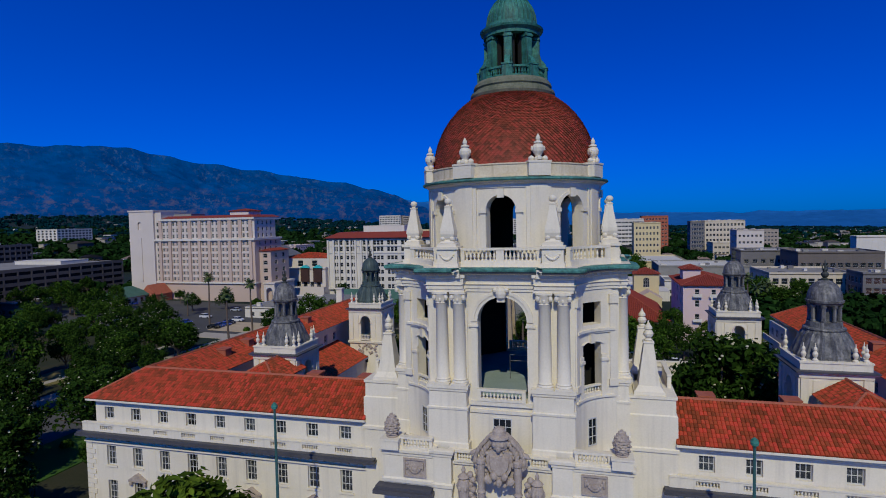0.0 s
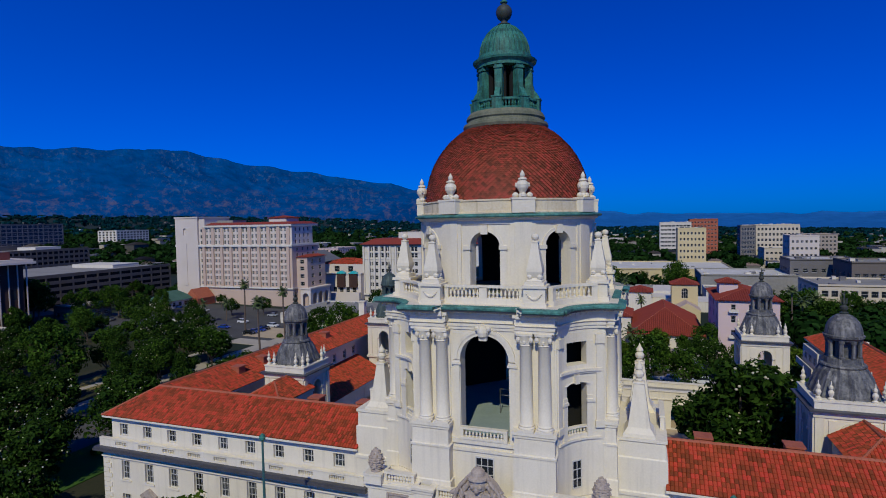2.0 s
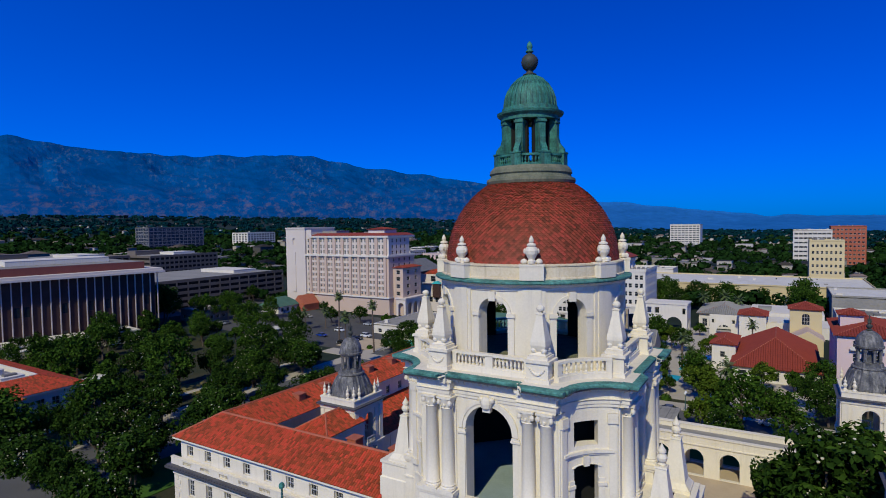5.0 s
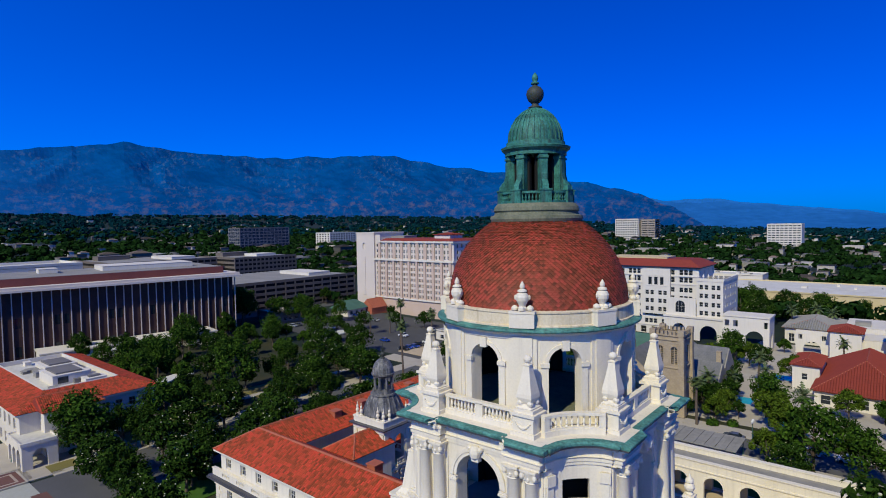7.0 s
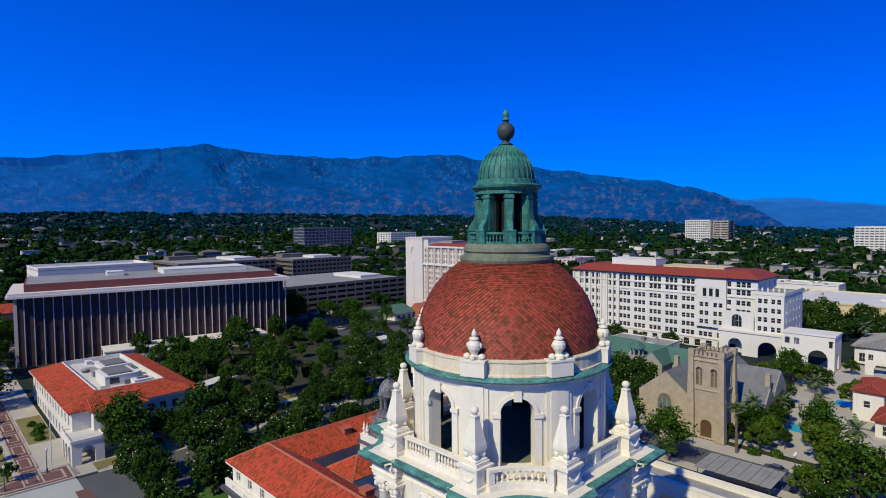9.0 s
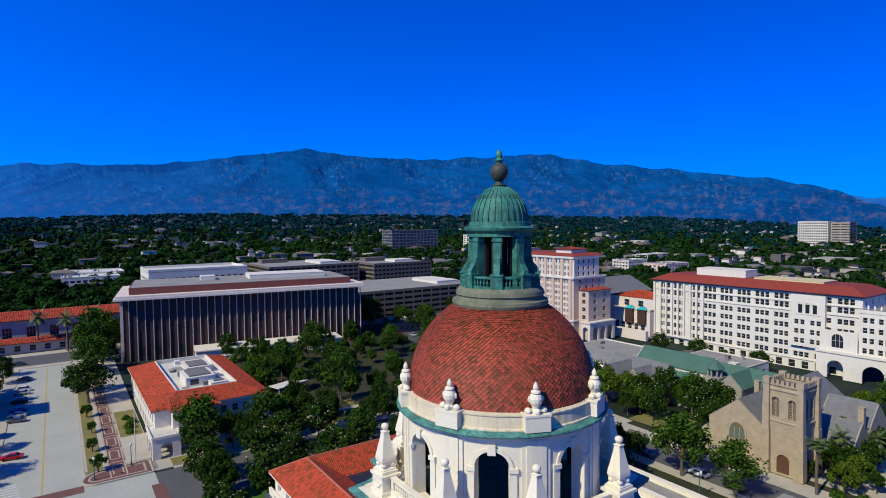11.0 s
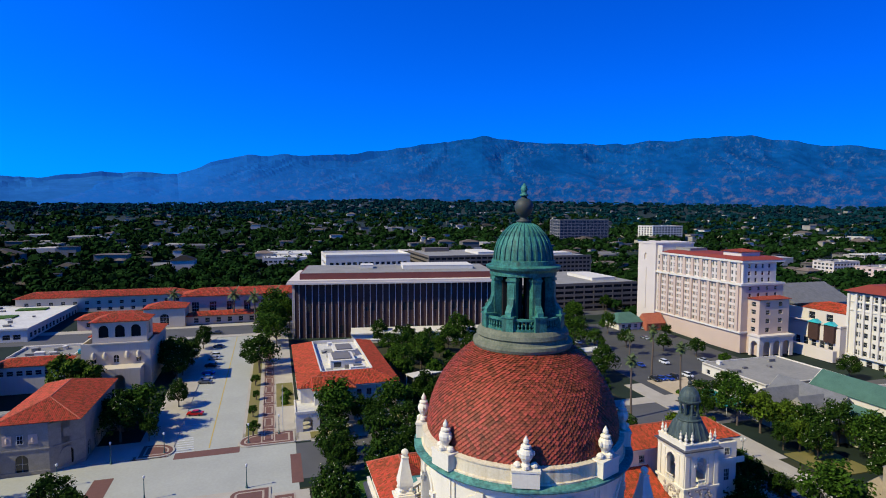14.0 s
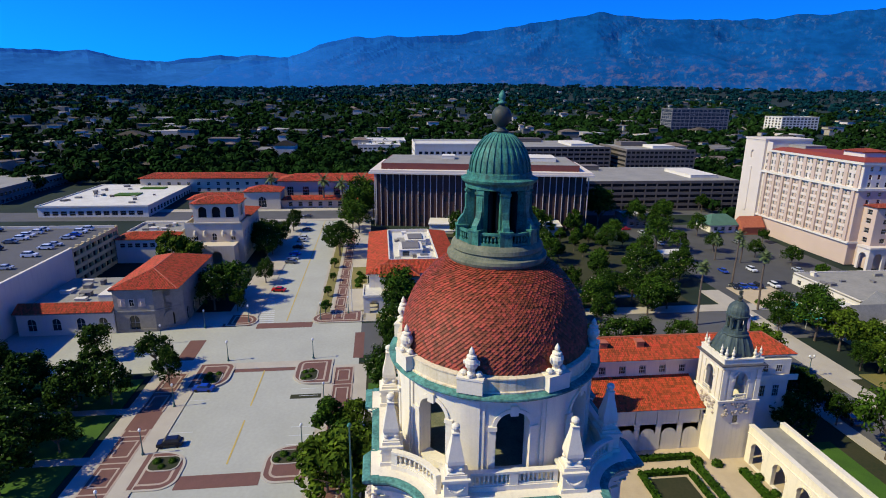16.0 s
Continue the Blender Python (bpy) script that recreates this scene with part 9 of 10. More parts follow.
# east of the city hall and round the church
for x, y, s in ((-52, 77, 1.1), (-32, 79.5, 1.0), (-20, 79.5, 0.9), (-53, 118, 0.9), (-57, 106, 0.85), (-43, 79, 0.9), (-46, 116, 0.95), (-62, 106, 0.8), (-64, 77, 1.15), (-80, 104, 1.0), (-93, 103, 0.9), (-50, 68, 1.1), (-40, 66.5, 0.9), (-58, 70, 1.1), (-70, 72, 1.0), (-72, 79, 1.0), (-74, 106, 1.1), (-86, 98, 0.9), (-70, 110, 0.95)):
    plant(tr.choice((2, 0, 6, 4)), x, y, s)
for x, y, s in ((-10, 108, 0.7), (-17, 124, 0.8), (-7, 104, 0.75), (2, 110, 0.85), (9, 96, 0.8), (18, 98, 0.85), (27, 105, 0.85), (6, 79.5, 0.7), (30, 95, 0.85), (-18, 166, 0.9), (-24, 158, 0.8), (38, 106, 0.9), (46, 100, 0.95)):
    plant(tr.choice((2, 0, 4, 6)), x, y, s)
for x, y, s in ((12, 67, 0.85), (22, 70, 0.7), (36, 72, 0.8), (44, 76, 0.9)):
    plant(tr.choice((0, 6)), x, y, s)
for x, y, s in ((27, 38, 1.6), (26, 31, 1.75), (31, 43, 1.45), (22, 37, 1.4), (29, 47, 1.2), (33, 35, 1.35), (24, 26, 1.2)):
    plant(tr.choice((0, 6)), x, y, s, court)
for x, y, s in ((74, 176, 1.1), (84, 186, 1.0), (66, 190, 1.1), (90, 240, 1.2), (60, 200, 1.1), (-8, 262, 1.2), (-24, 250, 1.3), (-36, 262, 1.3), (-50, 250, 1.2), (66, 250, 1.1), (30, 270, 1.0), (-90, 183, 0.8), (-104, 178, 0.9), (-78, 181, 0.8), (-66, 184, 0.8)):
    plant(tr.choice((2, 0, 3)), x, y, s)
for x, y, s in ((-46, 114, 1.15), (-48, 121, 1.15), (-55, 121, 1.1), (-62, 119, 1.1), (-66, 112, 1.05), (-64, 103, 0.95), (-13, 105.5, 0.75), (-9, 121, 0.9), (-8, 114, 0.8), (-14, 139, 0.9), (-52, 128, 0.9), (-59, 76, 0.85), (-46, 75.5, 0.8), (-42, 108, 0.85), (-53, 120, 0.95), (-14, 107, 0.6), (-9, 103, 0.55), (-11, 110, 0.6), (-4, 104, 0.5), (-15, 100.5, 0.45)):
    plant(tr.choice((6, 0, 7)), x, y, s)
for x, y, s in ((-173, 154, 0.7), (-166, 102, 1.0), (-161, 124, 0.8), (-142, 144, 0.8), (-184, 130, 0.8), (-152, 136, 0.75), (-200, 108, 1.0), (-195, 118, 1.0), (-240, 158, 1.0), (-239, 130, 0.9), (-238, 105, 1.0), (-96, 116, 1.0)):
    plant(tr.choice((0, 6, 2)), x, y, s)
for k, x, y, s in ((4, -8, 99, 0.65), (0, -19, 121, 0.8), (6, -15, 117, 0.8), (4, 1, 109, 0.8), (2, -19, 165, 0.9), (4, -13, 163, 0.8), (0, -9, 158, 0.8), (4, 2, 147, 0.9), (3, -7, 192, 0.7), (0, -16, 104, 0.4), (4, 5, 99, 0.9), (2, 14, 79, 1.05), (2, 22, 79, 0.8), (4, 8, 95, 0.8), (4, 17, 119, 0.8), (3, 24, 121, 0.7), (2, 30, 119, 0.8),
                   (3, 62, 178, 0.9), (2, 70, 186, 1.0), (3, 78, 178, 0.9), (0, 88, 172, 1.1), (2, 72, 168, 1.0), (6, 96, 176, 0.9), (2, 30, 292, 1.2), (0, -20, 290, 1.3), (2, -34, 284, 1.2), (0, -46, 292, 1.3), (6, -60, 288, 1.2), (2, -5, 284, 1.1), (6, 12, 288, 1.2)):
    plant(k, x, y, s)
# trees before the belvedere, and before the street front of the city hall
for k, x, y, s in ((4, -148, -81.5, 1.4), (4, -147, -75.5, 1.3), (4, -28.7, -16.5, 1.5), (1, -35, -17, 0.9), (1, -44, -13, 0.5)):
    plant(k, x, y, s)


def palm(h, seed, label, fan):
    rg = random.Random(seed)
    t = thing("palm_tree", label, "palm tree", group="palms")
    bm = bmesh.new()
    pts = [Vector((0.12 * math.sin(i * 0.6 + seed), 0.1 * math.cos(i * 0.5 + seed), h * i / 8)) for i in range(9)]
    for i, (a, b) in enumerate(zip(pts, pts[1:])):
        limb(bm, a, b, 0.34 - 0.014 * i, 0.33 - 0.014 * (i + 1), 8)
    part("trunk", bm, BARK, t)
    for k in range(22):
        bm = bmesh.new()
        a = k * 2.4
        e = 1.2 - 2.1 * k / 22
        d = Vector((math.cos(a), math.sin(a), 0))
        prev = pts[-1] + Vector((0, 0, 0.1))
        v = d * math.cos(e) + Vector((0, 0, math.sin(e)))
        side = Vector((-math.sin(a), math.cos(a), 0))
        ln = rg.uniform(1.7, 2.3) * (1.15 if fan else 1.35)
        n = 6
        for i in range(n):
            nxt = prev + v * ln / n
            v = (v - Vector((0, 0, 0.16))).normalized()
            w0 = (0.75 if fan else 0.5) * math.sin(math.pi * (i + 0.4) / (n + 0.6)) + 0.05
            for s in (-1, 1):
                q0 = prev
                q1 = nxt
                bm.faces.new([bm.verts.new(p) for p in (q0, q0 + side * s * w0 * 0.9 - Vector((0, 0, 0.22 * w0)), (q0 + q1) / 2 + side * s * w0 * 1.1 - Vector((0, 0, 0.3 * w0)), q1)])
            prev = nxt
        part("frond", bm, PALMLEAF, t)
    bm = bmesh.new()
    lathe(bm, [(0.35, h - 1.6), (0.62, h - 1.0), (0.6, h - 0.3), (0.3, h + 0.1)], 10)
    part("dead_skirt", bm, BARK, t)
    return t


pa = palm(17.0, 1, "tall slender fan palm", True)
pb = palm(8.5, 2, "shorter date palm with long fronds", False)
pa.matrix_world = pose(-92.4, 77.8, 0.7)
for x, y, s in ((-120.8, 106.6, 1.05), (-101.4, 102.4, 0.98), (-11, 94, 0.62), (-60, 214, 0.6), (60, 160, 0.9)):
    copy_thing(pa, pose(x, y, ground_z(x, y), 0, 0, x * 7) @ Matrix.Diagonal((1, 1, s, 1)))
pb.matrix_world = pose(-12, 108, 0)
for x, y, s in ((-8, 116, 0.9), (-14, 128, 1.0), (-2, 126, 0.9), (10, 100, 1.1), (-6, 140, 1.0), (-10, 232, 1.3), (-2, 240, 1.3), (4, 236, 1.2), (66, 172, 1.2), (72, 180, 1.2), (12, 176, 1.0), (-150, 118, 0.9), (-146, 126, 0.9), (-270, -70, 1.5), (-252, -40, 1.7), (-252, -20, 1.7), (-246, -30, 1.6)):
    copy_thing(pb, pose(x, y, ground_z(x, y), 0, 0, x * 11) @ Matrix.Diagonal((s, s, s, 1)))


# low round shrubs
def shrub(seed, r):
    rg = random.Random(seed)
    t = thing("shrub", "low rounded green shrub", "shrub", group="shrubs")
    bm = bmesh.new()
    for i in range(5):
        limb(bm, (0, 0, -0.1), (rg.uniform(-r, r) * 0.5, rg.uniform(-r, r) * 0.5, r * 0.8), 0.04, 0.02, 5)
    part("stem", bm, BARK, t)
    bm = bmesh.new()
    for i in range(420):
        d = Vector((rg.gauss(0, 1), rg.gauss(0, 1), abs(rg.gauss(0, 1)))).normalized()
        p = Vector((d.x * r, d.y * r, d.z * r * 1.0 + 0.1)) * rg.uniform(0.6, 1.1)
        s = d.orthogonal().normalized() * rg.uniform(0.12, 0.22)
        w = d.cross(s)
        bm.faces.new([bm.verts.new(q) for q in (p - s, p + w * 0.6, p + s, p - w * 0.6)])
    part("leaves", bm, LEAF2, t)
    return t


sh = shrub(3, 0.9)
sh.matrix_world = pose(-72.8, -49.5, 0.5)
for x, y, s in ((-74.6, -47.4, 0.8), (-74.3, -49.4, 0.9), (-72, -48.6, 0.9), (-70.8, -47.6, 0.7), (-74, -26.5, 0.9), (-73.6, -28, 0.8), (-71.4, -27, 0.9), (-70.6, -28, 0.7), (-43.3, -47, 0.8), (-43.4, -49.6, 0.9), (-41.9, -48.4, 0.7), (-43, -26, 0.8), (-43.4, -28, 0.9), (-42, -29, 0.7), (-42, -26.8, 0.7), (-134, -18, 1.6), (-138, -17, 1.5), (-130, -18, 1.3), (-142, -18, 1.2), (-118, 3, 1.4), (-32, 47, 1.1), (-33, 44, 1.1), (-28, 52, 0.9), (-24, 52, 0.9), (-20, 52, 0.9), (-110, -6, 1.0), (-109, 2, 1.2), (-40, 95, 1.6), (-36, 95, 1.4), (-8, 96, 1.6), (-4, 98, 1.5), (-77.5, 6, 1.2), (-77.5, 14, 1.2), (-77.5, 22, 1.2), (-100, 112, 1.4), (-106, 106, 1.3)):
    copy_thing(sh, pose(x, y, (court if -37 < x < 37 and 9 < y < 60 else ground_z(x, y) + 0.15), 0, 0, x * 13) @ Matrix.Diagonal((s, s, s, 1)))

# ---- cars, lamps, poles ----
def paint(name, col):
    return material(name, col, tuple(c * 0.9 for c in col), 0.25, metal=0.1, bump=0, spec=0.6)


def car(name, label, mat, suv=False):
    t = thing(name, label, "car", group="parked cars")
    h = 0.25 if suv else 0.0
    bm = bmesh.new()
    side = [(-2.2, 0.45), (-2.15, 0.8 + h * 0.5), (-1.3, 0.95 + h * 0.6), (1.5, 0.95 + h * 0.6), (2.2, 0.85 + h * 0.6), (2.25, 0.45), (2.0, 0.3), (-2.0, 0.3)]
    a = [bm.verts.new((x, -0.88, z)) for x, z in side]
    b = [bm.verts.new((x, 0.88, z)) for x, z in side]
    bm.faces.new(a)
    bm.faces.new(b[::-1])
    for i in range(len(side)):
        j = (i + 1) % len(side)
        bm.faces.new((a[i], b[i], b[j], a[j]))
    part("body", bm, mat, t)
    bm = bmesh.new()
    z0, z1 = 0.93 + h * 0.6, 1.42 + h
    quadbox(bm, [(-1.25, -0.8, z0), (1.6 + h, -0.8, z0), (1.6 + h, 0.8, z0), (-1.25, 0.8, z0), (-0.55, -0.64, z1), (0.95 + h * 2, -0.64, z1), (0.95 + h * 2, 0.64, z1), (-0.55, 0.64, z1)])
    part("cabin_glass", bm, GLASS, t)
    bm = bmesh.new()
    quadbox(bm, [(-0.6, -0.66, z1 - 0.02), (1.0 + h * 2, -0.66, z1 - 0.02), (1.0 + h * 2, 0.66, z1 - 0.02), (-0.6, 0.66, z1 - 0.02), (-0.5, -0.6, z1 + 0.05), (0.9 + h * 2, -0.6, z1 + 0.05), (0.9 + h * 2, 0.6, z1 + 0.05), (-0.5, 0.6, z1 + 0.05)])
    part("car_roof", bm, mat, t)
    for x in (-1.35, 1.35):
        for y in (-0.85, 0.85):
            bm = bmesh.new()
            lathe(bm, [(0.04, -0.08), (0.2, -0.09), (0.33, -0.1), (0.34, 0.0), (0.33, 0.1), (0.2, 0.09), (0.04, 0.08)], 12)
            w = part("wheel", bm, TYRE, t, m=pose(x, y, 0.34, 90))
    for x, m in ((-2.19, LAMPGLASS), (2.21, FEDR)):
        for y in (-0.62, 0.62):
            bm = bmesh.new()
            box(bm, x - 0.03, x + 0.03, y - 0.17, y + 0.17, 0.62 + h * 0.4, 0.76 + h * 0.4)
            part("headlight" if x < 0 else "tail_light", bm, m, t)
    return t


cars = {"red": car("car", "red car parked at the kerb", paint("red_car_paint", (0.5, 0.015, 0.012))),
        "white": car("car", "white estate car parked in a bay", paint("white_car_paint", (0.7, 0.7, 0.7)), True),
        "silver": car("car", "silver car parked in a bay", paint("silver_car_paint", (0.4, 0.42, 0.44))),
        "black": car("car", "black car parked in a bay", paint("black_car_paint", (0.012, 0.013, 0.015)), True),
        "blue": car("car", "blue car parked in the shade", paint("blue_car_paint", (0.01, 0.05, 0.3))),
        "grey": car("car", "dark grey car parked in a bay", paint("grey_car_paint", (0.1, 0.11, 0.12)))}
seen_car = set()


def park(c, x, y, turn, z=None):
    z = ground_z(x, y) + 0.02 if z is None else z
    if c in seen_car:
        copy_thing(cars[c], pose(x, y, z, 0, 0, turn))
    else:
        seen_car.add(c)
        cars[c].matrix_world = pose(x, y, z, 0, 0, turn)


for c, x, y, a in (("red", -128, -43.0, 80), ("blue", -68.2, -49.0, 85), ("black", -48.5, -49.2, 95), ("silver", -162, -43.4, 80), ("grey", -157, -43.4, 80), ("black", -176, -43.4, 80), ("blue", -167, -43.4, 80), ("silver", -186, -43.4, 80), ("white", -190, -43.4, 80), ("grey", -204, -43.2, 80)):
    park(c, x, y, a)
for c, x, y, a in (("white", 19, 89.6, 0), ("white", 26.2, 89.6, 0), ("silver", 12, 89.8, 0), ("black", -36, 89.8, 0), ("grey", -44, 83, 0), ("silver", -30, 83, 0), ("grey", -2, 89.8, 0), ("black", -22, 83, 180), ("grey", -230, -46, 90), ("white", -240, 40, 90), ("black", -232, -80, 90), ("red", -196, 102, 90)):
    park(c, x, y, a)
rg = random.Random(9)
for i in range(22):
    park(rg.choice(("white", "silver", "black", "grey", "silver", "blue")), rg.choice((-190, -172, -154, -136, -120)) + rg.uniform(-0.6, 0.6), 104 + rg.randrange(18) * 2.9, rg.choice((0, 180)))
for row in range(3):
    for k in range(26):
        if rg.random() < 0.6:
            park(rg.choice(("white", "silver", "black", "grey", "silver", "blue", "white")), -161 + k * 4.2 + rg.uniform(-0.3, 0.3), -114 - row * 15 - rg.uniform(0, 0.8), rg.choice((90, 270)), 14.62)


def street_lamp(h, twin):
    t = thing("street_lamp", "teal green cast street lamp with round globe", "street lamp", group="street lamps")
    bm = bmesh.new()
    lathe(bm, [(0.28, 0), (0.28, 0.25), (0.18, 0.35), (0.15, 1.0), (0.1, 1.1), (0.07, h - 0.5), (0.1, h - 0.4), (0.1, h - 0.3)], 10)
    part("post", bm, LAMPG, t)
    for s in ((-1, 1) if twin else (0,)):
        bm = bmesh.new()
        lathe(bm, [(0.1, h - 0.3), (0.24, h - 0.1), (0.27, h + 0.1), (0.2, h + 0.3), (0.05, h + 0.42)], 10, s * 0.55, 0)
        part("globe", bm, LAMPGLASS, t)
        if s:
            bm = bmesh.new()
            limb(bm, (0, 0, h - 0.7), (s * 0.55, 0, h - 0.35), 0.04, 0.04)
            part("arm", bm, LAMPG, t)
    return t


l1, l2 = street_lamp(4.9, False), street_lamp(5.2, True)
l1.matrix_world = pose(-81.5, -47.1, 0.5)
for x, y in ((-81, -27, ), (-103.5, -47), (-104, -27.5), (-101, -58), (-78, -62), (-46, -53), (-45, -25), (-62, -53), (-60, -22.5), (-115, -15.5), (-30, -53), (-108, -20), (-92, -66)):
    copy_thing(l1, pose(x, y, ground_z(x, y) + 0.15))
l2.matrix_world = pose(-30, 88, 0)
for x, y in ((-52, 72.5), (-24, 73), (-62, 88), (2, 88), (-74, 72), (20, 88), (-104, 40), (-104, 70), (-90, 100)):
    copy_thing(l2, pose(x, y, ground_z(x, y) + 0.1, 0, 0, 90))
fp = thing("flagpole", "tall teal green pole with a ball on top", "pole", pose(-19.7, -14.6, 0), "poles")
bm = bmesh.new()
lathe(bm, [(0.35, 0), (0.35, 0.6), (0.2, 0.9), (0.15, 10), (0.1, 20.4)], 10)
part("shaft", bm, LAMPG, fp)
bm = bmesh.new()
lathe(bm, [(0.05, 20.4), (0.26, 20.55), (0.3, 20.75), (0.22, 20.95), (0.04, 21.1)], 12)
part("ball", bm, COPPER, fp)
copy_thing(fp, pose(19.0, -14.6, 0))
wp = thing("flagpole", "slim white flagpole before the hall", "pole", pose(-109, -19, 1.1), "poles")
bm = bmesh.new()
lathe(bm, [(0.12, 0), (0.07, 13)], 8)
part("shaft", bm, FRAMEW, wp)
# ribbed shed roof behind the arcade
sd2 = thing("ribbed_canopy", "grey ribbed metal canopy over the street edge", "canopy", pose(-5, 77, 0))
bm = bmesh.new()
for i in range(14):
    box(bm, -7 + i, -6.06 + i, -4, 5, 3.3 + 0.06 * (i % 2), 3.45 + 0.06 * (i % 2))
part("sheet", bm, GREYR, sd2)
for x, y in ((-6.5, -3.5), (6.5, -3.5), (-6.5, 4.5), (6.5, 4.5)):
    bm = bmesh.new()
    lathe(bm, [(0.1, 0), (0.1, 3.4)], 8, x, y)
    part("post", bm, LAMPG, sd2)
# white shade sails and long sheds among the park trees
for x, y, a, w, d in ((-188, 24, 10, 26, 3.2), (-138, 28, 20, 12, 5), (-106, 46, 0, 6, 4), (-150, 100, 5, 10, 6), (-124, 70, 15, 5, 4)):
    t = thing("garden_shelter", "flat white garden shelter among the trees", "shelter", pose(x, y, ground_z(x, y), 0, 0, a))
    bm = bmesh.new()
    box(bm, -d / 2, d / 2, -w / 2, w / 2, 3.4, 3.7)
    part("roof", bm, WHITER, t)
    for sx in (-1, 1):
        for sy in (-1, 1):
            bm = bmesh.new()
            lathe(bm, [(0.1, -0.2), (0.1, 3.4)], 6, sx * (d / 2 - 0.3), sy * (w / 2 - 0.3))
            part("post", bm, FRAMEW, t)

# ---- far suburb and mountains ----
def polar(az, r):
    a = math.radians(az)
    return -math.sin(a) * r, math.cos(a) * r


rg = random.Random(21)
near_v, near_f, far_v, far_f = [], [], [], []
hv, hf, rv, rf = [], [], [], []


WOODS = ((-395, -318, -262, 12), (-333, -268, 20, 82), (-333, -303, 84, 265), (-232, -213, 172, 265), (-205, -130, 234, 265), (-395, -332, 210, 265), (68, 215, -60, 175), (-262, -250, -118, -112), (-130, -125, 215, 265))


def blocked(x, y):
    if any(a < x < b and c < y < d for a, b, c, d in WOODS):
        return False
    return -395 < x < 215 and -265 < y < 270 or (-60 < x < 190 and 290 < y < 740 and rg.random() < 0.45)


for i in range(15500):
    az = rg.uniform(-32, 140)
    r = 150 + 4380 * rg.random() ** 1.9
    x, y = polar(az, r)
    if blocked(x, y):
        continue
    z = ground_z(x, y)
    if rg.random() < (0.17 if az > 30 else 0.33) and 420 < r < 4000 and (az < 30 or r < 2900):
        s = rg.uniform(0.8, 1.4)
        w, d, h = rg.uniform(2.6, 5.2) * s, rg.uniform(2.6, 6) * s, rg.choice((3.5, 4.5, 7.0, 7.5))
        if rg.random() < 0.08:
            w, d, h = w * 2, d * 2, h * 1.5
        b = len(hv)
        hv += [(x - w, y - d, z - 2), (x + w, y - d, z - 2), (x + w, y + d, z - 2), (x - w, y + d, z - 2), (x - w, y - d, z + h), (x + w, y - d, z + h), (x + w, y + d, z + h), (x - w, y + d, z + h)]
        hf += [(b, b + 1, b + 5, b + 4), (b + 1, b + 2, b + 6, b + 5), (b + 2, b + 3, b + 7, b + 6), (b + 3, b, b + 4, b + 7)]
        c = len(rv)
        o = 0.5
        k = rg.choice((0.05, 0.05, 0.5))
        rise = 0.3 if k < 0.1 else min(w, d) * 0.4
        rv += [(x - w - o, y - d - o, z + h), (x + w + o, y - d - o, z + h), (x + w + o, y + d + o, z + h), (x - w - o, y + d + o, z + h), (x - w * (1 - k) * 0.9, y - d * (1 - k) * 0.4, z + h + rise), (x + w * (1 - k) * 0.9, y - d * (1 - k) * 0.4, z + h + rise), (x + w * (1 - k) * 0.9, y + d * (1 - k) * 0.4, z + h + rise), (x - w * (1 - k) * 0.9, y + d * (1 - k) * 0.4, z + h + rise)]
        rf += [(c, c + 1, c + 5, c + 4), (c + 1, c + 2, c + 6, c + 5), (c + 2, c + 3, c + 7, c + 6), (c + 3, c, c + 4, c + 7), (c + 4, c + 5, c + 6, c + 7)]
        continue
    if 480 < r < 1300 and rg.random() < 0.045:
        w, d, h = rg.uniform(8, 20), rg.uniform(8, 16), rg.choice((4.5, 5.5, 8.0))
        b = len(hv)
        hv += [(x - w, y - d, z - 2), (x + w, y - d, z - 2), (x + w, y + d, z - 2), (x - w, y + d, z - 2), (x - w, y - d, z + h), (x + w, y - d, z + h), (x + w, y + d, z + h), (x - w, y + d, z + h)]
        hf += [(b, b + 1, b + 5, b + 4), (b + 1, b + 2, b + 6, b + 5), (b + 2, b + 3, b + 7, b + 6), (b + 3, b, b + 4, b + 7), (b + 4, b + 5, b + 6, b + 7)]
        continue
    big = 1.0 + r / 1600
    # clumps farther off go to the canopy coloured with haze
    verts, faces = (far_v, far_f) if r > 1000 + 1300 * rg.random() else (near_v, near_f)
    for k in range(rg.randint(1, 3)):
        cx, cy = x + rg.gauss(0, 6 * big), y + rg.gauss(0, 6 * big)
        hh = rg.uniform(5, 10.5) * (1 + r / 9000)
        rr = rg.uniform(3.0, 5.5) * big
        n = 110 if r < 480 else 44 if r < 900 else 14
        leafy = (0.14, 0.3) if r < 480 else (0.22, 0.42) if r < 900 else (0.3, 0.6)
        for q in range(n):
            d = Vector((rg.gauss(0, 1), rg.gauss(0, 1), rg.gauss(0.2, 0.9))).normalized()
            p = Vector((cx, cy, z + hh * 0.58)) + Vector((d.x * rr, d.y * rr, d.z * hh * 0.42)) * rg.uniform(0.6, 1.05)
            s = (d + Vector((rg.gauss(0, 0.4), rg.gauss(0, 0.4), rg.gauss(0, 0.4)))).normalized().orthogonal().normalized()
            w = d.cross(s)
            f = rr * rg.uniform(*leafy)
            b = len(verts)
            verts += [p - s * f, p + w * f, p + s * f, p - w * f]
            faces.append((b, b + 1, b + 2, b + 3))
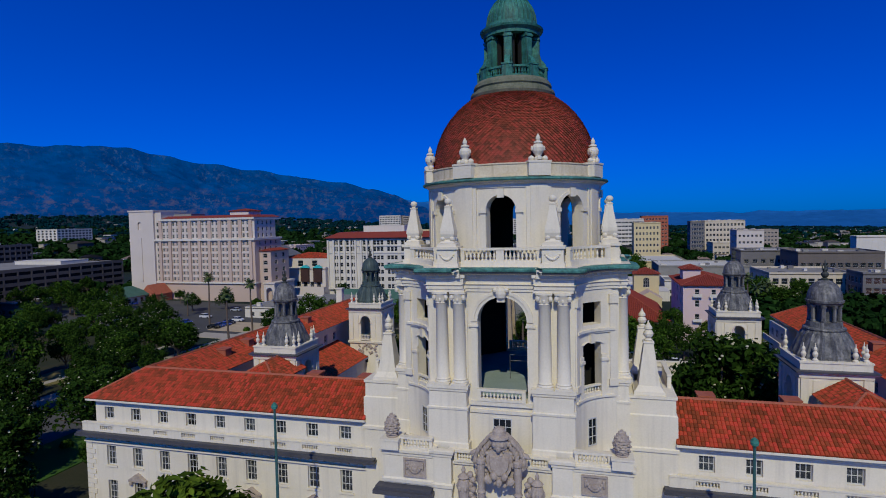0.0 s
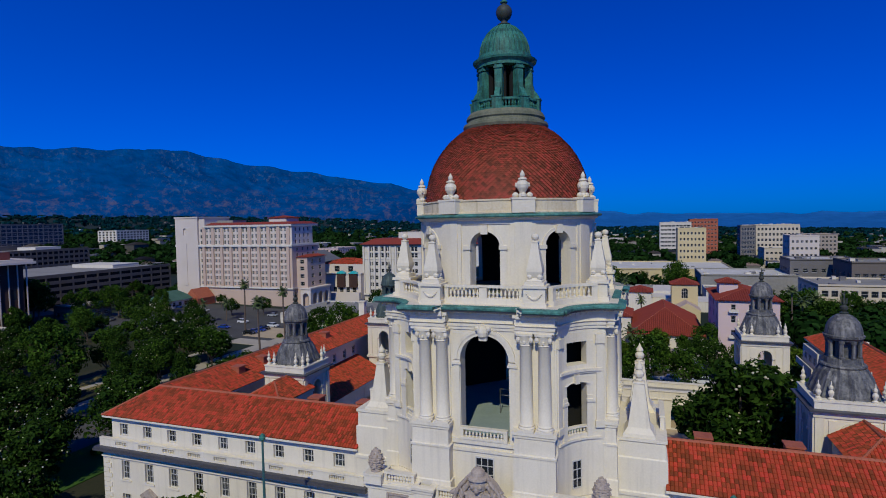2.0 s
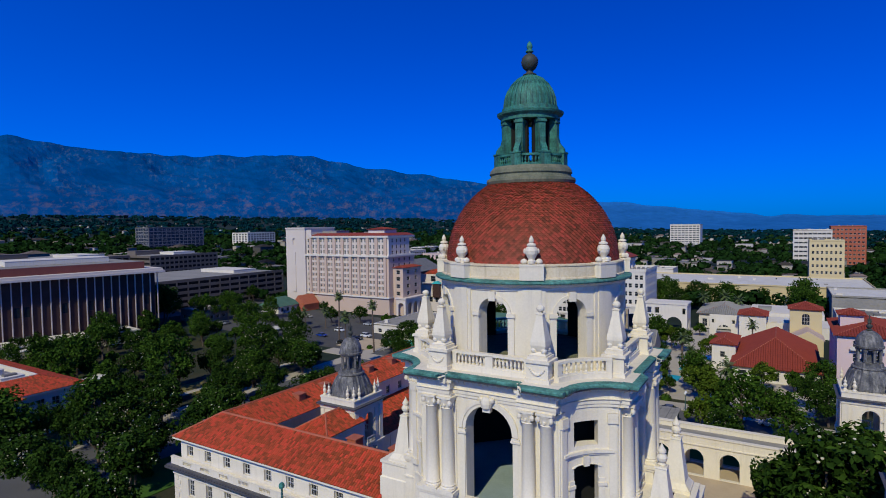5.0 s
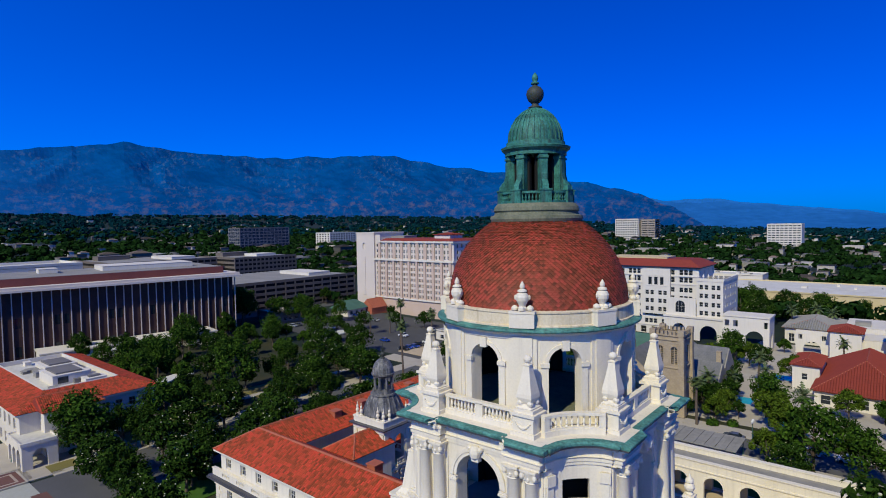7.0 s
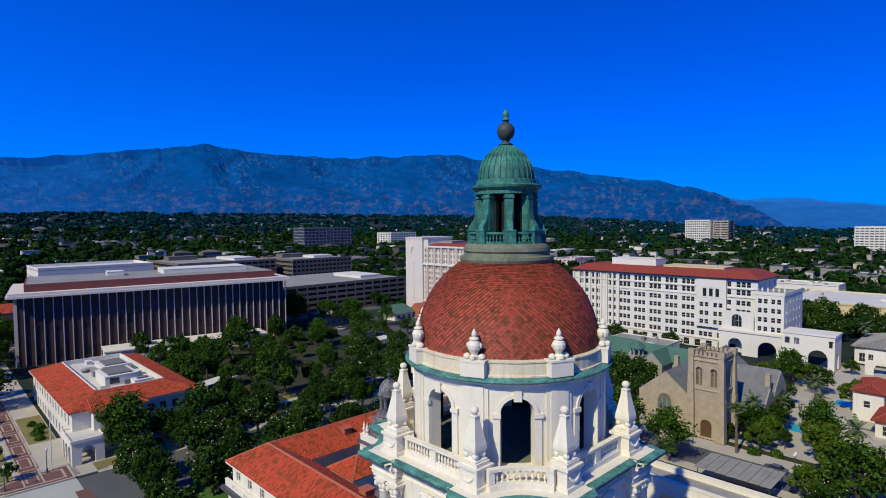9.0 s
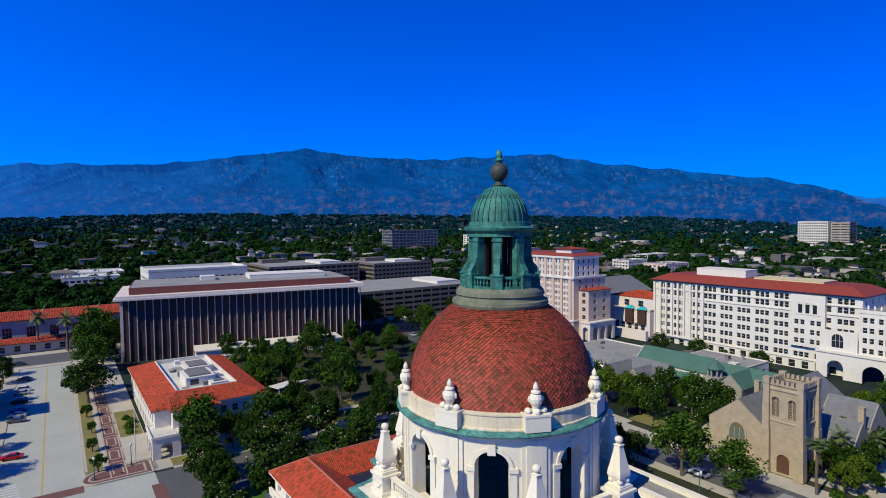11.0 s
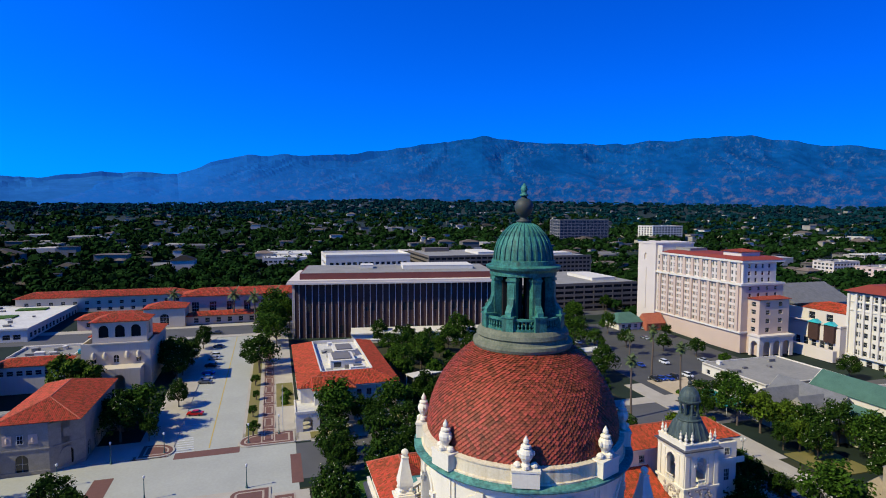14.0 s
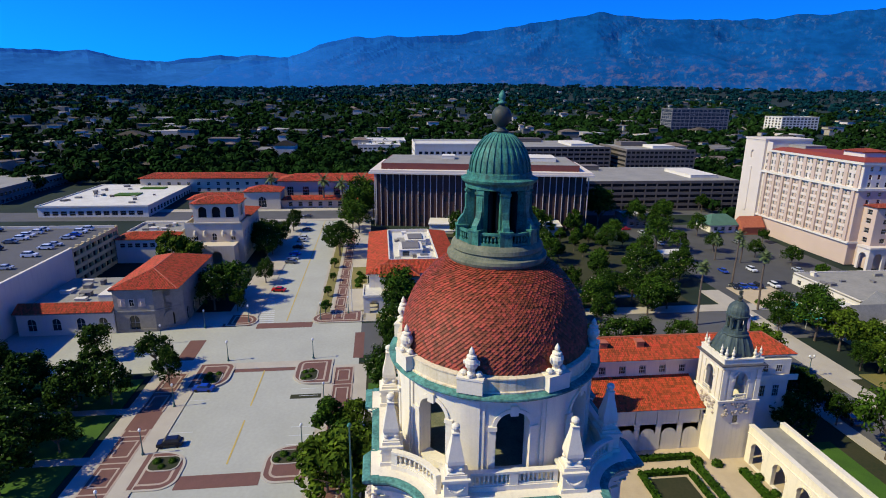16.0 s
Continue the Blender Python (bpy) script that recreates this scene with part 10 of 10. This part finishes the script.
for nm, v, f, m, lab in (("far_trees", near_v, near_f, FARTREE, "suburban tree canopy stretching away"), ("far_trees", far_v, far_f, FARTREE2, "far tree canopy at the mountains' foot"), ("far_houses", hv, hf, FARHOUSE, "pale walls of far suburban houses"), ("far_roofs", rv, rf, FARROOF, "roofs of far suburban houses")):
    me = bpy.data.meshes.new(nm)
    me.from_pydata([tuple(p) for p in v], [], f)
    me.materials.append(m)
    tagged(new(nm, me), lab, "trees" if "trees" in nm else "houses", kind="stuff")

# the mountain range: skyline heights by bearing
SKY = ((-40, 0.0), (-10, 0.2), (1, 0.45), (8, 1.2), (14, 2.0), (18, 2.0), (22, 3.2), (25, 3.8), (31, 4.7), (36, 5.4), (40, 5.9), (44.6, 6.95), (51, 6.8), (58, 6.6), (64, 6.95), (69.3, 7.55), (77, 6.55), (82, 5.8), (88, 5.5), (92.5, 5.45), (96, 4.55), (98.7, 3.4), (102, 3.6), (106, 3.3), (111, 2.7), (115, 3.5), (120, 3.4), (130, 3.0), (145, 2.5))


def skyline(az):
    for (a, e), (b, g) in zip(SKY, SKY[1:]):
        if a <= az <= b:
            return e + (g - e) * (az - a) / (b - a)
    return 0.0


def mountain(name, label, az0, az1, na, r0, r1, lift, mat, seed):
    """One range: a slope of ridges and gullies that climbs to the skyline."""
    nr = 44
    verts, faces = [], []
    for i in range(na + 1):
        az = az0 + (az1 - az0) * i / na
        edge = min(1.0, (az - az0) / 6.0, (az1 - az) / 13.0)
        for j in range(nr + 1):
            t = j / nr
            r = r0 + (r1 - r0) * t
            x, y = polar(az, r)
            base = ground_z(x, y)
            e = skyline(az) * lift + (0.26 * noise.noise(Vector((az * 0.5, 0, 3 + seed))) + 0.07 * noise.noise(Vector((az * 2.7, 0, 7 + seed)))) * t ** 5
            top = 48 + math.tan(math.radians(e)) * r
            p = Vector((az * 0.1 + 0.35 * t, t * 1.5, seed))
            p += Vector((noise.noise(p * 1.7 + Vector((9, 0, 0))), noise.noise(p * 1.7 + Vector((0, 9, 0))), 0)) * 0.45
            ridge = 1 - abs(noise.noise(p * 1.8)) * 1.0 - 0.4 * abs(noise.noise(p * 4.3)) - 0.14 * abs(noise.noise(p * 11.0)) - 0.04 * abs(noise.noise(p * 26.0))
            z = base - 6 + (top - base) * t ** 1.25 * max(0.0, edge) ** 0.5 * (1 if j == nr else min(0.985, 0.82 + 0.18 * ridge))
            verts.append((x, y, z))
        x, y = polar(az, r1 + 60)
        verts.append((x, y, -60))
    w = nr + 2
    for i in range(na):
        for j in range(w - 1):
            a = i * w + j
            faces.append((a, a + 1, a + w + 1, a + w))
    me = bpy.data.meshes.new(name)
    me.from_pydata(verts, [], faces)
    me.materials.append(mat)
    tagged(new(name, me), label, "mountains", kind="structure")


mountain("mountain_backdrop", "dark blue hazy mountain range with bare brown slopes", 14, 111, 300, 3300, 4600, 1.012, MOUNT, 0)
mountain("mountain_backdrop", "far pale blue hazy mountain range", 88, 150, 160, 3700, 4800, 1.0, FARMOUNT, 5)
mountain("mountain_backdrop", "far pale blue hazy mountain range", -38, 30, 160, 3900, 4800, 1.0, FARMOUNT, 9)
